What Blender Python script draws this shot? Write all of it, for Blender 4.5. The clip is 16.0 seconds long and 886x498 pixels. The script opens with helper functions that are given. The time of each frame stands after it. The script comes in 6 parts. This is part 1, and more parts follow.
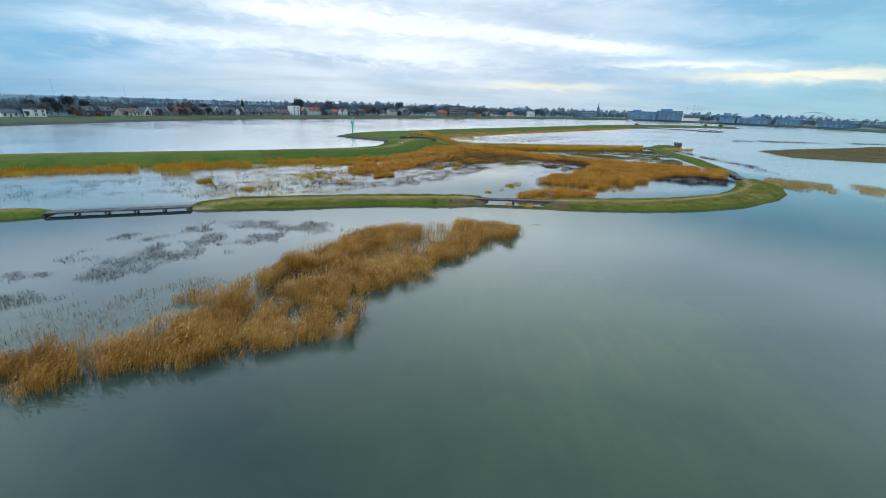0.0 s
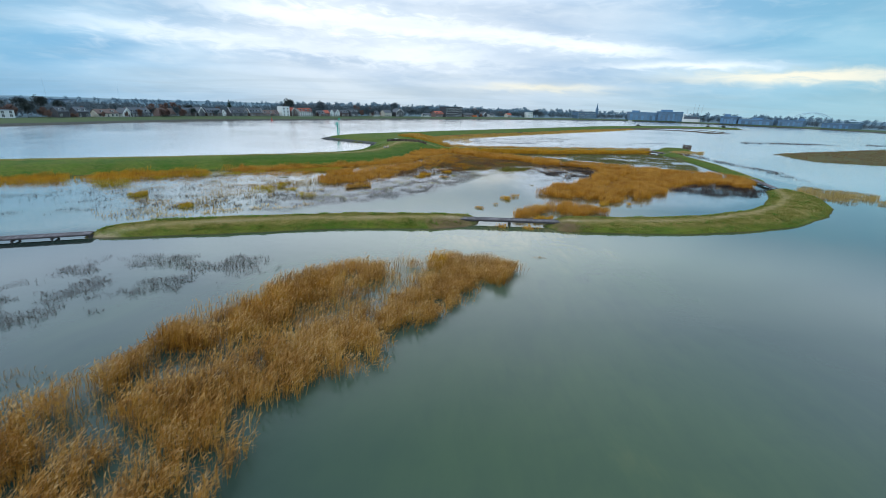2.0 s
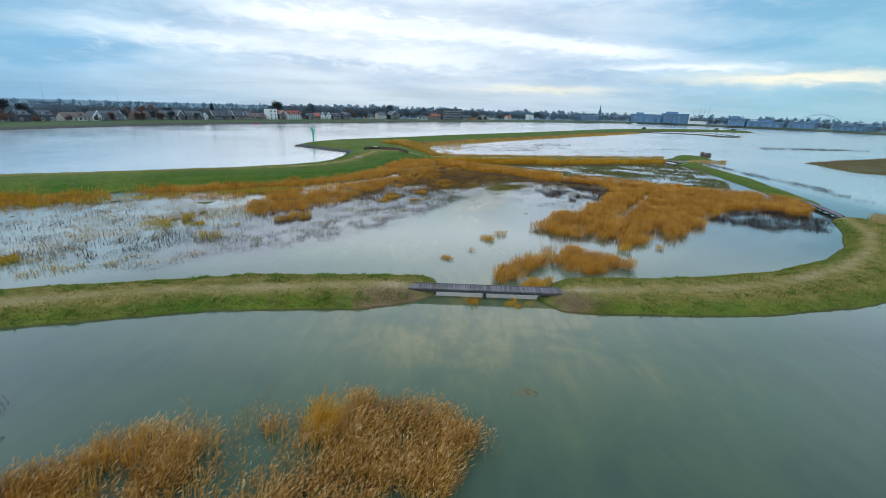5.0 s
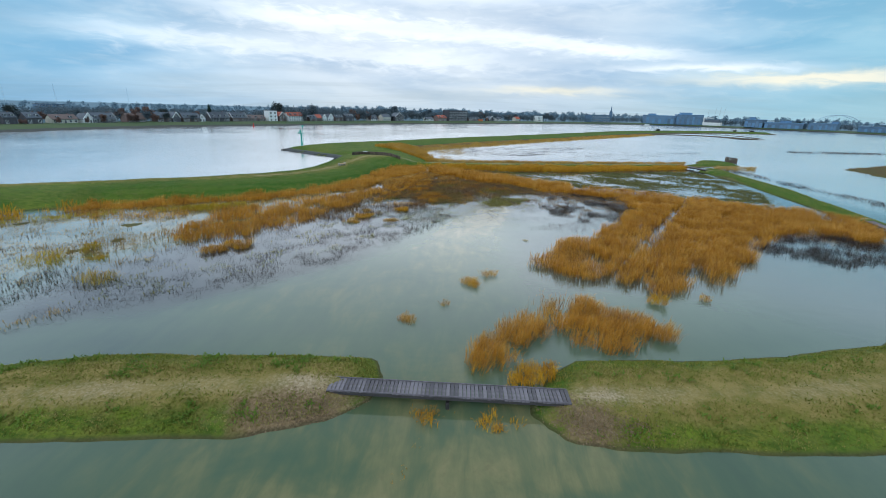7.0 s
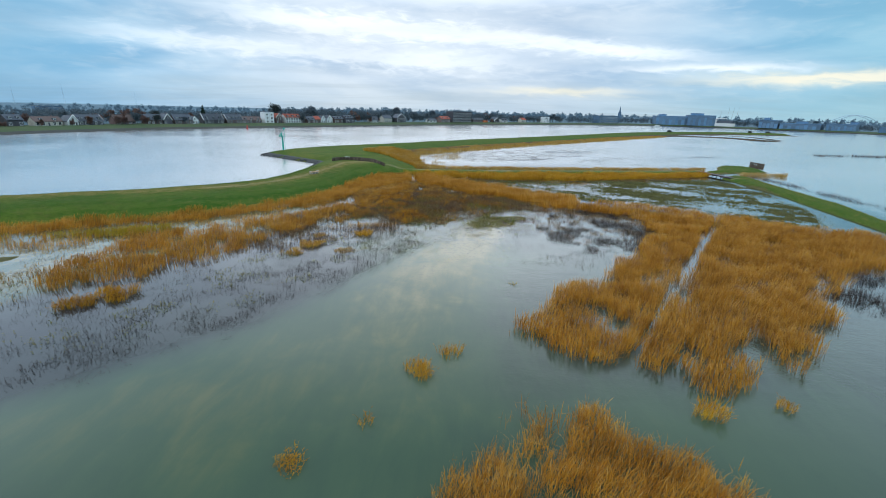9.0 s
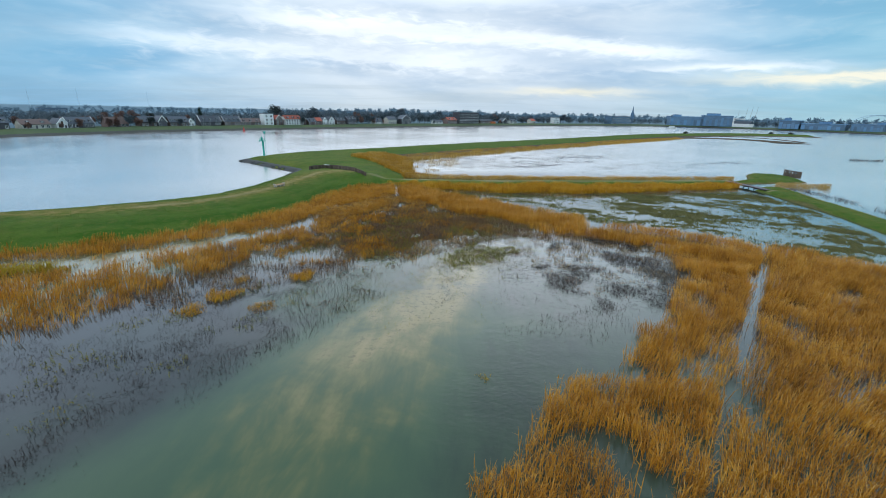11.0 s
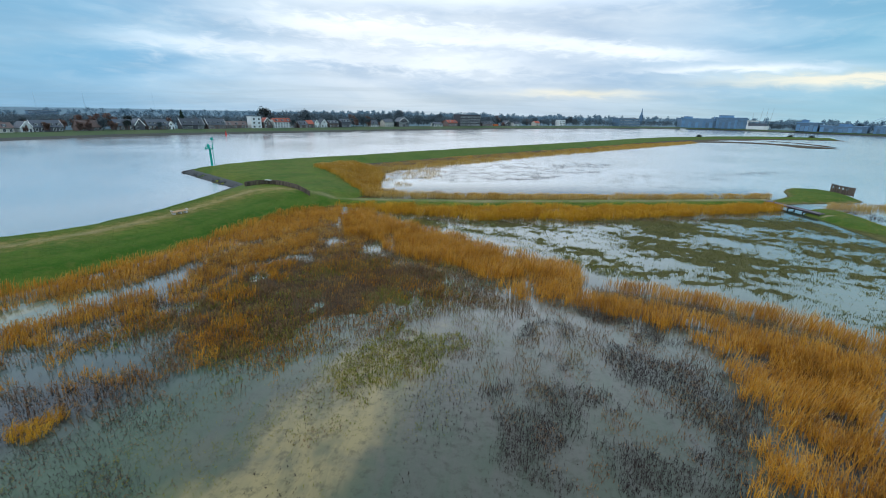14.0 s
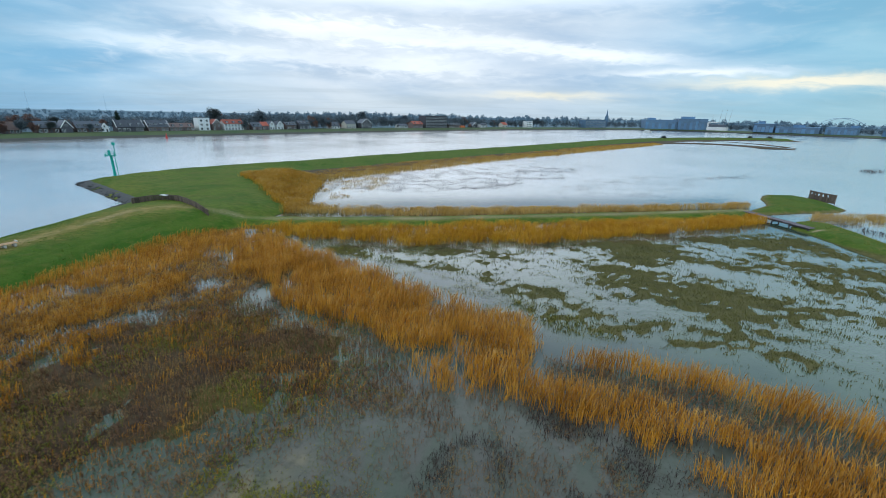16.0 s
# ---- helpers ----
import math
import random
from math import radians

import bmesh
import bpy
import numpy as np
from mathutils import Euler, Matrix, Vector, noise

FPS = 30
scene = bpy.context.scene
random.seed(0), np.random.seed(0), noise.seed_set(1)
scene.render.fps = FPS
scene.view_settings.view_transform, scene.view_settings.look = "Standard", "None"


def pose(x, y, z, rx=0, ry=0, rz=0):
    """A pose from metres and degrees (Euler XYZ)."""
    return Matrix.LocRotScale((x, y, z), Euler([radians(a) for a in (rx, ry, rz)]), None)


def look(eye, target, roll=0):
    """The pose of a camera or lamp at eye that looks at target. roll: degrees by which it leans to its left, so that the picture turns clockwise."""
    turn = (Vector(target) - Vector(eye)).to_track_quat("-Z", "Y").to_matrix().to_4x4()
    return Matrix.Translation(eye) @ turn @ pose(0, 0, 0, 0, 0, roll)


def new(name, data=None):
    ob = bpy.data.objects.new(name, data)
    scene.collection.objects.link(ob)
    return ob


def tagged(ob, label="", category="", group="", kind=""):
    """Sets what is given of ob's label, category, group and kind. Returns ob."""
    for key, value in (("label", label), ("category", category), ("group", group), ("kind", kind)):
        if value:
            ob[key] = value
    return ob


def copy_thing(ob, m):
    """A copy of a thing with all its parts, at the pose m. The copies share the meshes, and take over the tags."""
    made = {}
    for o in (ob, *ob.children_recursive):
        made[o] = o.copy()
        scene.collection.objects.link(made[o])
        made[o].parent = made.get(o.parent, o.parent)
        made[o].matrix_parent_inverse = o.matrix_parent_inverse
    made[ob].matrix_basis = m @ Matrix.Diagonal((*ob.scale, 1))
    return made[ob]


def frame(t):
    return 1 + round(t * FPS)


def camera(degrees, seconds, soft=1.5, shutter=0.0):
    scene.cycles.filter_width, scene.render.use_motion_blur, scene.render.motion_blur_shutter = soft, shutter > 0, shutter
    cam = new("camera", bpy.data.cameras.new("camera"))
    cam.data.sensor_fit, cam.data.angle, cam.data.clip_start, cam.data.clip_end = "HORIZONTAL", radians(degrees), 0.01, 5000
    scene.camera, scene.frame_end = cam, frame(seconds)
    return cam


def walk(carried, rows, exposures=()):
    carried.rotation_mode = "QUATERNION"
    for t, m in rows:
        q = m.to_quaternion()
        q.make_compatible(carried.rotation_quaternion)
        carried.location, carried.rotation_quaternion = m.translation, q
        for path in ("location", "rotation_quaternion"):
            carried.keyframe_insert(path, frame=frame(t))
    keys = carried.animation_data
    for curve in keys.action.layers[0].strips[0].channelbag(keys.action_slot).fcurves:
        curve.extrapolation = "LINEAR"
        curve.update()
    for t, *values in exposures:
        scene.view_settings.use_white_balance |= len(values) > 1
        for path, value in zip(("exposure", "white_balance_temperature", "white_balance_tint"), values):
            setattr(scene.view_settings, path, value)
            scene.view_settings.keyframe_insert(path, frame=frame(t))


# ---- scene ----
cam = camera(92.9, 16.0, soft=0.55, shutter=0.18)
METRES, EYE, TILT, LEAN, TURN = 138.46, 18.0, 0.0, 0.0, 0.0
ROWS = [
    (0.0, 0.0, 0.0, 0.0, 0.57, -18.83, -1.67),
    (0.5, 0.0043, 0.0308, 0.0005, 0.49, -18.8, -1.65),
    (1.0, 0.0092, 0.0613, 0.0002, 0.44, -18.74, -1.63),
    (1.5, 0.0146, 0.0917, -0.001, 0.37, -18.72, -1.63),
    (2.0, 0.0209, 0.122, -0.0031, 0.3, -18.69, -1.64),
    (2.5, 0.0279, 0.1525, -0.0031, 0.25, -18.66, -1.65),
    (3.0, 0.0354, 0.1835, -0.0022, 0.21, -18.61, -1.63),
    (3.5, 0.043, 0.2144, -0.0008, 0.19, -18.58, -1.61),
    (4.0, 0.0514, 0.2449, 0.0003, 0.25, -18.54, -1.6),
    (6.5, 0.0895, 0.3948, 0.0017, 1.39, -18.35, -1.49),
    (7.0, 0.0981, 0.4248, 0.0013, 1.74, -18.32, -1.46),
    (7.5, 0.1067, 0.4552, 0.0013, 1.99, -18.31, -1.41),
    (8.0, 0.1151, 0.4853, 0.001, 2.33, -18.26, -1.37),
    (8.5, 0.1236, 0.5153, 0.0006, 2.52, -18.21, -1.35),
    (9.0, 0.1323, 0.5457, 0.0006, 2.67, -18.19, -1.32),
    (11.5, 0.1738, 0.6977, 0.0049, 4.3, -18.11, -1.16),
    (12.0, 0.1825, 0.7276, 0.0054, 4.45, -18.07, -1.17),
    (12.5, 0.1912, 0.7573, 0.0056, 4.52, -18.02, -1.15),
    (13.0, 0.2, 0.7876, 0.0057, 4.71, -17.98, -1.13),
    (13.5, 0.2091, 0.8178, 0.0064, 4.86, -17.94, -1.1),
    (14.0, 0.2183, 0.8478, 0.0064, 4.94, -17.9, -1.09),
    (14.5, 0.2273, 0.8775, 0.0059, 4.76, -17.84, -1.08),
    (15.0, 0.237, 0.9075, 0.0051, 3.01, -17.76, -1.06),
    (15.5, 0.2469, 0.9365, 0.0049, 2.76, -17.72, -1.03),
    (16.0, 0.2573, 0.9651, 0.0052, 1.1, -17.64, -1.1),
]
walk(cam, [(t, pose(0, 0, EYE, TILT, LEAN, TURN) @ pose(METRES * x, METRES * y, METRES * z, 90 + pitch, roll, yaw)) for t, x, y, z, yaw, pitch, roll in ROWS],
     exposures=[(0.0, 0.0, 6180, 5), (16.0, -0.05, 6180, 5)])

# ---------------------------------------------------------------- sky and light
SUN_AZ, SUN_EL = radians(-140), radians(38)      # veiled sun behind the cloud deck, over the shoulder


def nd(tree, kind, **values):
    n = tree.nodes.new(kind)
    for k, v in values.items():
        if k in ("operation", "blend_type", "data_type", "sky_type", "noise_dimensions", "feature", "interpolation_type", "attribute_name", "use_clamp", "vector_type", "distance"):
            if k == "operation":
                n.operation = v
            elif k == "blend_type":
                n.blend_type = v
            elif k == "data_type":
                n.data_type = v
            elif k == "attribute_name":
                n.attribute_name = v
            elif k == "use_clamp":
                n.use_clamp = v
            elif k == "feature":
                n.feature = v
            elif k == "interpolation_type":
                n.interpolation_type = v
            elif k == "noise_dimensions":
                n.noise_dimensions = v
        else:
            n.inputs[k.replace("_", " ")].default_value = v
    return n


class Net:
    """Small helper to wire nodes."""

    def __init__(self, tree):
        self.t = tree
        tree.nodes.clear()

    def put(self, socket, v):
        if hasattr(v, "is_linked"):
            self.t.links.new(v, socket)
        elif isinstance(v, (tuple, list)) and len(v) == 3 and socket.type == "RGBA":
            socket.default_value = (*v, 1)
        else:
            socket.default_value = v

    def math(self, op, a, b=0.0, c=0.0, clamp=False):
        n = nd(self.t, "ShaderNodeMath", operation=op, use_clamp=clamp)
        for i, v in enumerate((a, b, c)):
            self.put(n.inputs[i], v)
        return n.outputs[0]

    def ramp(self, v, lo, hi, a=0.0, b=1.0):
        n = nd(self.t, "ShaderNodeMapRange", interpolation_type="SMOOTHSTEP")
        for i, w in enumerate((v, lo, hi, a, b)):
            self.put(n.inputs[i], w)
        return n.outputs[0]

    def mix(self, f, a, b, mode="MIX"):
        n = nd(self.t, "ShaderNodeMix", data_type="RGBA", blend_type=mode)
        self.put(n.inputs[0], f)
        self.put(n.inputs[6], a)
        self.put(n.inputs[7], b)
        return n.outputs[2]

    def noise(self, vec, scale, detail=3.0, rough=0.55, distort=0.0):
        n = nd(self.t, "ShaderNodeTexNoise")
        if vec is not None:
            self.put(n.inputs["Vector"], vec)
        for k, v in (("Scale", scale), ("Detail", detail), ("Roughness", rough), ("Distortion", distort)):
            n.inputs[k].default_value = v
        return n.outputs[0]

    def stretch(self, vec, s, rot=0.0):
        n = self.t.nodes.new("ShaderNodeMapping")
        self.put(n.inputs["Vector"], vec)
        n.inputs["Scale"].default_value = s
        n.inputs["Rotation"].default_value = (0, 0, rot)
        return n.outputs[0]

    def attr(self, name):
        return nd(self.t, "ShaderNodeAttribute", attribute_name=name)

    def place(self):
        return self.t.nodes.new("ShaderNodeNewGeometry").outputs["Position"]


def build_world():
    w = bpy.data.worlds.new("overcast_sky")
    w.use_nodes = True
    scene.world = w
    n = Net(w.node_tree)
    t = w.node_tree
    way = t.nodes.new("ShaderNodeTexCoord").outputs["Generated"]
    sep = t.nodes.new("ShaderNodeSeparateXYZ")
    n.put(sep.inputs[0], way)
    x, y, z = sep.outputs
    el = n.math("MULTIPLY", n.math("ARCSINE", z), 57.2958)
    az = n.math("MULTIPLY", n.math("ARCTAN2", x, y), 57.2958)
    sky = t.nodes.new("ShaderNodeTexSky")
    sky.sky_type, sky.sun_disc, sky.sun_elevation, sky.sun_rotation = "NISHITA", False, SUN_EL, SUN_AZ
    sky.air_density, sky.dust_density, sky.ozone_density = 1.0, 1.0, 2.0
    blue = n.mix(1.0, sky.outputs[0], (0.052, 0.060, 0.074), "MULTIPLY")
    # cloud deck seen on a flat plane, so that it thins out towards the horizon
    zz = n.math("ADD", n.math("MAXIMUM", z, 0.0), 0.07)
    comb = t.nodes.new("ShaderNodeCombineXYZ")
    n.put(comb.inputs[0], n.math("DIVIDE", x, zz))
    n.put(comb.inputs[1], n.math("DIVIDE", y, zz))
    deck = comb.outputs[0]
    warp = t.nodes.new("ShaderNodeCombineXYZ")
    n.put(warp.inputs[0], n.math("MULTIPLY", az, 0.075))
    n.put(warp.inputs[1], n.math("MULTIPLY", n.math("ADD", el, n.math("MULTIPLY", az, 0.03)), 0.34))
    soft = n.noise(warp.outputs[0], 0.9, 4, 0.5, 0.4)
    fine = n.noise(n.stretch(warp.outputs[0], (2.6, 2.0, 1)), 1.7, 4, 0.55, 0.5)
    big = n.noise(n.stretch(deck, (0.30, 0.55, 1)), 1.0, 5, 0.55, 0.5)
    # the bright rifts in the deck: azimuth, elevation, slope, half length, half height, strength
    rifts = ((-12, 9.2, -0.03, 17, 1.5, 1.0), (-29, 6.6, -0.015, 14, 1.1, 0.55), (16, 7.3, -0.10, 14, 0.9, 0.75), (-5, 5.8, -0.01, 15, 1.5, 0.65), (27, 5.0, -0.01, 10, 0.45, 0.75), (2, 12.5, 0.0, 40, 1.6, 0.3))
    bright = 0.0
    for a0, e0, sl, la, he, k in rifts:
        da = n.math("SUBTRACT", az, float(a0))
        de = n.math("SUBTRACT", n.math("ADD", el, n.math("MULTIPLY", n.math("SUBTRACT", fine, 0.5), 2.8 * he)), n.math("ADD", e0, n.math("MULTIPLY", da, sl)))
        g = n.math("ADD", n.math("POWER", n.math("DIVIDE", da, float(la)), 2.0), n.math("POWER", n.math("DIVIDE", de, float(he)), 2.0))
        bright = n.math("ADD", bright, n.math("MULTIPLY", n.math("EXPONENT", n.math("MULTIPLY", g, -1.0)), k))
    cream = 0.0
    for a0, e0, sl, la, he, k in ((38, 3.8, 0.0, 11, 0.62, 0.95), (12, 2.55, 0.0, 8, 0.42, 0.75)):
        da = n.math("SUBTRACT", az, float(a0))
        de = n.math("SUBTRACT", n.math("ADD", el, n.math("MULTIPLY", n.math("SUBTRACT", fine, 0.5), 2.8 * he)), n.math("ADD", e0, n.math("MULTIPLY", da, sl)))
        g = n.math("ADD", n.math("POWER", n.math("DIVIDE", da, float(la)), 2.0), n.math("POWER", n.math("DIVIDE", de, float(he)), 2.0))
        cream = n.math("ADD", cream, n.math("MULTIPLY", n.math("EXPONENT", n.math("MULTIPLY", g, -1.0)), k))
    side = n.ramp(n.math("ABSOLUTE", n.math("ADD", az, 3.0)), 10, 42)
    grey = n.mix(n.ramp(soft, 0.3, 0.7), (0.52, 0.64, 0.82), (0.80, 0.86, 0.96))
    thick = n.mix(n.ramp(soft, 0.3, 0.7), (0.22, 0.49, 0.76), (0.46, 0.70, 0.92))
    grey = n.mix(n.math("MULTIPLY", side, 0.92), grey, thick)
    grey = n.mix(n.ramp(fine, 0.45, 0.75, 0.0, 0.20), grey, (0.84, 0.91, 1.0))
    # towards the right the deck is greener, at the horizon it is pale
    grey = n.mix(n.ramp(az, 20, 50, 0.0, 0.6), grey, (0.30, 0.58, 0.68))
    grey = n.mix(n.ramp(az, -34, -48, 0.0, 0.6), grey, (0.24, 0.48, 0.70))
    grey = n.mix(n.ramp(el, 4.5, 0.0, 0.0, 0.6), grey, n.mix(side, (0.60, 0.69, 0.78), n.mix(n.ramp(az, -10, 15), (0.30, 0.48, 0.68), (0.42, 0.61, 0.68))))
    grey = n.mix(n.ramp(n.math("MINIMUM", bright, 1.0), 0.0, 1.0, 0.0, 0.92), grey, (1.12, 1.14, 1.2))
    grey = n.mix(n.math("MINIMUM", cream, 0.9), grey, (1.07, 0.98, 0.80))
    grey = n.mix(1.0, grey, (1.06, 1.05, 1.03), "MULTIPLY")
    # overhead overcast; the mid band above the view is added to brighten water reflections
    over = n.mix(n.ramp(big, 0.35, 0.7), (0.80, 0.92, 1.06), (1.15, 1.20, 1.26))
    mid = n.mix(n.ramp(big, 0.35, 0.7), (1.62, 1.74, 1.98), (2.00, 2.08, 2.20))
    # the added band is dimmed to both sides to darken reflections there
    mid = n.mix(n.math("MULTIPLY", n.ramp(az, 4, 44), 0.75), mid, (0.72, 1.00, 1.16))
    mid = n.mix(n.ramp(az, -12, -44, 0.0, 0.55), mid, (0.80, 1.08, 1.40))
    col = n.mix(n.ramp(el, 11.0, 17.0), grey, mid)
    col = n.mix(n.ramp(el, 24.0, 48.0), col, n.mix(1.0, over, (0.58, 0.62, 0.62), "MULTIPLY"))
    col = n.mix(n.ramp(big, 0.30, 0.62, 0.80, 0.97), blue, col)
    bg = t.nodes.new("ShaderNodeBackground")
    n.put(bg.inputs[0], col)
    bg.inputs[1].default_value = 1.0
    out = t.nodes.new("ShaderNodeOutputWorld")
    t.links.new(bg.outputs[0], out.inputs[0])


build_world()
sun = new("sun", bpy.data.lights.new("sun", "SUN"))
sun.data.energy, sun.data.angle, sun.data.color = 0.6, radians(20), (1.0, 0.95, 0.86)
sun.matrix_world = look((0, 0, 50), (-math.sin(SUN_AZ) * math.cos(SUN_EL) * 10, -math.cos(SUN_AZ) * math.cos(SUN_EL) * 10, 50 - math.sin(SUN_EL) * 10))


# ---------------------------------------------------------------- materials
def material(name):
    m = bpy.data.materials.new(name)
    m.use_nodes = True
    n = Net(m.node_tree)
    b = m.node_tree.nodes.new("ShaderNodeBsdfPrincipled")
    o = m.node_tree.nodes.new("ShaderNodeOutputMaterial")
    m.node_tree.links.new(b.outputs[0], o.inputs[0])
    return m, n, b


def bump(n, b, height, strength, dist):
    k = n.t.nodes.new("ShaderNodeBump")
    k.inputs["Strength"].default_value, k.inputs["Distance"].default_value = strength, dist
    n.put(k.inputs["Height"], height)
    n.put(b.inputs["Normal"], k.outputs[0])


def plain(name, colour, rough=0.7, metal=0.0, grain=6.0, amount=0.25, relief=0.0):
    """Paint, wood or metal with two scales of mottling."""
    m, n, b = material(name)
    p = n.t.nodes.new("ShaderNodeTexCoord").outputs["Object"]
    rnd = n.t.nodes.new("ShaderNodeObjectInfo").outputs["Random"]
    dark = tuple(c * (1 - amount) for c in colour)
    light = tuple(min(1, c * (1 + amount)) for c in colour)
    f = n.math("ADD", n.math("MULTIPLY", n.noise(p, grain, 4), 0.6), n.math("MULTIPLY", n.noise(p, grain * 7, 3), 0.4))
    f = n.math("ADD", f, n.math("MULTIPLY", n.math("SUBTRACT", rnd, 0.5), 0.35))
    n.put(b.inputs["Base Color"], n.mix(n.ramp(f, 0.3, 0.7), dark, light))
    b.inputs["Roughness"].default_value, b.inputs["Metallic"].default_value = rough, metal
    if rough > 0.9:
        b.inputs["Specular IOR Level"].default_value = 0.15
    if relief:
        bump(n, b, n.noise(p, grain * 5, 4), 0.5, relief)
    return m


def plant(name, colours, rough=0.75, through_light=0.15):
    """Leaf or stalk colour picked blade by blade, with patches over metres."""
    m, n, b = material(name)
    g = n.t.nodes.new("ShaderNodeNewGeometry")
    isle, p = g.outputs["Random Per Island"], g.outputs["Position"]
    patch = n.noise(p, 0.22, 3, 0.6)
    clump = n.noise(p, 0.9, 3, 0.6)
    f = n.math("ADD", n.math("MULTIPLY", isle, 0.40), n.math("ADD", n.math("MULTIPLY", n.ramp(patch, 0.3, 0.7), 0.30), n.math("MULTIPLY", n.ramp(clump, 0.32, 0.68), 0.34)))
    r = n.t.nodes.new("ShaderNodeValToRGB")
    els = r.color_ramp.elements
    for i, c in enumerate(colours):
        e = els[i] if i < 2 else els.new(0.5)
        e.color = (*c, 1)
    for i in range(len(colours)):
        els[i].position = i / (len(colours) - 1)
    for i, c in enumerate(colours):
        els[i].color = (*c, 1)
    n.put(r.inputs[0], f)
    n.put(b.inputs["Base Color"], r.outputs[0])
    b.inputs["Roughness"].default_value = rough
    b.inputs["Specular IOR Level"].default_value = 0.2
    if through_light:
        tr = n.t.nodes.new("ShaderNodeBsdfTranslucent")
        n.put(tr.inputs[0], r.outputs[0])
        mx = n.t.nodes.new("ShaderNodeMixShader")
        mx.inputs[0].default_value = through_light
        out = [o for o in n.t.nodes if o.type == "OUTPUT_MATERIAL"][0]
        n.t.links.new(b.outputs[0], mx.inputs[1])
        n.t.links.new(tr.outputs[0], mx.inputs[2])
        n.t.links.new(mx.outputs[0], out.inputs[0])
    return m


def ground_material():
    m, n, b = material("dike_grass_and_mud")
    p = n.place()
    big, mid, fine = n.noise(p, 0.09, 4), n.noise(p, 0.7, 5, 0.65), n.noise(p, 5.0, 5, 0.65)
    grass = n.mix(n.ramp(big, 0.38, 0.62), (0.070, 0.150, 0.010), (0.170, 0.215, 0.024))
    grass = n.mix(n.ramp(n.noise(p, 0.28, 5, 0.65), 0.40, 0.66, 0, 0.65), grass, (0.185, 0.160, 0.036))
    grass = n.mix(n.ramp(mid, 0.45, 0.75, 0, 0.5), grass, (0.15, 0.14, 0.045))
    grass = n.mix(n.ramp(fine, 0.40, 0.70, 0, 0.55), grass, (0.030, 0.052, 0.010))
    grass = n.mix(n.ramp(n.noise(p, 0.035, 3), 0.45, 0.65, 0, 0.45), grass, (0.195, 0.190, 0.040))
    grass = n.mix(n.ramp(n.noise(n.stretch(p, (1, 2.2, 1), 0.6), 0.8, 5, 0.7), 0.46, 0.62, 0, 0.6), grass, (0.034, 0.078, 0.008))
    # mown in strips that follow the crest
    cross = n.t.nodes.new("ShaderNodeCombineXYZ")
    n.put(cross.inputs[0], n.math("MULTIPLY", n.attr("cross").outputs["Fac"], 1.0))
    n.put(cross.inputs[1], n.math("MULTIPLY", mid, 3.0))
    n.put(cross.inputs[2], n.math("MULTIPLY", big, 9.0))
    strip = n.noise(cross.outputs[0], 0.55, 3, 0.6)
    lush = n.mix(n.ramp(strip, 0.40, 0.60), (0.046, 0.118, 0.009), (0.082, 0.146, 0.017))
    lush = n.mix(n.ramp(fine, 0.42, 0.70, 0, 0.45), lush, (0.020, 0.050, 0.006))
    lush = n.mix(n.ramp(mid, 0.48, 0.72, 0, 0.5), lush, (0.160, 0.155, 0.035))
    grass = n.mix(n.attr("lush").outputs["Fac"], grass, lush)
    dry = n.mix(n.ramp(mid, 0.3, 0.7), (0.185, 0.152, 0.036), (0.300, 0.228, 0.078))
    dirt = n.mix(n.ramp(fine, 0.3, 0.7), (0.34, 0.25, 0.16), (0.50, 0.39, 0.27))
    mud = n.mix(n.ramp(fine, 0.3, 0.7), (0.045, 0.038, 0.020), (0.10, 0.085, 0.045))
    sedge = n.mix(n.ramp(mid, 0.3, 0.7), (0.105, 0.105, 0.040), (0.180, 0.165, 0.065))
    sedge = n.mix(n.ramp(fine, 0.4, 0.7, 0, 0.5), sedge, (0.07, 0.06, 0.03))
    humus = n.mix(n.ramp(mid, 0.3, 0.7), (0.055, 0.036, 0.027), (0.110, 0.076, 0.042))
    humus = n.mix(n.ramp(n.noise(p, 0.16, 3), 0.47, 0.60, 0, 0.8), humus, (0.120, 0.112, 0.026))
    sedge = n.mix(n.attr("brown").outputs["Fac"], sedge, humus)
    c = n.mix(n.ramp(n.math("ADD", n.attr("dry").outputs["Fac"], n.math("MULTIPLY", n.math("SUBTRACT", mid, 0.5), 0.8)), 0.25, 0.8), grass, dry)
    soil = n.mix(n.ramp(fine, 0.3, 0.7), (0.165, 0.108, 0.054), (0.290, 0.200, 0.115))
    c = n.mix(n.ramp(n.math("ADD", n.attr("earth").outputs["Fac"], n.math("MULTIPLY", n.math("SUBTRACT", mid, 0.5), 0.7)), 0.30, 0.75), c, soil)
    c = n.mix(n.ramp(n.math("ADD", n.attr("track").outputs["Fac"], n.math("MULTIPLY", n.math("SUBTRACT", fine, 0.5), 0.9)), 0.40, 1.25), c, dirt)
    c = n.mix(n.ramp(n.math("ADD", n.attr("marsh").outputs["Fac"], n.math("MULTIPLY", n.math("SUBTRACT", mid, 0.5), 0.3)), 0.3, 0.7), c, sedge)
    sep = n.t.nodes.new("ShaderNodeSeparateXYZ")
    n.put(sep.inputs[0], p)
    wet = n.ramp(n.math("ADD", sep.outputs[2], n.math("MULTIPLY", n.math("SUBTRACT", fine, 0.5), 0.12)), 0.16, 0.02)
    c = n.mix(n.math("MULTIPLY", wet, n.math("SUBTRACT", 0.75, n.math("MULTIPLY", n.attr("marsh").outputs["Fac"], 0.5))), c, mud)
    n.put(b.inputs["Base Color"], c)
    b.inputs["Roughness"].default_value = 0.9
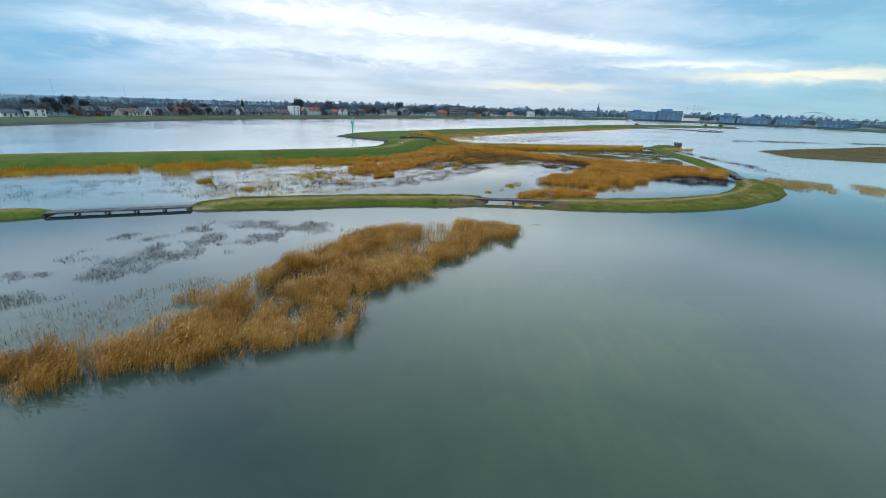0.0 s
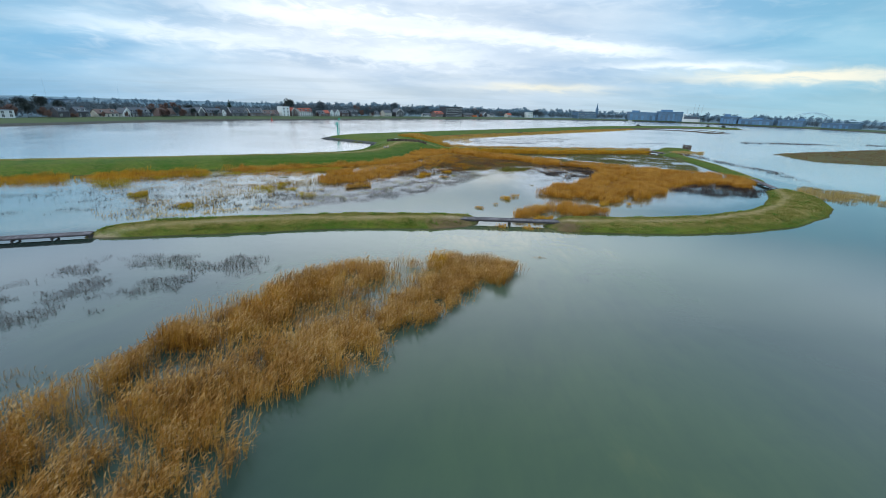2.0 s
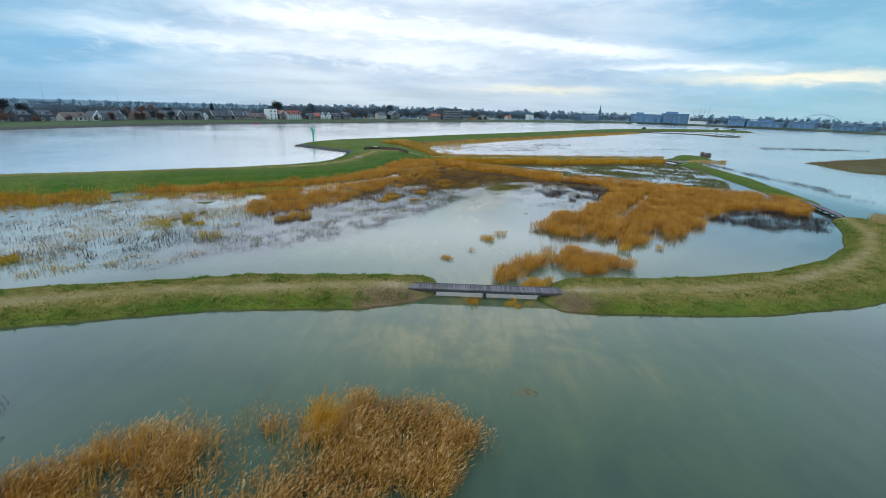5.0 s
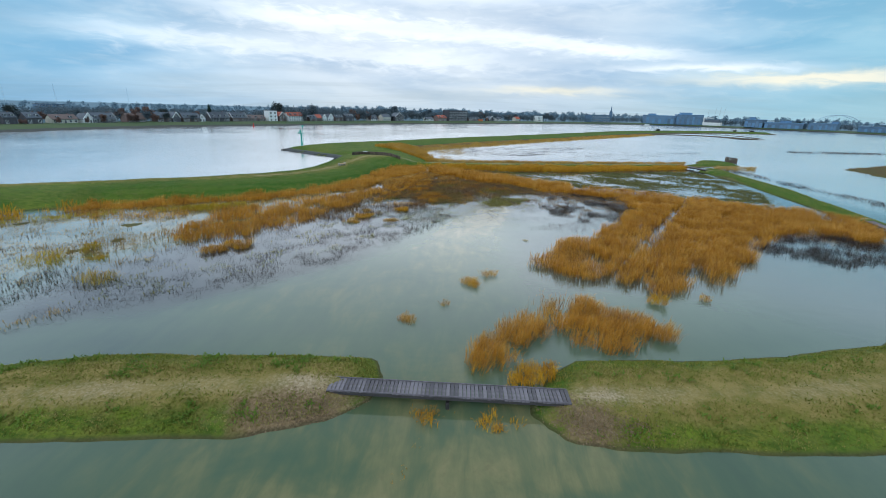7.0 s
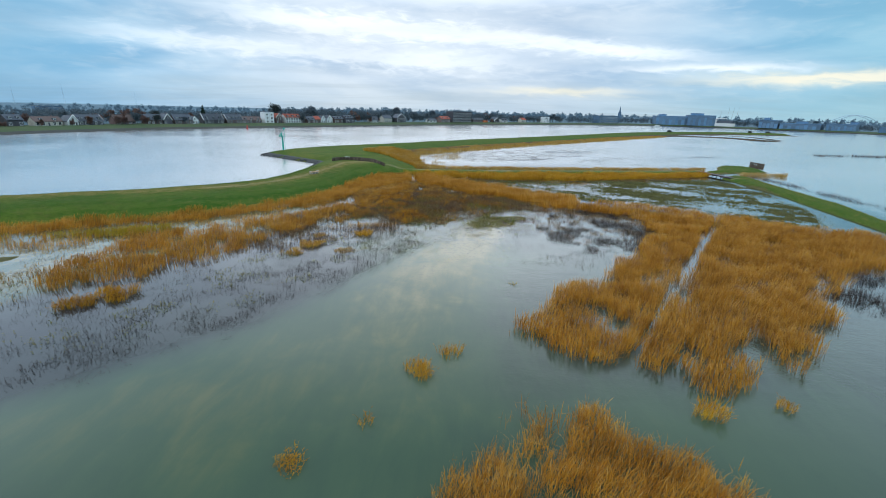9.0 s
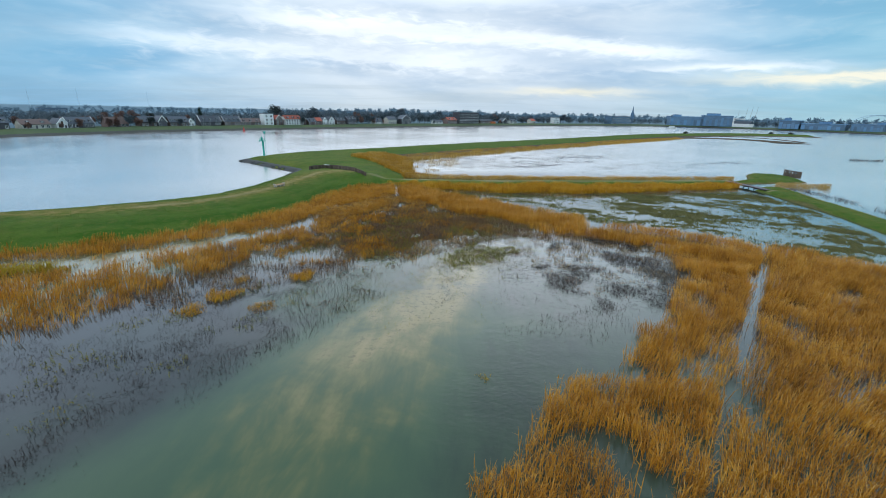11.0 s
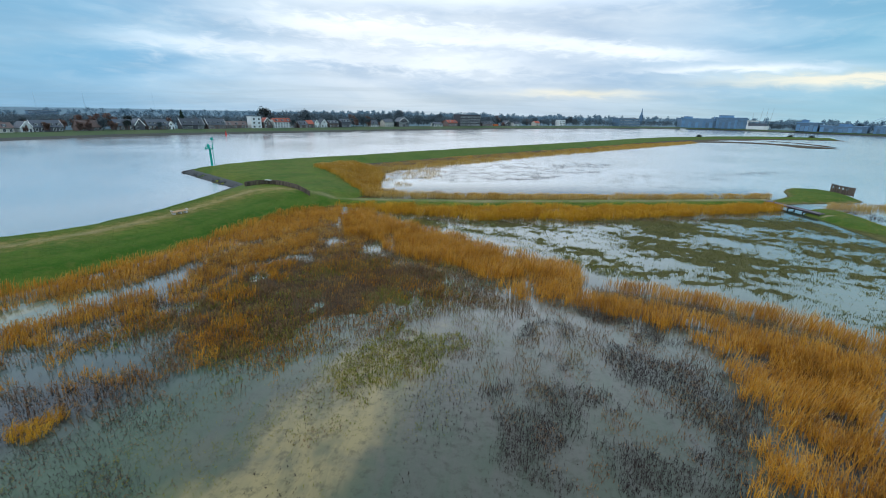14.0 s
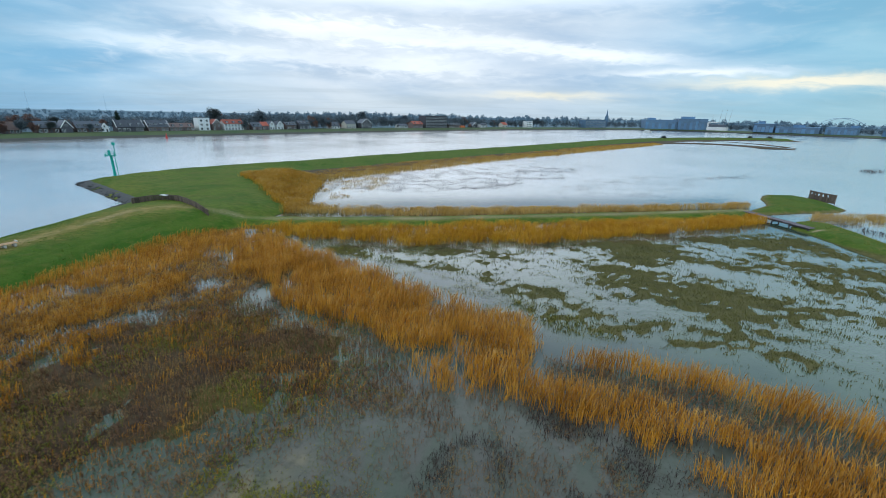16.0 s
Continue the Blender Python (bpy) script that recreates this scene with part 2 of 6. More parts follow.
    b.inputs["Specular IOR Level"].default_value = 0.15
    bump(n, b, n.math("ADD", n.noise(p, 9, 5), n.math("MULTIPLY", mid, 1.5)), 0.7, 0.09)
    return m


def water_material():
    m, n, b = material("turbid_water")
    p = n.place()
    big = n.noise(p, 0.035, 4, 0.6, 0.6)
    mid = n.noise(p, 0.16, 4, 0.6, 0.5)
    silt = n.attr("silt").outputs["Fac"]
    peat = n.attr("peat").outputs["Fac"]
    c = n.mix(n.ramp(big, 0.3, 0.7), (0.030, 0.060, 0.058), (0.060, 0.100, 0.066))
    c = n.mix(n.ramp(mid, 0.45, 0.8, 0, 0.45), c, (0.016, 0.040, 0.042))
    c = n.mix(n.math("MULTIPLY", peat, n.ramp(mid, 0.25, 0.7, 0.75, 1.0)), c, (0.020, 0.022, 0.026))
    s = n.math("MULTIPLY", silt, n.ramp(n.math("ADD", mid, n.math("MULTIPLY", big, 0.6)), 0.45, 1.0, 0.62, 1.12), clamp=True)
    drift = n.noise(n.stretch(p, (1.0, 0.28, 1.0), -0.30), 0.55, 5, 0.65, 0.4)
    grit = n.noise(p, 1.6, 6, 0.7)
    s = n.math("MULTIPLY", s, n.ramp(drift, 0.30, 0.70, 0.82, 1.13), clamp=True)
    c = n.mix(n.ramp(s, 0.0, 0.45, 0.0, 0.9), c, (0.076, 0.122, 0.070))
    c = n.mix(n.ramp(s, 0.36, 0.72), c, (0.150, 0.160, 0.076))
    c = n.mix(n.math("MULTIPLY", n.attr("clay").outputs["Fac"], n.ramp(drift, 0.30, 0.70, 0.45, 1.0)), c, (0.118, 0.112, 0.100))
    c = n.mix(n.ramp(s, 0.52, 1.05), c, (0.350, 0.275, 0.135))
    bottom = n.math("MAXIMUM", n.ramp(s, 0.55, 0.95), n.attr("clay").outputs["Fac"])
    c = n.mix(n.math("MULTIPLY", bottom, n.ramp(grit, 0.48, 0.68, 0.0, 0.55)), c, (0.052, 0.050, 0.036))
    calm = n.noise(p, 0.02, 3, 0.6, 0.5)
    wind = n.attr("wind").outputs["Fac"]
    w = n.math("ADD", n.noise(n.stretch(p, (1, 1.7, 1), 0.5), 2.2, 3, 0.6), n.math("MULTIPLY", n.noise(n.stretch(p, (1, 1.5, 1), 0.2), 0.45, 3, 0.6), 2.0))
    k = n.t.nodes.new("ShaderNodeBump")
    k.inputs["Distance"].default_value = 0.10
    n.put(k.inputs["Strength"], n.math("ADD", n.ramp(calm, 0.35, 0.65, 0.02, 0.06), n.math("MULTIPLY", wind, n.ramp(calm, 0.3, 0.7, 0.24, 0.34))))
    n.put(k.inputs["Height"], w)
    body = n.t.nodes.new("ShaderNodeBsdfDiffuse")
    n.put(body.inputs["Color"], c)
    gloss = n.t.nodes.new("ShaderNodeBsdfGlossy")
    gloss.distribution = "MULTI_GGX"
    n.put(gloss.inputs["Roughness"], n.math("ADD", n.ramp(calm, 0.35, 0.65, 0.012, 0.035), n.math("MULTIPLY", wind, n.ramp(calm, 0.3, 0.7, 0.15, 0.19))))
    n.put(gloss.inputs["Normal"], k.outputs[0])
    fr = n.t.nodes.new("ShaderNodeFresnel")
    fr.inputs["IOR"].default_value = 1.34
    n.put(fr.inputs["Normal"], k.outputs[0])
    mx = n.t.nodes.new("ShaderNodeMixShader")
    flat = n.t.nodes.new("ShaderNodeFresnel")
    flat.inputs["IOR"].default_value = 1.34
    n.put(mx.inputs[0], n.math("ADD", n.math("MULTIPLY", fr.outputs[0], 1.6), n.math("MULTIPLY", n.math("MULTIPLY", wind, flat.outputs[0]), 0.75), clamp=True))
    n.t.links.new(body.outputs[0], mx.inputs[1])
    n.t.links.new(gloss.outputs[0], mx.inputs[2])
    n.t.nodes.remove(b)
    out = [o for o in n.t.nodes if o.type == "OUTPUT_MATERIAL"][0]
    n.t.links.new(mx.outputs[0], out.inputs[0])
    return m


GROUND, WATER = ground_material(), water_material()
MUD = plain("wet_brown_mud", (0.075, 0.058, 0.040), 0.95, 0, 0.5, 0.35, 0.02)
REED = plant("golden_reed_stalks", [(0.110, 0.050, 0.011), (0.28, 0.118, 0.014), (0.48, 0.208, 0.018), (0.60, 0.292, 0.028), (0.72, 0.42, 0.08)])
PLUME = plant("reed_plumes", [(0.32, 0.15, 0.04), (0.52, 0.29, 0.09), (0.74, 0.52, 0.26)])
POOLREED = plant("pool_reed_stalks", [(0.092, 0.044, 0.012), (0.25, 0.112, 0.020), (0.43, 0.210, 0.032), (0.55, 0.305, 0.06), (0.66, 0.43, 0.14)])
GOLD = plant("yellow_reed_leaves", [(0.20, 0.085, 0.010), (0.45, 0.21, 0.012), (0.60, 0.32, 0.018), (0.68, 0.44, 0.04)])
AMBER = plant("amber_reed_stalks", [(0.130, 0.055, 0.011), (0.32, 0.134, 0.014), (0.52, 0.224, 0.018), (0.64, 0.312, 0.028), (0.74, 0.43, 0.08)])
TIP = plant("sunbleached_reed_tips", [(0.34, 0.155, 0.028), (0.54, 0.28, 0.055), (0.72, 0.45, 0.15)])
STRAW = plant("straw_yellow_reed", [(0.20, 0.095, 0.012), (0.42, 0.205, 0.018), (0.56, 0.31, 0.035), (0.68, 0.45, 0.12)])
YELLOW = plant("yellow_green_reed", [(0.22, 0.13, 0.010), (0.40, 0.28, 0.016), (0.52, 0.40, 0.03)])
TAN = plant("tan_winter_reed", [(0.20, 0.115, 0.035), (0.38, 0.235, 0.065), (0.54, 0.36, 0.12), (0.66, 0.50, 0.24)])
PALE = plant("flooded_pale_reed", [(0.16, 0.09, 0.03), (0.30, 0.18, 0.06), (0.40, 0.27, 0.11)])
STEM = plant("dead_dark_stems", [(0.016, 0.011, 0.012), (0.037, 0.025, 0.023), (0.076, 0.052, 0.040)], 0.85, 0.05)
BRUSH = plant("brown_marsh_herbs", [(0.078, 0.045, 0.034), (0.145, 0.080, 0.048), (0.24, 0.140, 0.058), (0.21, 0.180, 0.060)], 0.85, 0.05)
GREENISH = plant("green_marsh_herbs", [(0.075, 0.090, 0.015), (0.150, 0.160, 0.024), (0.25, 0.215, 0.034), (0.31, 0.20, 0.042)], 0.8, 0.1)
SEDGE = plant("olive_sedge", [(0.055, 0.052, 0.024), (0.110, 0.112, 0.034), (0.165, 0.160, 0.045), (0.24, 0.19, 0.075)], 0.85, 0.05)
GRASS = plant("dike_grass_blades", [(0.080, 0.130, 0.018), (0.165, 0.190, 0.030), (0.26, 0.235, 0.055), (0.36, 0.29, 0.11)], 0.8, 0.15)
LAWN = plant("lush_dike_grass", [(0.050, 0.120, 0.011), (0.072, 0.142, 0.016), (0.110, 0.168, 0.023), (0.18, 0.19, 0.045)], 0.8, 0.15)
WEED = plant("broad_green_weeds", [(0.09, 0.155, 0.018), (0.13, 0.205, 0.025), (0.18, 0.26, 0.04)], 0.6, 0.3)
PEBBLE = plant("brown_stones", [(0.11, 0.075, 0.045), (0.19, 0.132, 0.080), (0.29, 0.21, 0.135)], 0.95, 0.0)
# far trees: distance haze is mixed into these blue-grey twig colours
TREE = plant("haze_tinted_twigs", [(0.090, 0.130, 0.170), (0.120, 0.155, 0.185), (0.165, 0.175, 0.175)], 0.9, 0.4)
FARTREE = plant("haze_tinted_far_twigs", [(0.170, 0.255, 0.330), (0.195, 0.280, 0.350), (0.225, 0.305, 0.365)], 0.95, 0.4)
RUST = plant("autumn_leaves", [(0.130, 0.110, 0.125), (0.210, 0.135, 0.120), (0.30, 0.160, 0.105)], 0.9, 0.35)
FIR = plant("evergreen_needles", [(0.018, 0.035, 0.026), (0.035, 0.060, 0.042)], 0.9, 0.0)
DARKTREE = plant("dark_ivy_clad_crown", [(0.030, 0.042, 0.048), (0.048, 0.062, 0.064), (0.070, 0.080, 0.070)], 0.9, 0.0)
BARK = plain("tree_bark", (0.120, 0.118, 0.120), 0.95, 0, 3)
DECK = plain("weathered_grey_plank", (0.165, 0.145, 0.165), 0.85, 0, 4, 0.35, 0.004)
TIMBER = plain("dark_bearer_timber", (0.045, 0.040, 0.042), 0.85, 0, 3, 0.35, 0.004)
PALISADE = plain("weathered_brown_posts", (0.115, 0.085, 0.065), 0.85, 0, 3, 0.4, 0.006)
BEACON = plain("teal_beacon_paint", (0.02, 0.40, 0.34), 0.45, 0.1, 2, 0.2)
STEEL = plain("galvanised_steel", (0.45, 0.47, 0.48), 0.4, 0.8, 5, 0.15)
ROCK = plain("dark_revetment_stone", (0.045, 0.047, 0.050), 0.9, 0, 2.5, 0.5, 0.03)
BENCHWOOD = plain("pale_bench_wood", (0.48, 0.30, 0.17), 0.7, 0, 5, 0.25, 0.003)
CONCRETE = plain("pale_concrete", (0.55, 0.52, 0.48), 0.85, 0, 3, 0.2, 0.004)
WHITE = plain("white_paint", (0.72, 0.73, 0.75), 0.6, 0, 0.6, 0.12)
CREAM = plain("cream_render", (0.52, 0.50, 0.46), 0.7, 0, 0.6, 0.15)
# brick and slate are lightened in colour to stand behind far-bank haze
BRICK = plain("hazed_brown_brick", (0.145, 0.104, 0.100), 0.85, 0, 1.2, 0.3)
DARKBRICK = plain("hazed_dark_brick", (0.085, 0.086, 0.105), 0.85, 0, 1.2, 0.3)
SLATE = plain("hazed_slate_roof", (0.085, 0.100, 0.130), 0.6, 0, 1.0, 0.25)
REDTILE = plain("red_tile_roof", (0.36, 0.090, 0.060), 0.7, 0, 1.0, 0.25)
GLASS = plain("window_glass", (0.035, 0.045, 0.055), 0.08, 0, 0.5, 0.2)
RED = plain("red_buoy_paint", (0.55, 0.030, 0.025), 0.45, 0, 2, 0.15)
ORANGE = plain("orange_sheeting", (0.62, 0.16, 0.05), 0.6, 0, 1, 0.15)
# both claddings hold the quay's distance haze in their blue
HALLBLUE = plain("haze_blue_cladding", (0.110, 0.220, 0.375), 0.6, 0, 0.15, 0.2)
HALLDARK = plain("dark_haze_blue_cladding", (0.098, 0.172, 0.270), 0.6, 0, 0.15, 0.25)
# pale steel, lightened further towards the sky to carry distance haze
HAZESTEEL = plain("haze_paled_steel", (0.50, 0.64, 0.74), 0.6, 0.0, 0.2, 0.10)


# ---------------------------------------------------------------- plan helpers
def vnoise(x, y, scale, seed=0):
    """Smooth value noise, 0 to 1, over metres."""
    x, y = np.asarray(x) / scale + seed * 17.31, np.asarray(y) / scale - seed * 9.77
    i, j = np.floor(x), np.floor(y)
    u, v = x - i, y - j
    u, v = u * u * (3 - 2 * u), v * v * (3 - 2 * v)

    def h(a, b):
        s = np.sin(a * 127.1 + b * 311.7 + seed * 74.7) * 43758.5453
        return s - np.floor(s)
    return (h(i, j) * (1 - u) + h(i + 1, j) * u) * (1 - v) + (h(i, j + 1) * (1 - u) + h(i + 1, j + 1) * u) * v


def fbm(x, y, scale, seed=0, octaves=3):
    s, k, a = 0.0, 1.0, 0.0
    for o in range(octaves):
        s, a, k = s + k * vnoise(x, y, scale / 2 ** o, seed + o), a + k, k * 0.5
    return s / a


def inside(x, y, poly):
    """Signed distance to a polygon's edge, positive inside."""
    x, y = np.asarray(x, float), np.asarray(y, float)
    best, odd = np.full(x.shape, 1e9), np.zeros(x.shape, bool)
    for (ax, ay), (bx, by) in zip(poly, poly[1:] + poly[:1]):
        ex, ey = bx - ax, by - ay
        k = np.clip(((x - ax) * ex + (y - ay) * ey) / (ex * ex + ey * ey + 1e-9), 0, 1)
        best = np.minimum(best, np.hypot(x - ax - k * ex, y - ay - k * ey))
        if ay != by:
            odd ^= ((ay > y) != (by > y)) & (x < (bx - ax) * (y - ay) / (by - ay) + ax)
    return np.where(odd, best, -best)


def off_line(x, y, line):
    """Distance to a polyline."""
    best = np.full(np.shape(x), 1e9)
    for (ax, ay), (bx, by) in zip(line, line[1:]):
        ex, ey = bx - ax, by - ay
        k = np.clip(((x - ax) * ex + (y - ay) * ey) / (ex * ex + ey * ey), 0, 1)
        best = np.minimum(best, np.hypot(x - ax - k * ex, y - ay - k * ey))
    return best


def ease(v, lo, hi):
    k = np.clip((v - lo) / (hi - lo), 0, 1)
    return k * k * (3 - 2 * k)


# shore lines of the land, in plan
RIVER_DIKE = [(-420, -30), (-105, 134), (-70, 151), (-51, 161), (-39, 169.7), (-33.6, 176.8), (-30.2, 190), (-29.7, 203), (-30.6, 217.5), (-45, 228.4), (-60, 240),
              (-58, 252), (-50, 266), (-40, 280), (-22, 276), (-12, 266), (-2, 257), (-5, 240), (4, 214), (2, 203), (-5, 194), (-9, 176),
              (-13, 164), (-17, 156), (-24, 147), (-32, 141), (-51, 132), (-72, 120), (-110, 98), (-420, -80)]
RING_WEST = [(-43.8, 69), (-39.3, 69.6), (-29, 72), (-18.5, 75), (-11.6, 76.9), (-5, 77.6), (1.2, 78), (6.3, 79.9), (8.4, 81.6), (8.9, 84.6), (7.9, 86.4), (1.5, 86.6), (-12, 85.6), (-21, 83), (-30, 81), (-39, 78), (-44.5, 73)]
RING_FAR_WEST = [(-61, 64.6), (-62, 61.6), (-66, 59.6), (-120, 35), (-123, 43), (-69, 65.5), (-64.5, 66.6)]
RING_EAST = [(19, 81.2), (20.9, 78.7), (23.2, 78.2), (31.6, 78.3), (42.2, 79.3), (51.3, 81.3), (62.5, 85.4), (75, 93.6), (82.5, 101), (88.5, 111), (89.5, 119.5), (86.3, 123), (82.5, 120.5),
             (78, 113), (69.8, 103.4), (62, 97), (50.7, 91.7), (41, 89), (31.5, 87.6), (23.4, 87.2), (21.3, 85.6)]
RING_NORTH = [(88.6, 136), (92.3, 157), (96.5, 180), (98.5, 203), (98.5, 210), (104, 215.5), (109, 213.5), (108, 206), (106, 195), (103, 171.6), (98.5, 155), (93.6, 135.6)]
HIDE_ISLE = [(98, 221), (103, 226.5), (110, 232), (114, 240.5), (119, 246), (126.5, 246), (128.5, 238), (125, 228), (119, 224.8), (112, 223.6), (104, 221.4)]
CROSS_DIKE = [(-8, 204.6), (8.4, 206), (30.6, 208.5), (53.9, 213), (79.4, 218), (97.8, 222)]
EAST_ISLE = [(157, 197), (164, 227), (176, 236), (290, 292), (420, 340), (420, 280), (300, 226), (188, 184)]
EAST_REED = [(87.5, 117), (96, 127), (108, 118), (114, 118.5), (127, 112), (170, 108), (168, 92), (118, 99), (106, 102), (99, 107), (90, 109)]
SHRUB = [(0, 160), (4, 170), (9, 171.5), (14, 175), (20, 172), (28, 168), (33, 160), (30, 157), (25, 154), (20, 150), (14, 142), (9.5, 138), (7.6, 142), (4.4, 146.6), (-2.6, 145.4)]
MARSH = [(38, 181), (20, 188), (12, 195), (30, 194.5), (48, 196.5), (74, 203), (96, 208), (98, 192), (92, 165), (82, 146), (72, 152), (60, 163), (45, 167.5)]
SHOAL = [(10, 138), (20, 150), (28, 156), (36, 157), (36, 150), (30, 138), (24, 128), (19, 112), (12, 96), (-4, 88), (4, 104), (9, 122)]
MUDFLAT = [(16, 148), (24, 155), (33, 159), (40, 158.5), (46, 152), (42, 146), (32, 144), (22, 144)]
WHITE_FLAT = [(-9, 156), (-20, 145), (-46, 129), (-75, 108), (-62, 96), (-46, 84), (-34, 99), (-24, 114), (-14, 134)]
TRACKS = [([(-140, 104), (-70, 142), (-50, 151), (-37, 157), (-28, 163), (-23.5, 170), (-21.5, 176), (-20.2, 182), (-19, 191), (-16.5, 200), (-12, 204)], 0.55), ([(-34, 159), (-28, 163), (-23.5, 170), (-21.5, 176), (-20.2, 182), (-19, 191), (-16.5, 200), (-12, 204)], 0.85), ([(-14, 204), (0, 205), (30, 208), (54, 212.5), (79, 217.8), (98, 222)], 1.0),
          ([(-60, 64), (-43.5, 68.5), (-36, 73.5), (-18, 79), (0, 81.6), (8, 82)], 0.9), ([(19.5, 82), (24, 82), (37, 83), (46, 85), (59.5, 91.6), (70.5, 100), (78.8, 109), (85, 121)], 0.9),
          ([(88.5, 133), (94, 160), (102, 200), (100, 208)], 0.4), ([(-16, 206), (-22, 222), (-30, 238), (-36, 262)], 0.25)]
DIKES = ((RIVER_DIKE, 10.0, 2.0), (RING_WEST, 3.6, 1.0), (RING_FAR_WEST, 3.0, 0.9), (RING_EAST, 3.8, 1.0), (RING_NORTH, 3.0, 0.8), (HIDE_ISLE, 3.5, 0.7), (EAST_ISLE, 9.0, 0.5), (EAST_REED, 5.0, -0.12))


def meadow(x, y):
    """Drawn-out clumpiness of the flooded meadow, about 0.2 to 0.8."""
    u, v = x * 0.92 - y * 0.39, x * 0.39 + y * 0.92
    broad = fbm(u / 2.6, v, 4.2, 21, 3)
    return 0.42 * broad + 0.33 * fbm(u / 2.0, v, 1.1, 27, 3) + 0.25 * vnoise(x, y, 0.6, 33) + 0.06 * ease(y - 0.25 * x, 165, 188) - 0.01


def height(x, y):
    """Height of the ground above the water, in metres, over the plan."""
    x, y = np.asarray(x, float), np.asarray(y, float)
    near = (x > -460) & (x < 460) & (y > -120) & (y < 680)
    z = np.full(x.shape, -1.3)
    xs, ys = x[near], y[near]
    rag = (fbm(xs, ys, 5.0, 3, 4) - 0.5) * 1.7
    h = np.full(xs.shape, -1.3)
    for poly, reach, top in DIKES:
        d = inside(xs, ys, poly) + rag * (2.5 if top < 0.3 else 0.45 if reach < 4 else 1.0)
        h = np.maximum(h, np.where(d > 0, top * (1 - (1 - np.clip(d / reach, 0, 1)) ** 2), np.maximum(d * 0.28, -1.3)))
    d = 3.0 - off_line(xs, ys, CROSS_DIKE) + rag * 0.5
    h = np.maximum(h, np.where(d > 0, 0.8 * (1 - (1 - np.clip(d / 2.4, 0, 1)) ** 2), np.maximum(d * 0.3, -1.3)))
    # grassy mound behind the palisade
    h = h + 0.9 * np.exp(-((xs + 14) ** 2 / 120 + (ys - 202) ** 2 / 70)) * (h > 0.3)
    # low land that only just stands above the flood
    for poly, lift, amp, size, soft in ((SHRUB, 0.09, 0.46, 1.9, 5.0), (SHOAL, -0.16, 0.22, 4.0, 5.0), (MUDFLAT, -0.16, 0.26, 1.8, 3.0), (WHITE_FLAT, -0.07, 0.28, 3.0, 4.0)):
        d = inside(xs, ys, poly) + rag * 2 + (vnoise(xs, ys, 1.5, 51) - 0.5) * 2.4
        k = ease(d, -soft, soft)
        h = np.maximum(h, (lift + amp * (fbm(xs, ys, size, 11) - 0.5)) * k - 1.3 * (1 - k))
    d = inside(xs, ys, MARSH)
    streak = meadow(xs, ys)
    k = ease(d, -2.5, 1.5)
    h = np.maximum(h, (0.0 + 0.42 * (streak - 0.525)) * k - 1.3 * (1 - k))
    z[near] = h + (h > 0.2) * (fbm(xs, ys, 1.7, 5) - 0.5) * 0.10
    return z


def axis(lo, hi, step, far_lo, far_hi):
    """Even steps in the middle and growing ones out to the horizon."""
    mid = list(np.arange(lo, hi + step / 2, step))
    out, s = [], step
    while (mid[-1] if not out else out[-1]) < far_hi:
        s = min(s * 1.12, 400)
        out.append((out[-1] if out else mid[-1]) + s)
    low, s = [], step
    while (low[-1] if low else mid[0]) > far_lo:
        s = min(s * 1.12, 400)
        low.append((low[-1] if low else mid[0]) - s)
    return np.array(low[::-1] + mid + out)


def mesh_of(name, verts, faces, mats, smooth=False, slots=None):
    """A mesh from arrays: verts n x 3, faces m x 3 or m x 4."""
    me = bpy.data.meshes.new(name)
    verts, faces = np.asarray(verts, np.float32), np.asarray(faces, np.int32)
    k = faces.shape[1]
    me.vertices.add(len(verts))
    me.vertices.foreach_set("co", verts.ravel())
    me.loops.add(faces.size)
    me.loops.foreach_set("vertex_index", faces.ravel())
    me.polygons.add(len(faces))
    me.polygons.foreach_set("loop_start", np.arange(0, faces.size, k, dtype=np.int32))
    for m in mats if isinstance(mats, (list, tuple)) else [mats]:
        me.materials.append(m)
    if slots is not None:
        me.polygons.foreach_set("material_index", np.asarray(slots, np.int32))
    if smooth:
        me.polygons.foreach_set("use_smooth", np.ones(len(faces), bool))
    me.update(calc_edges=True)
    return me


def sheet(xs, ys, zfun):
    X, Y = np.meshgrid(xs, ys)
    X, Y = X.ravel(), Y.ravel()
    Z = zfun(X, Y)
    i = np.arange(len(xs) * len(ys)).reshape(len(ys), len(xs))
    q = np.stack([i[:-1, :-1], i[:-1, 1:], i[1:, 1:], i[1:, :-1]], -1).reshape(-1, 4)
    return X, Y, Z, q


def paint(me, name, values):
    a = me.attributes.new(name, "FLOAT", "POINT")
    a.data.foreach_set("value", np.asarray(values, np.float32))


# ---------------------------------------------------------------- ground and water
gx, gy = axis(-70, 130, 0.82, -4600, 4600), axis(58, 248, 0.82, -1500, 4800)
X, Y, Z, Q = sheet(gx, gy, height)
me = mesh_of("ground", np.stack([X, Y, Z], 1), Q, GROUND, True)
track = np.zeros(X.shape)
for line, k in TRACKS:
    track = np.maximum(track, k * np.exp(-(off_line(X, Y, line) / (2.0 if k > 0.8 else 1.0)) ** 2))
track = track * (0.45 + 0.55 * fbm(X, Y, 5, 31))
for px, py, q in ((4.2, 82.2, 5.0), (23.6, 82.0, 4.0), (-41.5, 69.4, 4.0), (85.6, 121.4, 3.0), (91.4, 138.4, 3.0), (98, 222.4, 3.0), (100.6, 206.2, 2.0)):
    track = np.maximum(track, 1.1 * np.exp(-((X - px) ** 2 / (2.2 * q) + (Y - py) ** 2 / (0.25 * q))))
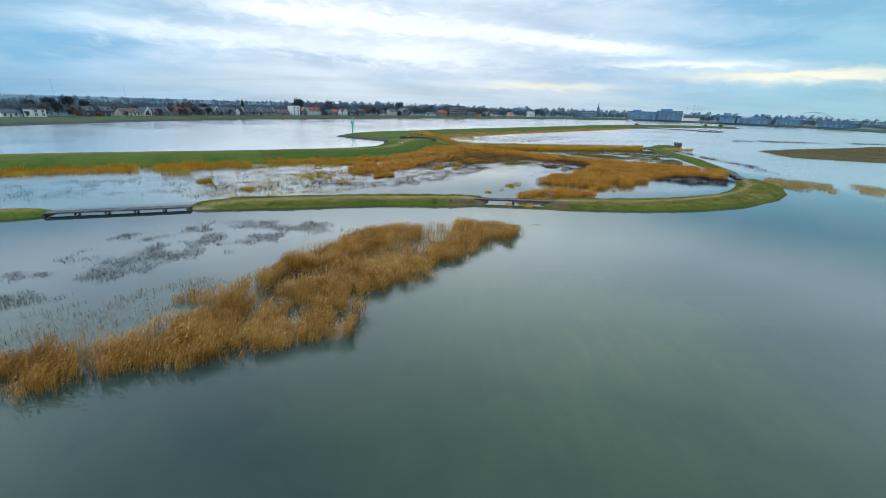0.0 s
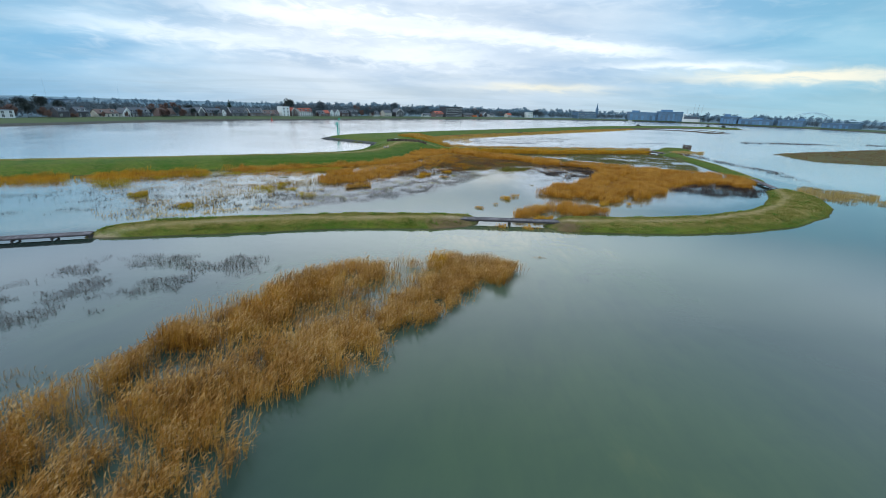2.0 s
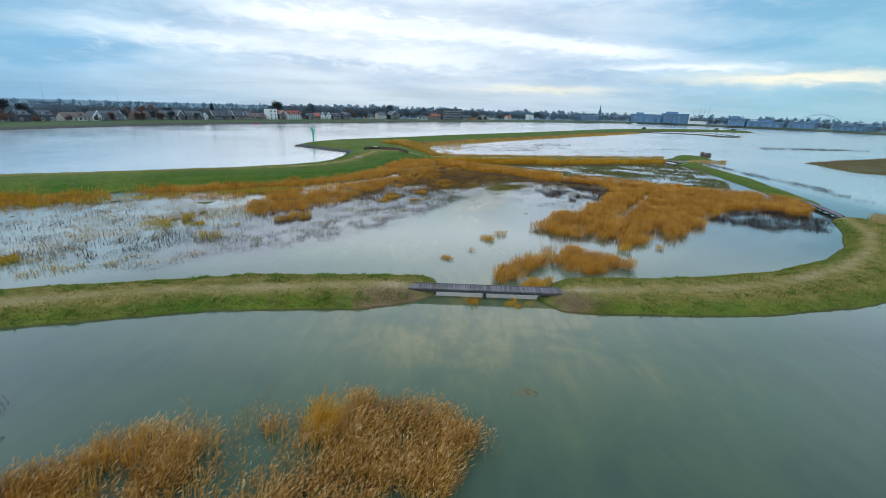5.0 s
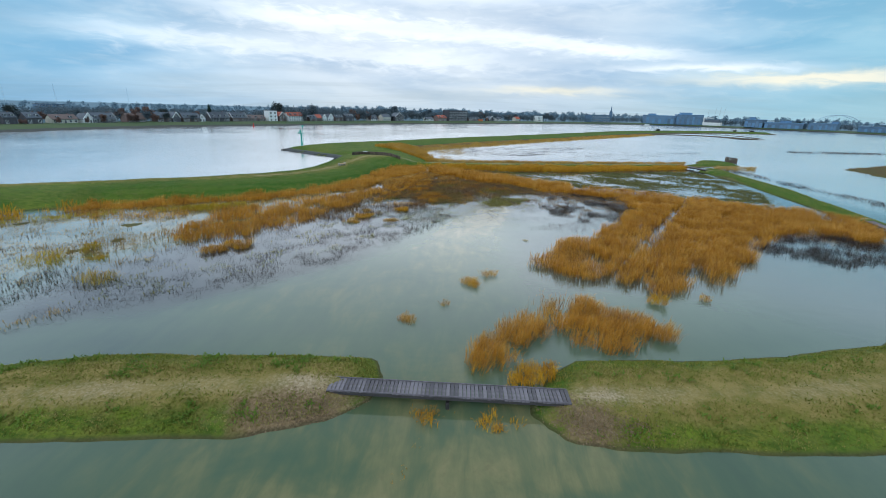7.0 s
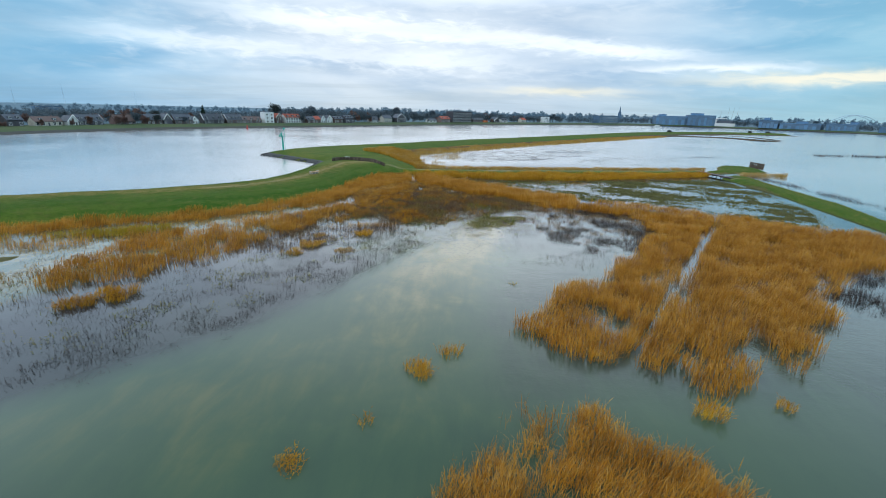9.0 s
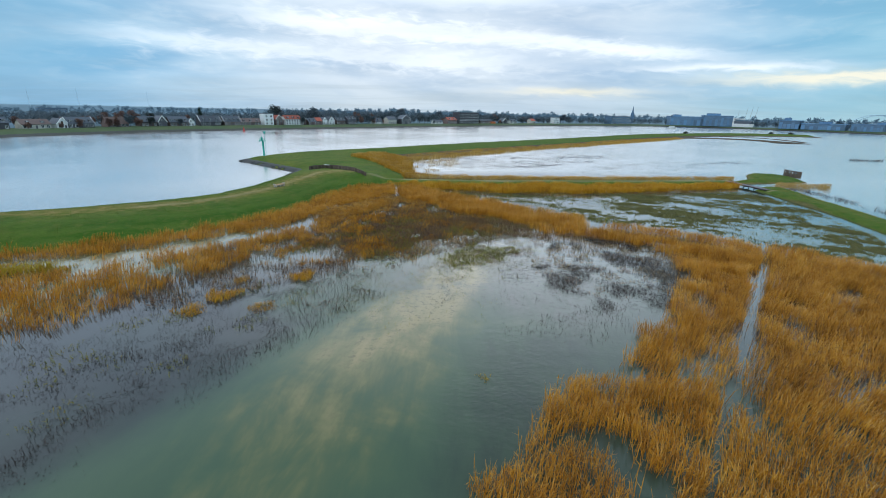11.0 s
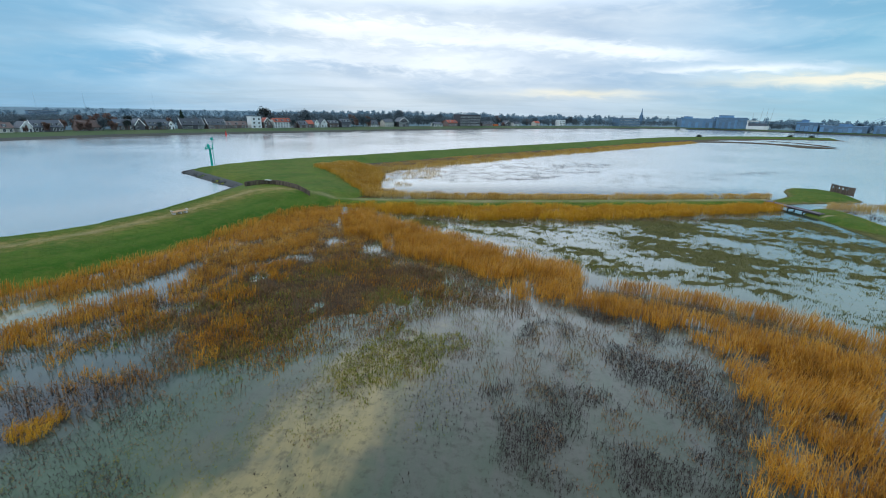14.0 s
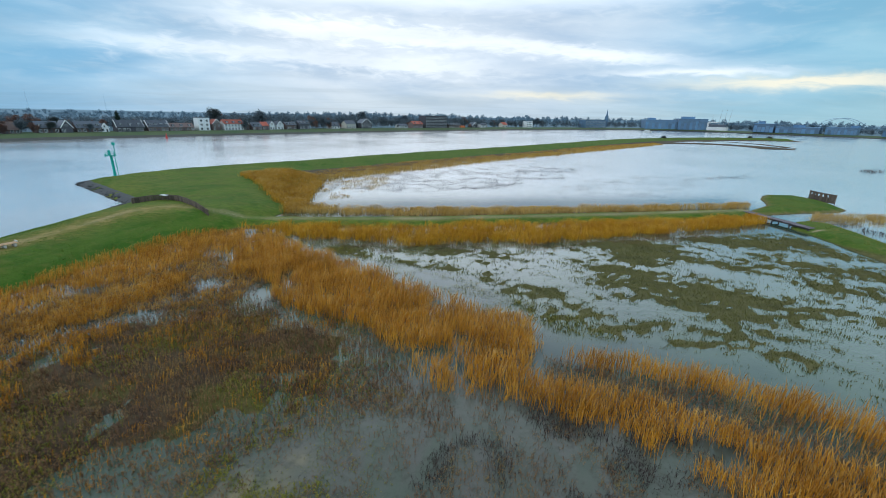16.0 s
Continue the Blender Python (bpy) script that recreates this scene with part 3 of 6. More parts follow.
paint(me, "track", track)
dry = np.zeros(X.shape)
for poly, k in ((RING_WEST, 0.72), (RING_EAST, 0.72), (RING_FAR_WEST, 0.72), (RING_NORTH, 0.30)):
    dry = np.maximum(dry, ease(inside(X, Y, poly), 0.0, 2.6) * k)
dry = np.maximum(dry, 0.9 * np.exp(-((X - 4) ** 2 + (Y - 80.5) ** 2) / 16))
dry = np.maximum(dry, 0.7 * np.exp(-((X - 22) ** 2 + (Y - 80) ** 2) / 10))
crest = off_line(X, Y, TRACKS[0][0])
dry = np.maximum(dry, 0.62 * np.exp(-(crest / 4.6) ** 2))
paint(me, "cross", crest)
paint(me, "earth", np.maximum(np.exp(-((X - 4.0) ** 2 / 20 + (Y - 79.6) ** 2 / 7)), np.maximum(0.9 * np.exp(-((X - 22.3) ** 2 / 5 + (Y - 79.8) ** 2 / 4)), 0.55 * ease(inside(X, Y, HIDE_ISLE), 2.4, 0.6) * ease(inside(X, Y, HIDE_ISLE), -2, 0))))
paint(me, "lush", 0.75 * np.maximum(ease(inside(X, Y, RING_NORTH), -1, 1), ease(inside(X, Y, HIDE_ISLE), -1, 1)) + (0.35 + 0.65 * ease(X, -60, -25)) * ease(inside(X, Y, RIVER_DIKE), 0, 2) * (0.30 + 0.70 * ease(crest, 3.5, 8.0)) * (1 - 0.65 * ease(Y, 194, 208)))
paint(me, "brown", np.maximum(ease(inside(X, Y, SHRUB), -3, 1), 0.5 * ease(inside(X, Y, EAST_ISLE), -2, 3)))
paint(me, "dry", dry)
marsh = np.maximum(ease(inside(X, Y, MARSH), -3, 1), ease(inside(X, Y, SHRUB), -3, 1))
marsh = np.maximum(marsh, ease(inside(X, Y, EAST_ISLE), -2, 3))
marsh = np.maximum(marsh, np.maximum(ease(inside(X, Y, SHOAL), -3, 1), ease(inside(X, Y, MUDFLAT), -3, 1)))
marsh = np.maximum(marsh, ease(inside(X, Y, WHITE_FLAT), -3, 1))
paint(me, "marsh", marsh)
tagged(new("ground", me), "grass-covered low dikes, muddy shoals and flooded marsh bed", "ground", kind="structure")

wx, wy = axis(-90, 130, 2.5, -4600, 4600), axis(20, 240, 2.5, -1500, 4800)
X, Y, Z, Q = sheet(wx, wy, lambda a, b: np.zeros(a.shape))
me = mesh_of("water", np.stack([X, Y, Z], 1), Q, WATER, True)
bed = height(X, Y)
silt = 0.30 * np.clip((bed + 0.75) / 0.75, 0, 1) ** 1.5
silt = np.maximum(silt, 0.64 * np.exp(-((X - 14) ** 2 / 900 + (Y - 76) ** 2 / 420)))
silt = np.maximum(silt, 0.46 * ease(inside(X, Y, [(-40, 84), (20, 90), (60, 98), (74, 112), (50, 120), (30, 150), (10, 140), (-20, 100)]), -4, 8))
silt = np.maximum(silt, 0.42 * np.exp(-((X - 14) ** 2 / 300 + (Y - 30) ** 2 / 420)))
rim = (fbm(X, Y, 6.0, 44) - 0.5) * 3.0
stand = inside(X, Y, [(-70, 70), (-46, 82), (-30, 86), (-14, 92), (-4, 101), (3, 110), (7, 119), (11, 127), (14.5, 136), (15, 142), (4, 144), (-14, 132), (-40, 112), (-70, 96)]) + rim * 0.5
east = inside(X, Y, [(27, 156), (25, 140), (22, 124), (20, 108), (22, 98), (60, 98), (84, 118), (88, 136), (60, 150), (52, 160), (34, 162)]) + rim
outer = ease(X + 0.5 * (Y - 40), 20, 60) * ease(Y, 84, 74)
west_marsh = ease(X, -22, -34) * ease(Y - 0.42 * X, 90, 96) * ease(Y - 0.45 * X, 160, 140)
# the last two terms paint lens falloff into the outer pool's colour
paint(me, "peat", np.maximum(np.maximum(ease(stand, -2.0, 3.0) * (1 - 0.8 * west_marsh), 0.9 * ease(east, -3, 5)), np.maximum(0.65 * outer, 0.6 * ease(-X - 0.9 * (62 - Y) * (Y < 62), 22, 40) * ease(Y, 84, 70))))
silt = silt * (1 - 0.85 * ease(stand, -2.5, 1.5)) * (1 - 0.5 * ease(east, -3, 4))
PLUME_PLAN = [(-4, 90), (1, 98), (4.4, 106), (6.4, 114), (9, 121), (12, 128.5), (14.6, 135), (17, 142), (20, 150), (28, 154), (29, 148), (26, 138), (23.6, 129), (22, 119), (20.4, 112), (19, 104), (17, 96), (10, 87)]
silt = np.maximum(silt, (0.46 + 0.54 * ease(Y, 98, 138)) * ease(inside(X, Y, PLUME_PLAN) + rim * 0.6, -4.8, 4.4))
for poly, k, soft in (([(2, 130), (10, 142), (22, 152), (34, 159), (47, 157), (53, 152), (50, 141), (43, 131), (34, 126), (26, 124), (14, 122)], 0.40, 4.0), (WHITE_FLAT, 0.80, 5.0)):
    silt = np.maximum(silt, k * ease(inside(X, Y, poly), -soft, soft * 0.8))
silt = np.maximum(silt, 0.45 * west_marsh)
paint(me, "silt", silt)
paint(me, "clay", ease(inside(X, Y, [(12, 134), (18, 152), (34, 161), (48, 159), (54, 150), (50, 139), (42, 129), (33, 126), (24, 131)]) + rim, -3, 4))
river = (inside(X, Y, [(-900, -220), (-105, 118), (-46, 148), (-22, 180), (-20, 222), (-46, 246), (-30, 283), (26, 362), (260, 600), (330, 620), (330, 1200), (-900, 1200)]) > 0).astype(float)
lagoon = np.maximum(0.38 * ease(inside(X, Y, MARSH), -3, 2), ease(X, 96, 116))
lagoon = np.maximum(lagoon, np.maximum(0.55 * west_marsh, 0.40 * ease(east, -3, 4)))
lagoon = np.maximum(lagoon, ease(Y - 0.15 * X, 218, 235) * (X > 5))
paint(me, "wind", np.clip(np.maximum(river, lagoon * 0.95), 0, 1))
tagged(new("water", me), "calm grey-green flood water reflecting the overcast sky", "water", kind="structure")


def smooth_line(pts, n):
    p = np.array(pts, float)
    s = np.concatenate([[0], np.cumsum(np.hypot(*np.diff(p, axis=0).T))])
    u = np.linspace(0, s[-1], n)
    q = np.stack([np.interp(u, s, p[:, 0]), np.interp(u, s, p[:, 1])], 1)
    for _ in range(3):
        q[1:-1] = (q[:-2] + 2 * q[1:-1] + q[2:]) / 4
    return q, u


def swept(name, line, profile, n, mats, slots, label, category, wobble=0.25):
    """A long bank: a cross profile (metres to the left of the line, height) carried along it."""
    q, _ = smooth_line(line, n)
    t = np.gradient(q, axis=0)
    t /= np.linalg.norm(t, axis=1)[:, None]
    side = np.stack([-t[:, 1], t[:, 0]], 1)
    rows = []
    for d, z in profile:
        w = (fbm(q[:, 0] + d, q[:, 1], 7, 4) - 0.5)[:, None]
        rows.append(np.concatenate([q + side * (d + w * 1.5), np.full((n, 1), z) + w * wobble * (z > 0)], 1))
    i = np.arange(n * len(rows)).reshape(len(rows), n)
    f = np.stack([i[:-1, :-1], i[1:, :-1], i[1:, 1:], i[:-1, 1:]], -1).reshape(-1, 4)
    me = mesh_of(name, np.concatenate(rows), f, mats, True, np.repeat(slots, n - 1))
    paint(me, "lush", np.full(len(me.vertices), 0.6))
    return tagged(new(name, me), label, category, kind="structure")


swept("far_dike", [(-46, 256), (-31, 276), (-15, 291), (3, 314), (27, 340), (58, 373), (100, 418), (160, 487), (197, 524), (250, 562), (310, 592), (350, 600), (388, 598)],
      [(15, -0.6), (11, 0.3), (5, 1.5), (2, 1.9), (-2, 1.9), (-7, 1.2), (-15, 0.40), (-24, 0.22), (-32, -0.5)], 300, [GROUND, MUD], [0, 0, 0, 0, 0, 0, 1, 1], "grass river dike running off along the lagoon", "dike")
swept("mud_spit", [(196, 486), (226, 496), (250, 492), (262, 478), (266, 462), (262, 444)], [(26, -0.3), (18, 0.10), (9, 0.16), (3, 0.22), (-2, 0.24), (-5, 0.16), (-8, -0.4)], 60, [MUD], [0] * 6, "low dark mud spit off the dike's end", "mud bank", 0.3)
swept("mud_spit", [(262, 540), (292, 540), (300, 512), (296, 480), (290, 462)], [(6, -0.3), (3, 0.16), (0, 0.22), (-3, 0.14), (-6, -0.3)], 60, [MUD], [0] * 4, "low dark mud spit off the dike's end", "mud bank", 0.3)
swept("stone_apron", [(-29.9, 208), (-30.7, 217.6), (-37, 222.4), (-45, 228.5), (-60, 240.1), (-59.4, 246)], [(0.9, -0.5), (0.0, 0.12), (-1.1, 0.55), (-2.2, 0.95), (-2.6, 0.7)], 90, [ROCK], [0] * 4, "dark stone apron along the headland's waterline", "revetment", 0.1)

# ---------------------------------------------------------------- reeds and herbs
rng = np.random.default_rng(7)


def scatter(poly, density, fray=1.0, hole=4.0, gap=0.3, seed=1, thin=()):
    """Random places in a polygon with a frayed edge and noisy gaps. gap: 0 closed stand, 1 nearly all open."""
    a = np.array(poly)
    lo, hi = a.min(0) - fray, a.max(0) + fray
    k = int(np.prod(hi - lo) * density)
    x, y = rng.uniform(lo[0], hi[0], k), rng.uniform(lo[1], hi[1], k)
    d = inside(x, y, poly) + (fbm(x, y, 3.0, seed + 40) - 0.5) * 4.0 * fray
    w = ease(d, -0.9 * fray, 0.4 * fray)
    g = fbm(x, y, hole, seed, 3)
    w = w * ease(g, gap - 0.12, gap + 0.12)
    for zone, left in thin:
        w = w * (1 - (1 - left) * ease(inside(x, y, zone) + (fbm(x, y, 2.0, seed + 60) - 0.5) * 0.8, -0.35, 0.35))
    keep = rng.random(k) < w
    return x[keep], y[keep]


def reeds(label, poly, density=30.0, tall=2.1, wide=0.035, fray=1.0, hole=4.0, gap=0.3, seed=1, mats=None, plume=1.0, lean=0.22, places=None, name="reed_bed", category="reeds", leaf=True):
    """A stand of leaning stalks, each with a bent stem, a leaf and a plume; one object of loose stuff."""
    x, y = places if places else scatter(poly, density, fray, hole, gap, seed)
    k = len(x)
    z = np.maximum(height(x, y), -0.25) - 0.05
    clump = fbm(x, y, 2.2, seed + 9, 2)
    h = tall * (0.50 + 0.55 * clump + 0.30 * fbm(x, y, 7.0, seed + 19, 2)) * rng.uniform(0.72, 1.12, k)
    turn = 0.6 + (fbm(x, y, 6, seed + 5) - 0.5) * 3.0 + rng.normal(0, 0.9, k)     # the wind leans them one way
    amt = np.abs(rng.normal(lean, lean * 0.6, k)) * h
    lx, ly = np.cos(turn) * amt, np.sin(turn) * amt
    face = rng.uniform(0, math.pi, k)
    w = wide * rng.uniform(0.6, 1.4, k) * 0.5
    wxx, wyy = np.cos(face) * w, np.sin(face) * w

    def at(f, side, sideways=1.0, dz=0.0):
        bend = f ** 1.8
        return np.stack([x + lx * bend + side * wxx * sideways, y + ly * bend + side * wyy * sideways, z + h * f * (1 - 0.12 * bend) + dz], 1)
    v = [at(0, -0.6), at(0, 0.6), at(0.78, -1.1), at(0.78, 1.1), at(1.0, 0)]
    f = [(0, 1, 2), (1, 3, 2), (2, 3, 4)]
    slot = [0, 0, 0 if plume > 0 else 1]
    if leaf:       # a long drooping leaf from mid height
        la = rng.uniform(0, 2 * math.pi, k)
        ll = h * rng.uniform(0.14, 0.28, k)
        m = at(0.6, 0)
        tip = m + np.stack([np.cos(la) * ll, np.sin(la) * ll, ll * rng.uniform(-0.2, 0.7, k)], 1)
        side = np.stack([-np.sin(la) * w * 1.3, np.cos(la) * w * 1.3, np.zeros(k)], 1)
        v += [m - side, m + side, tip]
        f += [(5, 6, 7)]
        slot += [0]
    if plume > 0:
        p0, p1 = at(0.84, 0), at(1.0, 0)
        drop = p1 + np.stack([np.cos(turn) * 0.12, np.sin(turn) * 0.12, np.full(k, -0.02)], 1) * plume
        mid = (p0 + drop) / 2
        s2 = np.stack([np.cos(face + 1.2), np.sin(face + 1.2), np.zeros(k)], 1) * (wide * 1.0 * plume * rng.uniform(0.6, 1.4, k))[:, None]
        j = len(v)
        v += [p0, mid - s2, mid + s2, drop]
        f += [(j, j + 1, j + 2), (j + 1, j + 3, j + 2)]
        slot += [1, 1]
    n = len(v)
    verts = np.stack(v, 1).reshape(-1, 3)
    tri = np.array(f, np.int32)
    faces = (np.arange(k, dtype=np.int32)[:, None, None] * n + tri[None]).reshape(-1, 3)
    me = mesh_of(name, verts, faces, mats or [REED, PLUME], False, np.tile(slot, k))
    return tagged(new(name, me), label, category, kind="stuff")


def spot(x, y, r, n=9):
    """A rough round plan for a tuft."""
    return [(x + r * math.cos(i * 2 * math.pi / n) * (0.8 + 0.35 * math.sin(i * 2.3 + x)), y + r * math.sin(i * 2 * math.pi / n) * (0.8 + 0.35 * math.cos(i * 1.7 + y))) for i in range(n)]


POOL_REED = [(-46, 11), (-28, 21.2), (-19, 25), (-12, 28), (-7, 30.4), (-9, 35.7), (-7.9, 38), (-1.4, 43.2), (1.2, 49.8), (5.9, 54.8), (11.3, 62), (10, 63.2), (3.5, 64.4), (-4.2, 62.4), (-9.6, 59.6),
             (-13.8, 53.6), (-16.6, 47), (-18.4, 41), (-19.4, 35), (-21, 31), (-24, 28.6), (-28, 26.2), (-46, 18)]
THIN_STRIP = [(-19, 35.5), (-16.9, 39.6), (-14.8, 43), (-11.2, 46.6), (-8.4, 51.4), (-4.4, 56.6), (-1, 61.6), (3.4, 61), (0.2, 56), (-4.6, 50.4), (-8.4, 44.6), (-12.4, 40.4), (-15.4, 37), (-17.4, 33.6)]
reeds("tall golden-brown reeds standing in the open water", POOL_REED, 80, 1.95, 0.021, 0.8, 2.4, 0.41, 2, [POOLREED, PLUME], 1.25, 0.22, places=scatter(POOL_REED, 96, 1.0, 1.9, 0.435, 2, [(THIN_STRIP, 0.20)]))
reeds("thin scattered reeds between the dense clumps", POOL_REED, 13, 1.6, 0.021, 1.2, 2.6, 0.32, 85, [POOLREED, PLUME], 1.25, 0.25)
reeds("dense rounded clumps of orange reeds in the pool", [(-17.6, 44), (-15.6, 50), (-12, 55), (-7, 60.4), (-5.5, 58.5), (-9.6, 54), (-12.6, 48.4), (-15, 44)], 60, 2.1, 0.022, 0.8, 2.2, 0.48, 68, [REED, TIP], 0, 0.2)
reeds("small clump of thin brown reeds in open water", [(-25, 35.2), (-24.6, 37.4), (-21.4, 37.8), (-20, 35), (-21.8, 33.4)], 40, 1.3, 0.026, 0.7, 2.0, 0.38, 3, [POOLREED, PLUME])
reeds("thin pale flooded reeds fading into the water", [(-40, 26), (-31, 36), (-24, 41), (-21, 40), (-22, 36), (-28, 29), (-38, 22)], 12, 0.8, 0.024, 1.0, 2.6, 0.46, 4, [PALE, PALE], 0.6)
reeds("golden reed clump leaning beside the plank footbridge", [(15.6, 86.7), (17.6, 90), (20.3, 94), (23.4, 97), (24.8, 96.6), (24, 94.6), (22, 90.5), (19.3, 87), (17.2, 85.9)], 82, 2.0, 0.022, 1.1, 1.8, 0.40, 5, [REED, TIP], 0, 0.34)
reeds("golden reed clump leaning beside the plank footbridge", [(23.6, 92.6), (25.6, 96), (27, 97.4), (27.9, 95.6), (28.8, 93.4), (32, 93.8), (32.7, 91.2), (30, 89.8), (26.7, 89), (24.6, 90)], 82, 1.8, 0.022, 1.1, 1.8, 0.40, 6, [AMBER, TIP], 0, 0.3)
reeds("yellow reed tuft at the dike's toe by the footbridge", [(18, 83.6), (19.2, 86.2), (21.2, 85.9), (21, 84.2)], 90, 1.2, 0.024, 0.4, 2.0, 0.2, 7, [GOLD, GOLD], 0.8)
ISLE_WEST = [(24.1, 110), (27.3, 111.4), (30.4, 117.5), (36, 122.3), (42.4, 131), (48, 140.3), (50.5, 150), (58, 151), (62, 148.6), (54, 136.6), (48, 128.2), (44.6, 123.4), (41.8, 119.4), (37.6, 113.4), (32.2, 106.2), (29.5, 104.2), (24.3, 107.6)]
CHANNEL = [(63.2, 150), (53.9, 137.2), (47.6, 128.5), (44.7, 123.4), (41.6, 119.0), (37.5, 113.2), (30.9, 104.0), (31.7, 103.4), (38.1, 112.7), (42.3, 118.6), (45.4, 123.0), (49.0, 127.6), (54.7, 136.4), (63.8, 149)]
PUDDLE = [(42.5, 124.4), (46, 129.4), (48.6, 130.8), (49.8, 128), (47.4, 123.4), (44.6, 119.6), (40.4, 116.4), (40, 119.8)]
ISLE_EAST = [(31.2, 104.6), (37.4, 113.4), (41.6, 119.2), (44.6, 123.2), (48.2, 128), (54.2, 136.6), (62.6, 148.2), (70, 151.5), (78, 146), (86, 141), (88, 135), (85, 127.5), (79.3, 124.1), (76, 127.4), (69, 128), (63, 124.2), (57, 118), (54, 113.5), (46.5, 107), (41.4, 103.4), (36.3, 101)]
reeds("broad bed of amber reeds beside a narrow water channel", ISLE_WEST, 56, 2.0, 0.029, 0.7, 3.0, 0.34, 8, [AMBER, TIP], 0, 0.22, places=scatter(ISLE_WEST, 56, 1.2, 2.4, 0.37, 8, [(CHANNEL, 0.05), (PUDDLE, 0.45)]))
reeds("broad bed of amber reeds beside a narrow water channel", ISLE_EAST, 50, 2.0, 0.030, 0.7, 3.2, 0.36, 9, [REED, TIP], 0, 0.22, places=scatter(ISLE_EAST, 44, 1.2, 2.4, 0.36, 9, [(CHANNEL, 0.05), (PUDDLE, 0.45)]))
RIDGE_EAST = [(41.2, 158.8), (45.1, 155.7), (49.1, 153), (51.5, 150.6), (55, 149.5), (61, 148), (70, 151.5), (63, 157), (57, 161.5), (50, 164), (46, 163.2)]
TRAIL = [(43, 160.6), (50, 157.8), (55, 155.2), (60, 151), (63.5, 147), (66, 149), (61.6, 154.2), (56.6, 158.4), (50.8, 161.2), (43.8, 163.4)]
reeds("dense ridge of golden reeds along a flooded meadow", RIDGE_EAST, 44, 2.1, 0.028, 0.6, 3.0, 0.28, 10, [AMBER, TIP], 0, places=scatter(RIDGE_EAST, 58, 1.0, 2.2, 0.33, 10, [(TRAIL, 0.05)]), leaf=False)
RIDGE_WEST = [(6, 195), (5.7, 187.4), (12, 180), (19.6, 172.2), (29.6, 166.4), (35.8, 159.9), (40.2, 159), (42.6, 164.5), (43, 168.5), (35, 175.5), (22.5, 184), (12, 192)]
reeds("dense ridge of golden reeds along a flooded meadow", RIDGE_WEST, 55, 2.1, 0.031, 1.1, 2.2, 0.34, 11, [AMBER, TIP], 0, leaf=False)
DIKE_FOOT = [(3, 200), (-5, 195), (-9, 177), (-12, 165), (-17, 156), (-24, 147), (-33, 141), (-52, 132), (-52, 127), (-33, 136.5), (-24, 142), (-15, 150), (-9.5, 158), (-7, 164), (-5.5, 171), (0, 180), (5, 187)]
STRIP = [(-24, 140.5), (-16, 147.5), (-10.8, 152), (-8.6, 154.8), (-7.4, 158.4), (-6.2, 162), (-3.4, 166.4), (-2.2, 165), (-2.2, 159), (-4.8, 156), (-7, 153), (-9, 150), (-14, 145), (-21, 138.5)]
INLETS = [(STRIP, 0.08), ([(-5.4, 157.4), (0.6, 156), (3.3, 153.2), (2.4, 151.2), (-1.6, 154)], 0.3), ([(-6, 140), (-1.4, 144.2), (1.3, 148.4), (5.6, 146), (7, 143.5), (1, 140)], 0.15)]
reeds("golden reed fringe along the foot of the green dike", DIKE_FOOT, 44, 1.5, 0.034, 0.8, 4.0, 0.26, 12, [AMBER, TIP], 0, leaf=False, places=scatter(DIKE_FOOT, 44, 0.8, 2.6, 0.30, 12, INLETS[:1]))
BAND = [(5, 178), (-1.5, 165), (-5, 157), (-11, 148), (-19, 138.5), (-25, 131), (-27, 122), (-27, 114), (-22, 112), (-17, 117), (-12, 123), (-9, 131), (-6, 141), (-2, 152), (3, 164)]
reeds("amber reed band standing in shallow flood water", BAND, 40, 1.5, 0.032, 1.2, 4.0, 0.40, 13, [AMBER, TIP], 0, places=scatter(BAND, 42, 1.2, 3.0, 0.43, 13, INLETS), leaf=False)
reeds("sparse pale reeds along the flooded flat", [(-27, 121), (-34, 112), (-44, 96), (-52, 84), (-48, 78), (-38, 88), (-27, 102), (-21, 112)], 8, 0.9, 0.032, 1.6, 3.0, 0.48, 14, [PALE, TAN], 0.8)
THINNING = [(-13, 153), (-8.5, 162), (-5, 172), (0, 179), (4, 180), (1, 170), (-2, 160), (-7, 151)]
reeds("rusty reeds thinning out into brown herbs by the dike", THINNING, 34, 1.0, 0.030, 1.0, 2.4, 0.44, 84, [REED, TAN], 0, places=scatter(THINNING, 34, 1.0, 2.4, 0.44, 84, INLETS))
reeds("sparse reeds in the shallow strip below the dike", [(-52, 126), (-33, 136), (-24, 141.5), (-15, 149.5), (-17, 145.5), (-22, 138.5), (-27, 130), (-40, 121)], 14, 1.0, 0.032, 1.0, 2.6, 0.46, 90, [AMBER, TAN], 0)
SOUTH_BELT = [(2, 201), (30, 203.4), (54, 207.6), (79, 212.6), (96, 217), (97, 213.6), (73, 204), (50, 197), (31, 194), (21.5, 195), (6, 198.5)]
reeds("long belt of golden reeds beside the footpath dike", SOUTH_BELT, 31, 1.8, 0.046, 1.0, 2.4, 0.30, 15, [GOLD, STRAW], 0.9, leaf=False)
NORTH_BELT = [(4, 213.5), (30, 212), (56, 217), (80, 222), (104, 228.5), (106, 232.5), (80, 226), (57, 222), (17, 218), (4, 221)]
reeds("long belt of golden reeds beside the footpath dike", NORTH_BELT, 25, 1.5, 0.046, 1.0, 2.6, 0.26, 16, [TAN, STRAW], 1.0, leaf=False)
CORNER = [(-22, 249), (-12, 237), (-2, 221), (4, 213), (8, 215), (5, 221), (2, 236), (0, 250), (-3, 255), (-14, 258)]
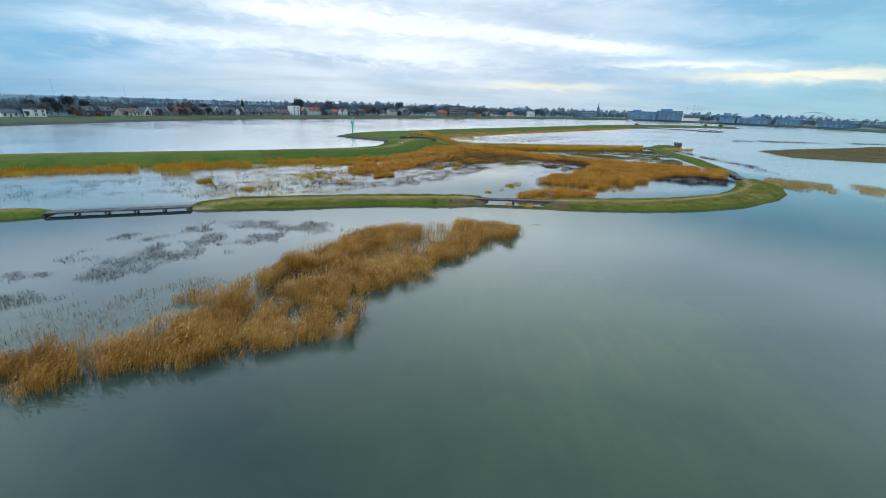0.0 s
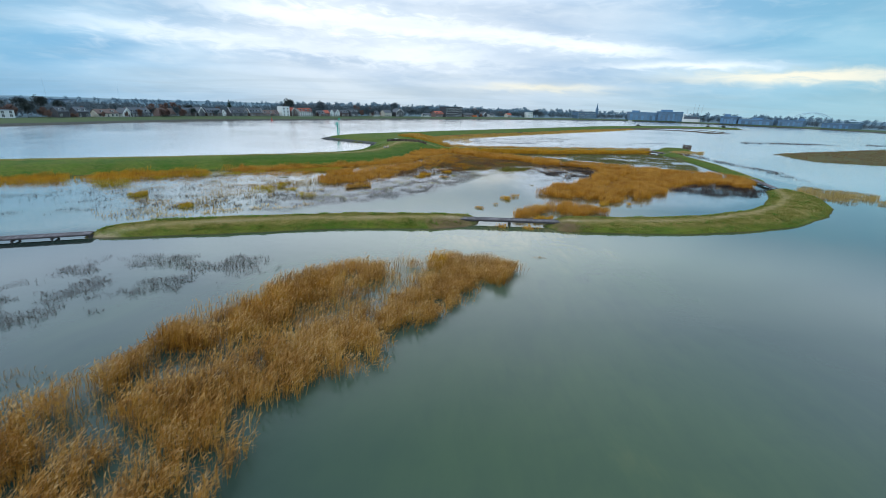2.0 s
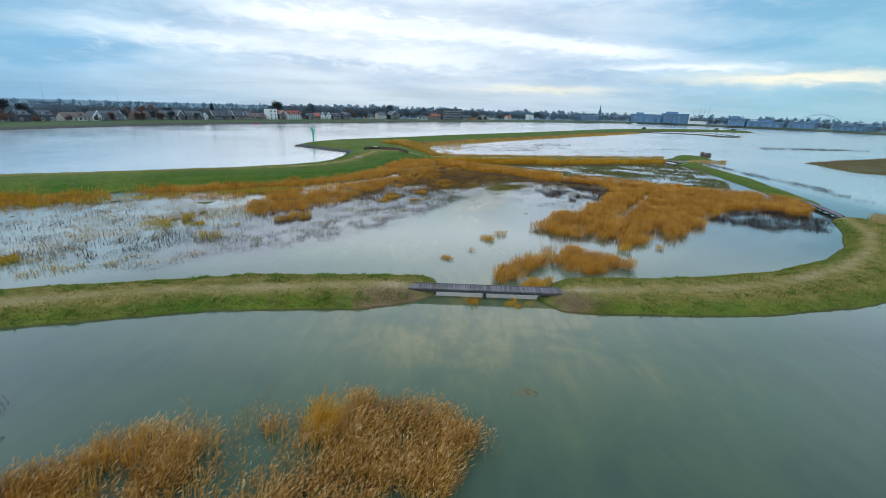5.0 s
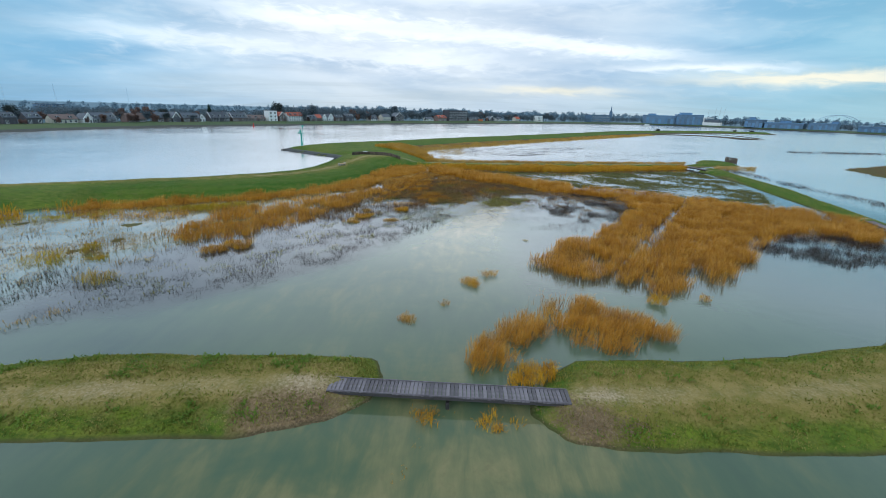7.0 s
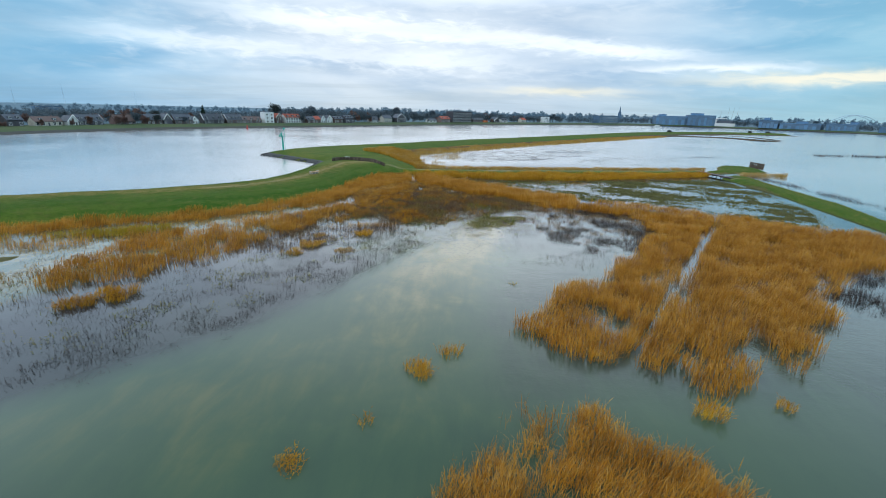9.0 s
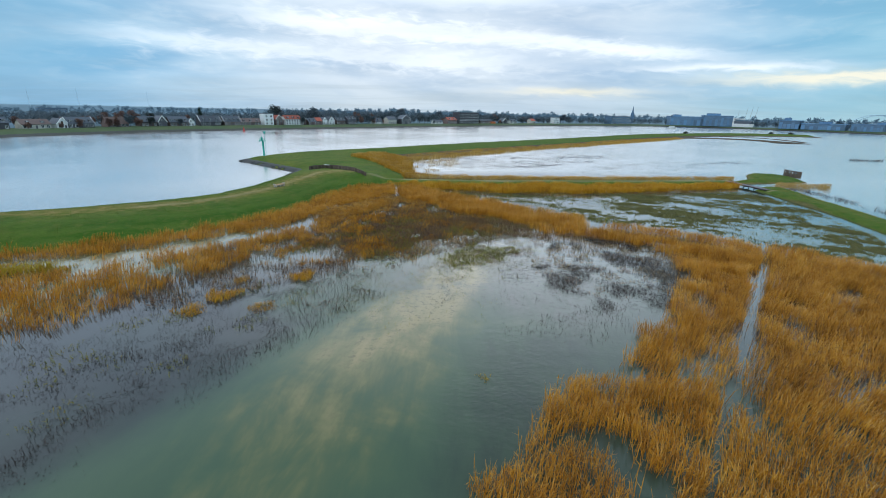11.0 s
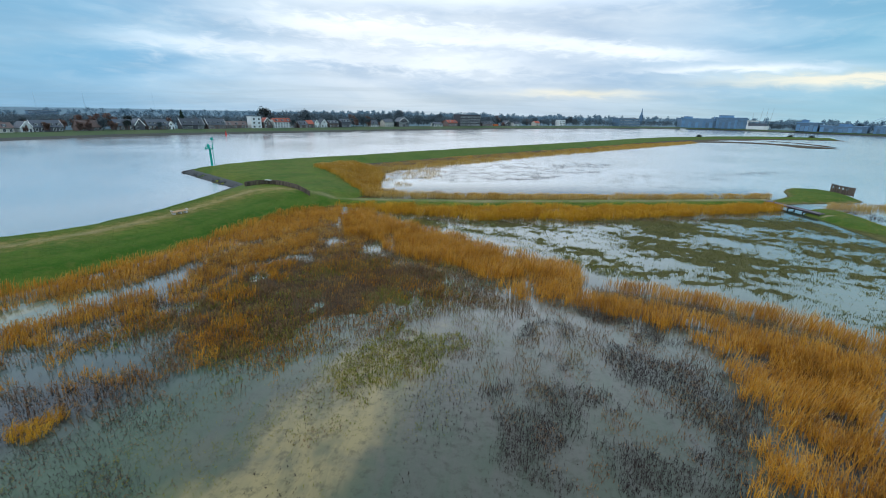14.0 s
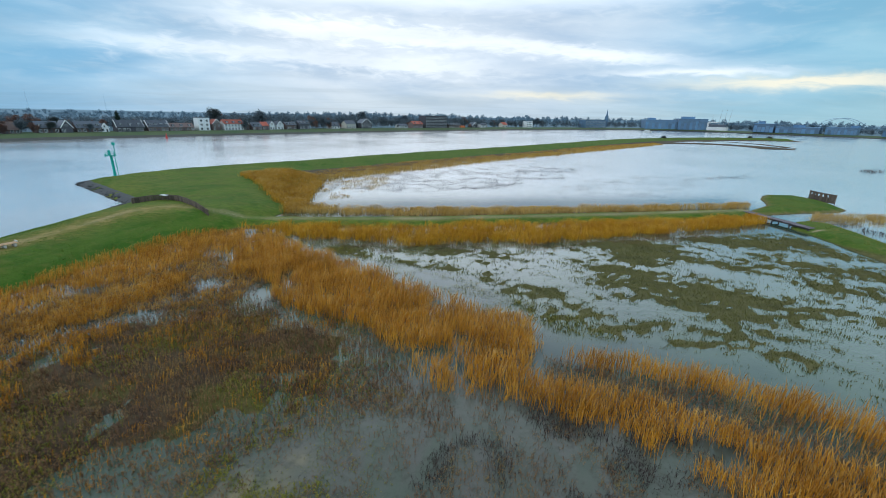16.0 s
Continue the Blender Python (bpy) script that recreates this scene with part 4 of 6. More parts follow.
reeds("bent corner of an orange reed belt by the lagoon", CORNER, 20, 1.6, 0.055, 0.8, 6.0, 0.22, 17, [STRAW, TAN], 0.8, leaf=False)
FAR_BELT = [(-14, 258), (-3, 253), (9, 269), (28, 287), (62, 329), (134, 404), (200, 474), (204, 492), (137, 437), (84, 376), (48, 338), (20, 309), (0, 285), (-12, 266)]
reeds("low faded reeds behind the ring dike", [(-45, 79.5), (-36, 83), (-26, 88), (-22, 92), (-33, 89.5), (-47, 84)], 16, 0.75, 0.035, 1.2, 2.4, 0.48, 114, [TAN, STRAW], 0)
reeds("thin tan reeds over the shallow lagoon corner", [(0, 238), (0, 262), (4, 276), (16, 283), (19, 262), (17, 244), (9, 230)], 7, 0.8, 0.06, 2.0, 3.5, 0.46, 112, [TAN, STRAW], 0, leaf=False)
reeds("distant strip of rusty reeds along the lagoon shore", FAR_BELT, 5, 1.1, 0.17, 1.0, 9.0, 0.20, 18, [TAN, STRAW], 0, leaf=False)
reeds("thin straws standing in the gap under the footbridge", [(13.4, 80.8), (12.9, 79), (12.2, 77.4), (11.4, 75.4), (10.6, 75.6), (11.4, 77.8), (12.2, 79.6), (12.6, 81)], 9, 0.55, 0.022, 0.8, 1.2, 0.48, 87, [STRAW, TAN], 0.8)
reeds("faded tan and olive reeds in open water", [(88, 117), (96, 126), (107, 118), (99, 107.6), (90, 110)], 16, 1.0, 0.045, 1.0, 4.0, 0.38, 19, [TAN, SEDGE])
reeds("faded tan and olive reeds in open water", [(108, 109), (114, 118), (127, 111), (168, 106), (166, 94), (118, 100), (108, 102)], 9, 1.0, 0.055, 1.0, 4.0, 0.38, 20, [TAN, SEDGE])
reeds("reed fringe around the observation screen's islet", [(108, 217), (114, 222.5), (126, 221), (122, 215.5)], 18, 1.5, 0.045, 0.7, 4.0, 0.25, 21, [TAN, TAN])
reeds("low rough vegetation on a distant marsh island", EAST_ISLE, 2.0, 0.5, 0.12, 1.0, 7.0, 0.40, 22, [BRUSH, SEDGE], 0, leaf=False)
reeds("golden reed belt along the dike's flooded foot", [(-52, 131), (-72, 119), (-110, 97), (-150, 76), (-150, 68), (-108, 90), (-74, 108), (-62, 113), (-52, 122)], 14, 1.4, 0.05, 1.4, 5.0, 0.40, 23, [GOLD, REED])
reeds("low yellow-green reed fringe below the dike", [(-66, 117), (-50, 125.5), (-38, 131.6), (-26, 136.6), (-24, 134.6), (-36, 129), (-48, 122.6), (-64, 113)], 26, 0.9, 0.036, 1.0, 2.6, 0.46, 95, [YELLOW, YELLOW], 0)
reeds("bright yellow reed patch by the dike", [(-37, 131), (-27, 135.5), (-24.5, 133.6), (-31.8, 130)], 26, 1.2, 0.045, 0.6, 3.0, 0.25, 24, [YELLOW, YELLOW])
for i, (x, y, r, h) in enumerate(((-17.3, 109.8, 1.3, 1.1), (-15.2, 112.3, 1.9, 1.3), (16.2, 101.4, 1.3, 1.1), (18.2, 104.2, 0.8, 1.0), (13.0, 96.4, 0.7, 0.9), (9.2, 92.8, 1.0, 0.8), (34.4, 98.6, 1.1, 1.5), (39.5, 99.6, 0.9, 1.2),
                                  (-54, 95, 1.8, 1.0), (-41.5, 88, 1.5, 1.0), (-24.4, 99.6, 2.1, 1.3), (-34.6, 104.6, 2.6, 1.1), (-32.4, 108.4, 1.5, 1.3), (-23.3, 105.8, 0.9, 0.9), (-29.4, 105.4, 1.2, 0.9), (3.7, 136, 1.5, 1.0), (3.3, 128.4, 1.3, 0.7), (-3.2, 126.6, 1.4, 0.9), (-2.0, 130.2, 1.6, 1.0), (-2.3, 134.6, 1.3, 0.9), (-68, 106, 4.0, 1.5), (12.2, 80.3, 0.9, 0.9), (16.2, 80.0, 0.6, 0.8), (18.2, 79.9, 0.7, 0.7), (15.0, 66.5, 0.7, 0.5), (2.2, 62.6, 1.2, 2.6))):
    reeds("lone tuft of yellow reeds in open water", spot(x, y, r), 70 if r < 2 else 24, h, 0.028, 0.5, 1.5, 0.2, 30 + i, [YELLOW, GOLD] if x < -20 else [GOLD, REED], 0.8, 0.3, name="reed_tuft", category="reed tuft")


def herbs(label, poly, density, tall, mat, hole=3.0, gap=0.45, seed=1, fray=1.5, wide=0.045, twigs=3, name="dead_herbs", places=None):
    """Upright dead stems with short side twigs, in loose clumps."""
    x, y = places if places else scatter(poly, density, fray, hole, gap, seed)
    k = len(x)
    z = np.maximum(height(x, y), -0.15) - 0.03
    h = tall * rng.uniform(0.45, 1.2, k)
    a = rng.uniform(0, 2 * math.pi, k)
    lean = rng.uniform(0.02, 0.28, k) * h
    top = np.stack([x + np.cos(a) * lean, y + np.sin(a) * lean, z + h], 1)
    base = np.stack([x, y, z], 1)
    w = wide * rng.uniform(0.6, 1.4, k)
    s = np.stack([-np.sin(a) * w, np.cos(a) * w, np.zeros(k)], 1)
    v, f = [base - s * 0.5, base + s * 0.5, top], [(0, 1, 2)]
    for i in range(twigs):
        q = rng.uniform(0.35, 0.95, k)[:, None]
        b0 = base + (top - base) * q
        b = rng.uniform(0, 2 * math.pi, k)
        ln = h * rng.uniform(0.15, 0.38, k)
        e = b0 + np.stack([np.cos(b) * ln, np.sin(b) * ln, ln * rng.uniform(0.1, 1.1, k)], 1)
        s2 = np.stack([-np.sin(b) * w, np.cos(b) * w, np.zeros(k)], 1)
        j = len(v)
        v += [b0 - s2 * 0.6, b0 + s2 * 0.6, e]
        f += [(j, j + 1, j + 2)]
    n = len(v)
    faces = (np.arange(k, dtype=np.int32)[:, None, None] * n + np.array(f, np.int32)[None]).reshape(-1, 3)
    me = mesh_of(name, np.stack(v, 1).reshape(-1, 3), faces, mat)
    return tagged(new(name, me), label, "marsh plants", kind="stuff")


herbs("wide stand of dark dead stems in shallow water", [(-34, 88), (-24, 86), (-14, 96), (-6, 101), (0, 108), (5.5, 117), (10.5, 126), (13, 135), (9, 141), (2, 139), (-8, 126), (-14, 120), (-22, 112), (-30, 102)], 42, 0.32, STEM, 2.6, 0.45, 51, wide=0.023, twigs=2)
herbs("dense dark dead stems along the edge of the open pool", [(-16, 93), (-6, 101.5), (4, 116), (10.5, 126.5), (13, 135), (8, 138), (0, 124), (-12, 106), (-20, 97)], 32, 0.46, STEM, 2.6, 0.44, 52, wide=0.026, twigs=2)
herbs("dense black-brown dead stems standing in shallow water", [(33, 151), (42, 158.5), (52, 153), (50, 142), (44.5, 132.5), (37, 131.5), (31, 142)], 80, 0.50, STEM, 3.2, 0.46, 53, wide=0.024, twigs=3)
herbs("brown and olive clumps between the black stems", [(34, 150), (42, 157), (51, 152), (49, 142), (44, 134), (37, 133), (32, 142)], 40, 0.42, BRUSH, 2.4, 0.58, 101, 1.0, 0.035, 3, name="marsh_herbs")
herbs("thinly scattered dead stems off the reed shore", [(31, 146), (38, 137), (40, 131), (34, 125), (28, 126), (27, 136)], 12, 0.40, STEM, 2.4, 0.52, 76, wide=0.024, twigs=3)
herbs("sparse dark dead stems in the reed bay", [(58, 119), (66, 124), (76, 125.5), (82, 121), (74, 113), (64, 112)], 40, 0.7, STEM, 2.5, 0.40, 54, wide=0.03)
herbs("scattered dark drowned plants in the open pool", [(-46, 31), (-44, 44), (-43, 53), (-37, 59), (-27, 63), (-17, 65), (-17, 60), (-28, 51), (-33, 44), (-36, 36)], 62, 0.42, STEM, 2.6, 0.54, 55, 2.0, 0.027)
herbs("dark plants in a thin line along the ring dike", [(110, 214), (110, 185), (111, 160), (106, 140), (109, 140), (114, 160), (113, 190), (114, 214)], 9, 0.6, STEM, 3.0, 0.48, 56, 1.0, 0.06)
herbs("dark drowned plants scattered through the shallow lagoon", [(3, 250), (14, 272), (60, 305), (85, 300), (70, 268), (42, 245), (10, 233)], 17, 0.30, STEM, 3.0, 0.53, 57, 2.0, 0.05)
herbs("scattered drowned plants across the open lagoon", [(58, 236), (70, 262), (96, 280), (124, 282), (112, 262), (88, 240)], 5, 0.32, STEM, 3.0, 0.55, 98, 2.0, 0.06)
herbs("thin lines of drowned plants across the lagoon", [(38, 246), (44, 252), (58, 262), (60, 258), (48, 249)], 10, 0.35, STEM, 2.4, 0.46, 92, 1.5, 0.06)
herbs("thin lines of drowned plants across the lagoon", [(114, 274), (128, 283), (142, 288), (140, 284), (124, 276)], 9, 0.35, STEM, 2.4, 0.46, 93, 1.5, 0.07)
herbs("dark drowned plants over the flooded western marsh", [(-104, 58), (-70, 74), (-52, 84), (-36, 98), (-44, 106), (-70, 98), (-108, 74)], 8, 0.42, STEM, 3.2, 0.53, 113, 2.0, 0.045)
herbs("thin lines of drowned plants beyond the marsh island", [(204, 306), (250, 311), (300, 317), (360, 326), (360, 331), (300, 323), (250, 317), (204, 312)], 1.6, 0.9, STEM, 9.0, 0.45, 111, 2.0, 0.20)
herbs("pale dead grass tussocks on the flooded flat", WHITE_FLAT, 15, 0.28, PALE, 3.0, 0.52, 94, 1.5, 0.05)
herbs("dark drowned plants on the pale flooded flat", WHITE_FLAT, 5, 0.35, STEM, 3.2, 0.56, 58, 1.5, 0.05)
herbs("dark drowned plants between the reed band and ring dike", [(-48, 80), (-34, 88), (-24, 98), (-28, 104), (-38, 94), (-50, 86)], 13, 0.5, STEM, 3.0, 0.50, 65, 1.5, 0.05)
NOOK = [(-5, 166), (-1, 176), (4, 186), (8, 185), (14, 178), (13, 173), (8, 171), (3, 168), (-2, 160)]
POND = spot(8.6, 177.2, 1.9)
reeds("low amber reeds closing the nook below the dike", NOOK, 40, 1.1, 0.030, 0.8, 2.0, 0.33, 96, [AMBER, TAN], 0, places=scatter(NOOK, 40, 0.8, 2.0, 0.33, 96, [(POND, 0.12)]))
herbs("brown herbs and twigs filling a wet nook", NOOK, 40, 0.5, BRUSH, 2.0, 0.30, 97, 1.0, 0.05, 3, "marsh_herbs", scatter(NOOK, 40, 1.0, 2.0, 0.28, 97, [(POND, 0.2)]))
herbs("matted brown marsh herbs on a muddy rise", SHRUB, 23, 0.6, BRUSH, 3.0, 0.36, 59, 1.5, 0.05, name="marsh_herbs")
herbs("dark brown herb mat in front of the reed ridge", [(8, 176), (20, 170), (29, 165), (34, 159), (40, 157.5), (36, 155), (28, 157), (16, 163), (9, 168)], 22, 0.6, BRUSH, 3.0, 0.30, 60, 1.0, 0.05, name="marsh_herbs")
herbs("yellow-green herb patch on the silt", [(19, 146), (24, 151.5), (29, 151), (28, 146), (24, 142), (20, 141)], 70, 0.42, GREENISH, 2.0, 0.38, 61, 1.2, 0.05, name="marsh_herbs")
RUSTY = [(-9, 148), (-2, 160), (6, 160), (12, 150), (8, 140), (2, 134), (-6, 128), (-12, 130)]
herbs("rusty low herbs between reeds and open water", RUSTY, 16, 0.7, BRUSH, 3.0, 0.36, 62, 1.5, 0.05, 3, "marsh_herbs", scatter(RUSTY, 18, 1.5, 2.6, 0.40, 62, INLETS))
reeds("patches of golden reeds among the brown herbs", SHRUB, 14, 0.8, 0.030, 1.0, 3.0, 0.55, 66, [REED, REED], 0)
reeds("scattered amber reed clumps among the brown herbs", [(-4, 146), (0, 158), (5, 168), (9, 164), (7, 157), (11, 150), (13, 145), (6, 141), (-1, 140)], 34, 1.1, 0.030, 1.0, 2.2, 0.55, 77, [AMBER, AMBER], 0)
herbs("brown-purple herbs over the wet mud below the reed ridge", MUDFLAT, 34, 0.42, BRUSH, 1.8, 0.46, 86, 1.5, 0.03, 3, name="marsh_herbs")
herbs("olive and yellow herbs creeping over wet silt", [(4, 134), (12, 144), (20, 152), (30, 156), (33, 150), (29, 140), (21, 136), (13, 130), (8, 128)], 34, 0.26, GREENISH, 3.0, 0.52, 78, 1.5, 0.035, 3, name="marsh_herbs")
herbs("rusty seedlings creeping over wet silt", [(2, 132), (12, 144), (20, 152), (30, 156), (28, 146), (18, 136), (9, 127)], 34, 0.27, BRUSH, 2.6, 0.51, 79, 1.5, 0.035, 3, name="marsh_herbs")
herbs("olive-green herb patches among the brown herbs", SHRUB, 22, 0.45, GREENISH, 3.4, 0.53, 67, 1.0, 0.05, name="marsh_herbs")
herbs("dark twiggy seedlings on pale silt", [(12, 138), (20, 150), (30, 152), (31, 142), (26, 130), (18, 128)], 9, 0.36, STEM, 3.0, 0.57, 69, 1.0, 0.035, name="marsh_herbs")
herbs("trampled brown stalks along a furrow in the reeds", TRAIL, 45, 0.6, BRUSH, 2.0, 0.2, 70, 0.6, 0.04, 3, name="marsh_herbs")
herbs("olive herb patches between the dark stems", [(-24, 92), (-12, 100), (2, 118), (8, 132), (0, 134), (-10, 118), (-20, 104)], 12, 0.5, GREENISH, 2.4, 0.58, 73, 1.0, 0.04, 3, name="marsh_herbs")
herbs("small bright yellow-green weed tuft in open water", spot(24.4, 119, 0.6), 90, 0.35, YELLOW, 1.0, 0.2, 91, 0.3, 0.04, 3, name="marsh_herbs")
herbs("thin green-brown seedlings on pale silt", [(10, 136), (20, 150), (30, 152), (29, 140), (24, 129), (17, 122), (11, 128)], 7.0, 0.32, GREENISH, 3.0, 0.57, 63, 1.0, 0.04, name="marsh_herbs")
herbs("olive herbs on the mud behind the reed ridge", [(11, 193), (22, 185), (35, 176.5), (43, 169.5), (50, 167.5), (46, 173), (36, 181), (26, 189), (16, 195)], 26, 0.35, GREENISH, 2.4, 0.42, 88, 1.2, 0.05, 3, name="marsh_herbs")
herbs("dark wet herbs along the foot of the reed belt", [(8, 198), (30, 194.5), (50, 197.5), (74, 204.5), (96, 213), (96, 208.5), (74, 200), (50, 193.5), (30, 190.5), (14, 193)], 20, 0.3, BRUSH, 2.6, 0.40, 89, 1.2, 0.06, 3, name="marsh_herbs")
gxs, gys = rng.uniform(12, 100, 230000), rng.uniform(144, 210, 230000)
keep = (inside(gxs, gys, MARSH) > -1.0) & (rng.random(230000) < 0.04 + 0.96 * ease(meadow(gxs, gys), 0.39, 0.54))
herbs("short olive sedge across the flooded meadow", MARSH, 1, 0.24, SEDGE, 1.6, 0.44, 64, 1.0, 0.065, 1, "sedge", (gxs[keep], gys[keep]))


def turf(label, poly, density, tall, seed, lift=0.04, mat=None):
    """Short grass blades on the dry part of a dike."""
    a = np.array(poly)
    lo, hi = np.maximum(a.min(0), (-118, 20)), np.minimum(a.max(0), (120, 262))
    k = int(np.prod(hi - lo) * density)
    x, y = rng.uniform(lo[0], hi[0], k), rng.uniform(lo[1], hi[1], k)
    z = height(x, y)
    worn = np.zeros(k)
    for line, t in TRACKS:
        worn = np.maximum(worn, t * np.exp(-(off_line(x, y, line) / 1.1) ** 2))
    keep = (inside(x, y, poly) > 0.2) & (z > lift) & (rng.random(k) > worn * 1.1) & (rng.random(k) < 0.25 + fbm(x, y, 3.0, seed))
    x, y, z = x[keep], y[keep], z[keep]
    k = len(x)
    h, a = tall * rng.uniform(0.5, 1.5, k) * (0.5 + fbm(x, y, 2.0, seed + 3)), rng.uniform(0, 2 * math.pi, k)
    w = 0.03 + 0.03 * rng.random(k)
    b = np.stack([x, y, z - 0.03], 1)
    s = np.stack([-np.sin(a) * w, np.cos(a) * w, np.zeros(k)], 1)
    lean = h * rng.uniform(0.3, 1.1, k)
    tip = b + np.stack([np.cos(a) * lean, np.sin(a) * lean, h], 1)
    me = mesh_of("grass", np.stack([b - s, b + s, tip], 1).reshape(-1, 3), np.arange(3 * k).reshape(-1, 3), mat or GRASS)
    return tagged(new("grass", me), label, "grass", kind="stuff")


def rosettes(label, poly, count, seed):
    """Bright green broad-leaved weeds, tuft by tuft, thickest along the crest's edges."""
    g = np.random.default_rng(seed)
    a = np.array(poly)
    x, y = g.uniform(a[:, 0].min(), a[:, 0].max(), count * 14), g.uniform(a[:, 1].min(), a[:, 1].max(), count * 14)
    keep = (inside(x, y, poly) > 0.5) & (height(x, y) > 0.12) & (fbm(x, y, 1.6, seed) > 0.54)
    for line, t in TRACKS:
        keep &= off_line(x, y, line) > 1.3
    x, y = x[keep][:count], y[keep][:count]
    k, m = len(x), 9
    z = height(x, y)
    c = np.repeat(np.stack([x, y, z], 1), m, 0) + np.concatenate([g.normal(0, 0.13, (k * m, 2)), np.zeros((k * m, 1))], 1)
    an, ln = g.uniform(0, 6.28, k * m), g.uniform(0.10, 0.26, k * m)
    s = np.stack([-np.sin(an), np.cos(an), np.zeros(k * m)], 1) * 0.05
    e = c + np.stack([np.cos(an) * ln, np.sin(an) * ln, ln * g.uniform(0.4, 1.3, k * m)], 1)
    mid = (c + e) / 2 + np.array([0, 0, 0.03])
    v = np.stack([c, mid - s, mid + s, e], 1).reshape(-1, 3)
    f = (np.arange(k * m)[:, None, None] * 4 + np.array([(0, 1, 2), (1, 3, 2)])[None]).reshape(-1, 3)
    tagged(new("weeds", mesh_of("weeds", v, f, WEED)), label, "weeds", kind="stuff")


def gravel(label, spots, count, seed):
    """Loose stones on the worn slopes at a footbridge's ends."""
    g = np.random.default_rng(seed)
    x = np.concatenate([g.normal(sx, rx, count) for sx, sy, rx, ry in spots])
    y = np.concatenate([g.normal(sy, ry, count) for sx, sy, rx, ry in spots])
    z = height(x, y)
    keep = z > -0.12
    x, y, z = x[keep], y[keep], z[keep]
    k = len(x)
    r = g.uniform(0.02, 0.075, k)
    base = np.array([(1, 0, 0), (0.2, 0.9, 0), (-0.9, 0.4, 0), (-0.6, -0.8, 0), (0.6, -0.8, 0), (0, 0, 0.7)])
    t = g.uniform(0, 6.28, k)
    p = base[None] * (r[:, None, None] * g.uniform(0.7, 1.3, (k, 6, 1)))
    q = np.stack([p[..., 0] * np.cos(t)[:, None] - p[..., 1] * np.sin(t)[:, None], p[..., 0] * np.sin(t)[:, None] + p[..., 1] * np.cos(t)[:, None], p[..., 2]], -1)
    v = (q + np.stack([x, y, z], 1)[:, None]).reshape(-1, 3)
    f = (np.arange(k)[:, None, None] * 6 + np.array([(i, (i + 1) % 5, 5) for i in range(5)])[None]).reshape(-1, 3)
    tagged(new("gravel", mesh_of("gravel", v, f, PEBBLE)), label, "gravel", kind="stuff")


rosettes("bright green weeds tufted over the ring dike", RING_WEST, 380, 81)
rosettes("bright green weeds tufted over the ring dike", RING_EAST, 460, 82)
gravel("loose brown stones on the worn slope by the footbridge", ((6.6, 80.6, 1.1, 0.8), (4.5, 79.6, 1.6, 0.5), (21.4, 80.2, 1.0, 0.8), (23.5, 79.6, 1.4, 0.5)), 700, 83)
turf("short worn grass on the low ring dike", RING_WEST, 130, 0.12, 71)
turf("short worn grass on the low ring dike", RING_EAST, 100, 0.12, 72)
turf("tussocky green grass on the river dike's slope", [(-33, 180), (-30, 196), (-8, 200), (-9.5, 178), (-17.5, 157), (-32, 142.5), (-56, 131), (-66, 146), (-46, 160)], 30, 0.10, 99, 0.2, LAWN)
turf("rough grass on the ring dike's straight arm", RING_NORTH, 14, 0.16, 73)
turf("green grass on the screen's islet", HIDE_ISLE, 10, 0.15, 75)


# ---------------------------------------------------------------- building blocks
def part(name, bm, mat, parent=None, label=""):
    me = bpy.data.meshes.new(name)
    bm.to_mesh(me)
    bm.free()
    for m in mat if isinstance(mat, (list, tuple)) else [mat]:
        me.materials.append(m)
    ob = new(name, me)
    ob.parent = parent
    return tagged(ob, label)


def again(name, me, parent, m):
    """One more piece on a shared mesh."""
    ob = new(name, me)
    ob.parent = parent
    ob.matrix_basis = m
    return ob


def box(bm, x0, y0, z0, x1, y1, z1, bevel=0.0):
    r = bmesh.ops.create_cube(bm, size=1, matrix=Matrix.LocRotScale(((x0 + x1) / 2, (y0 + y1) / 2, (z0 + z1) / 2), None, (x1 - x0, y1 - y0, z1 - z0)))
    if bevel:
        bmesh.ops.bevel(bm, geom=list({e for v in r["verts"] for e in v.link_edges}), offset=bevel, segments=1, affect="EDGES")
    return bm


def boxed(*c, bevel=0.0):
    return box(bmesh.new(), *c, bevel=bevel)


def rod(bm, a, b, r0, r1=None, n=8):
    """A tapered round bar from a to b."""
    a, b = Vector(a), Vector(b)
    m = Matrix.Translation((a + b) / 2) @ (b - a).to_track_quat("Z", "Y").to_matrix().to_4x4()
    bmesh.ops.create_cone(bm, cap_ends=True, segments=n, radius1=r0, radius2=r0 if r1 is None else r1, depth=(b - a).length, matrix=m)
    return bm


def rodded(a, b, r0, r1=None, n=8):
    return rod(bmesh.new(), a, b, r0, r1, n)


def thing(name, m, label, category, group=""):
    ob = new(name)
    ob.matrix_basis = m
    return tagged(ob, label, category, group)


# ---------------------------------------------------------------- footbridges
PLANK = part("plank", boxed(-0.118, -0.74, -0.03, 0.118, 0.74, 0.03, bevel=0.012), DECK)
PLANK_MESH = PLANK.data
bpy.data.objects.remove(PLANK)


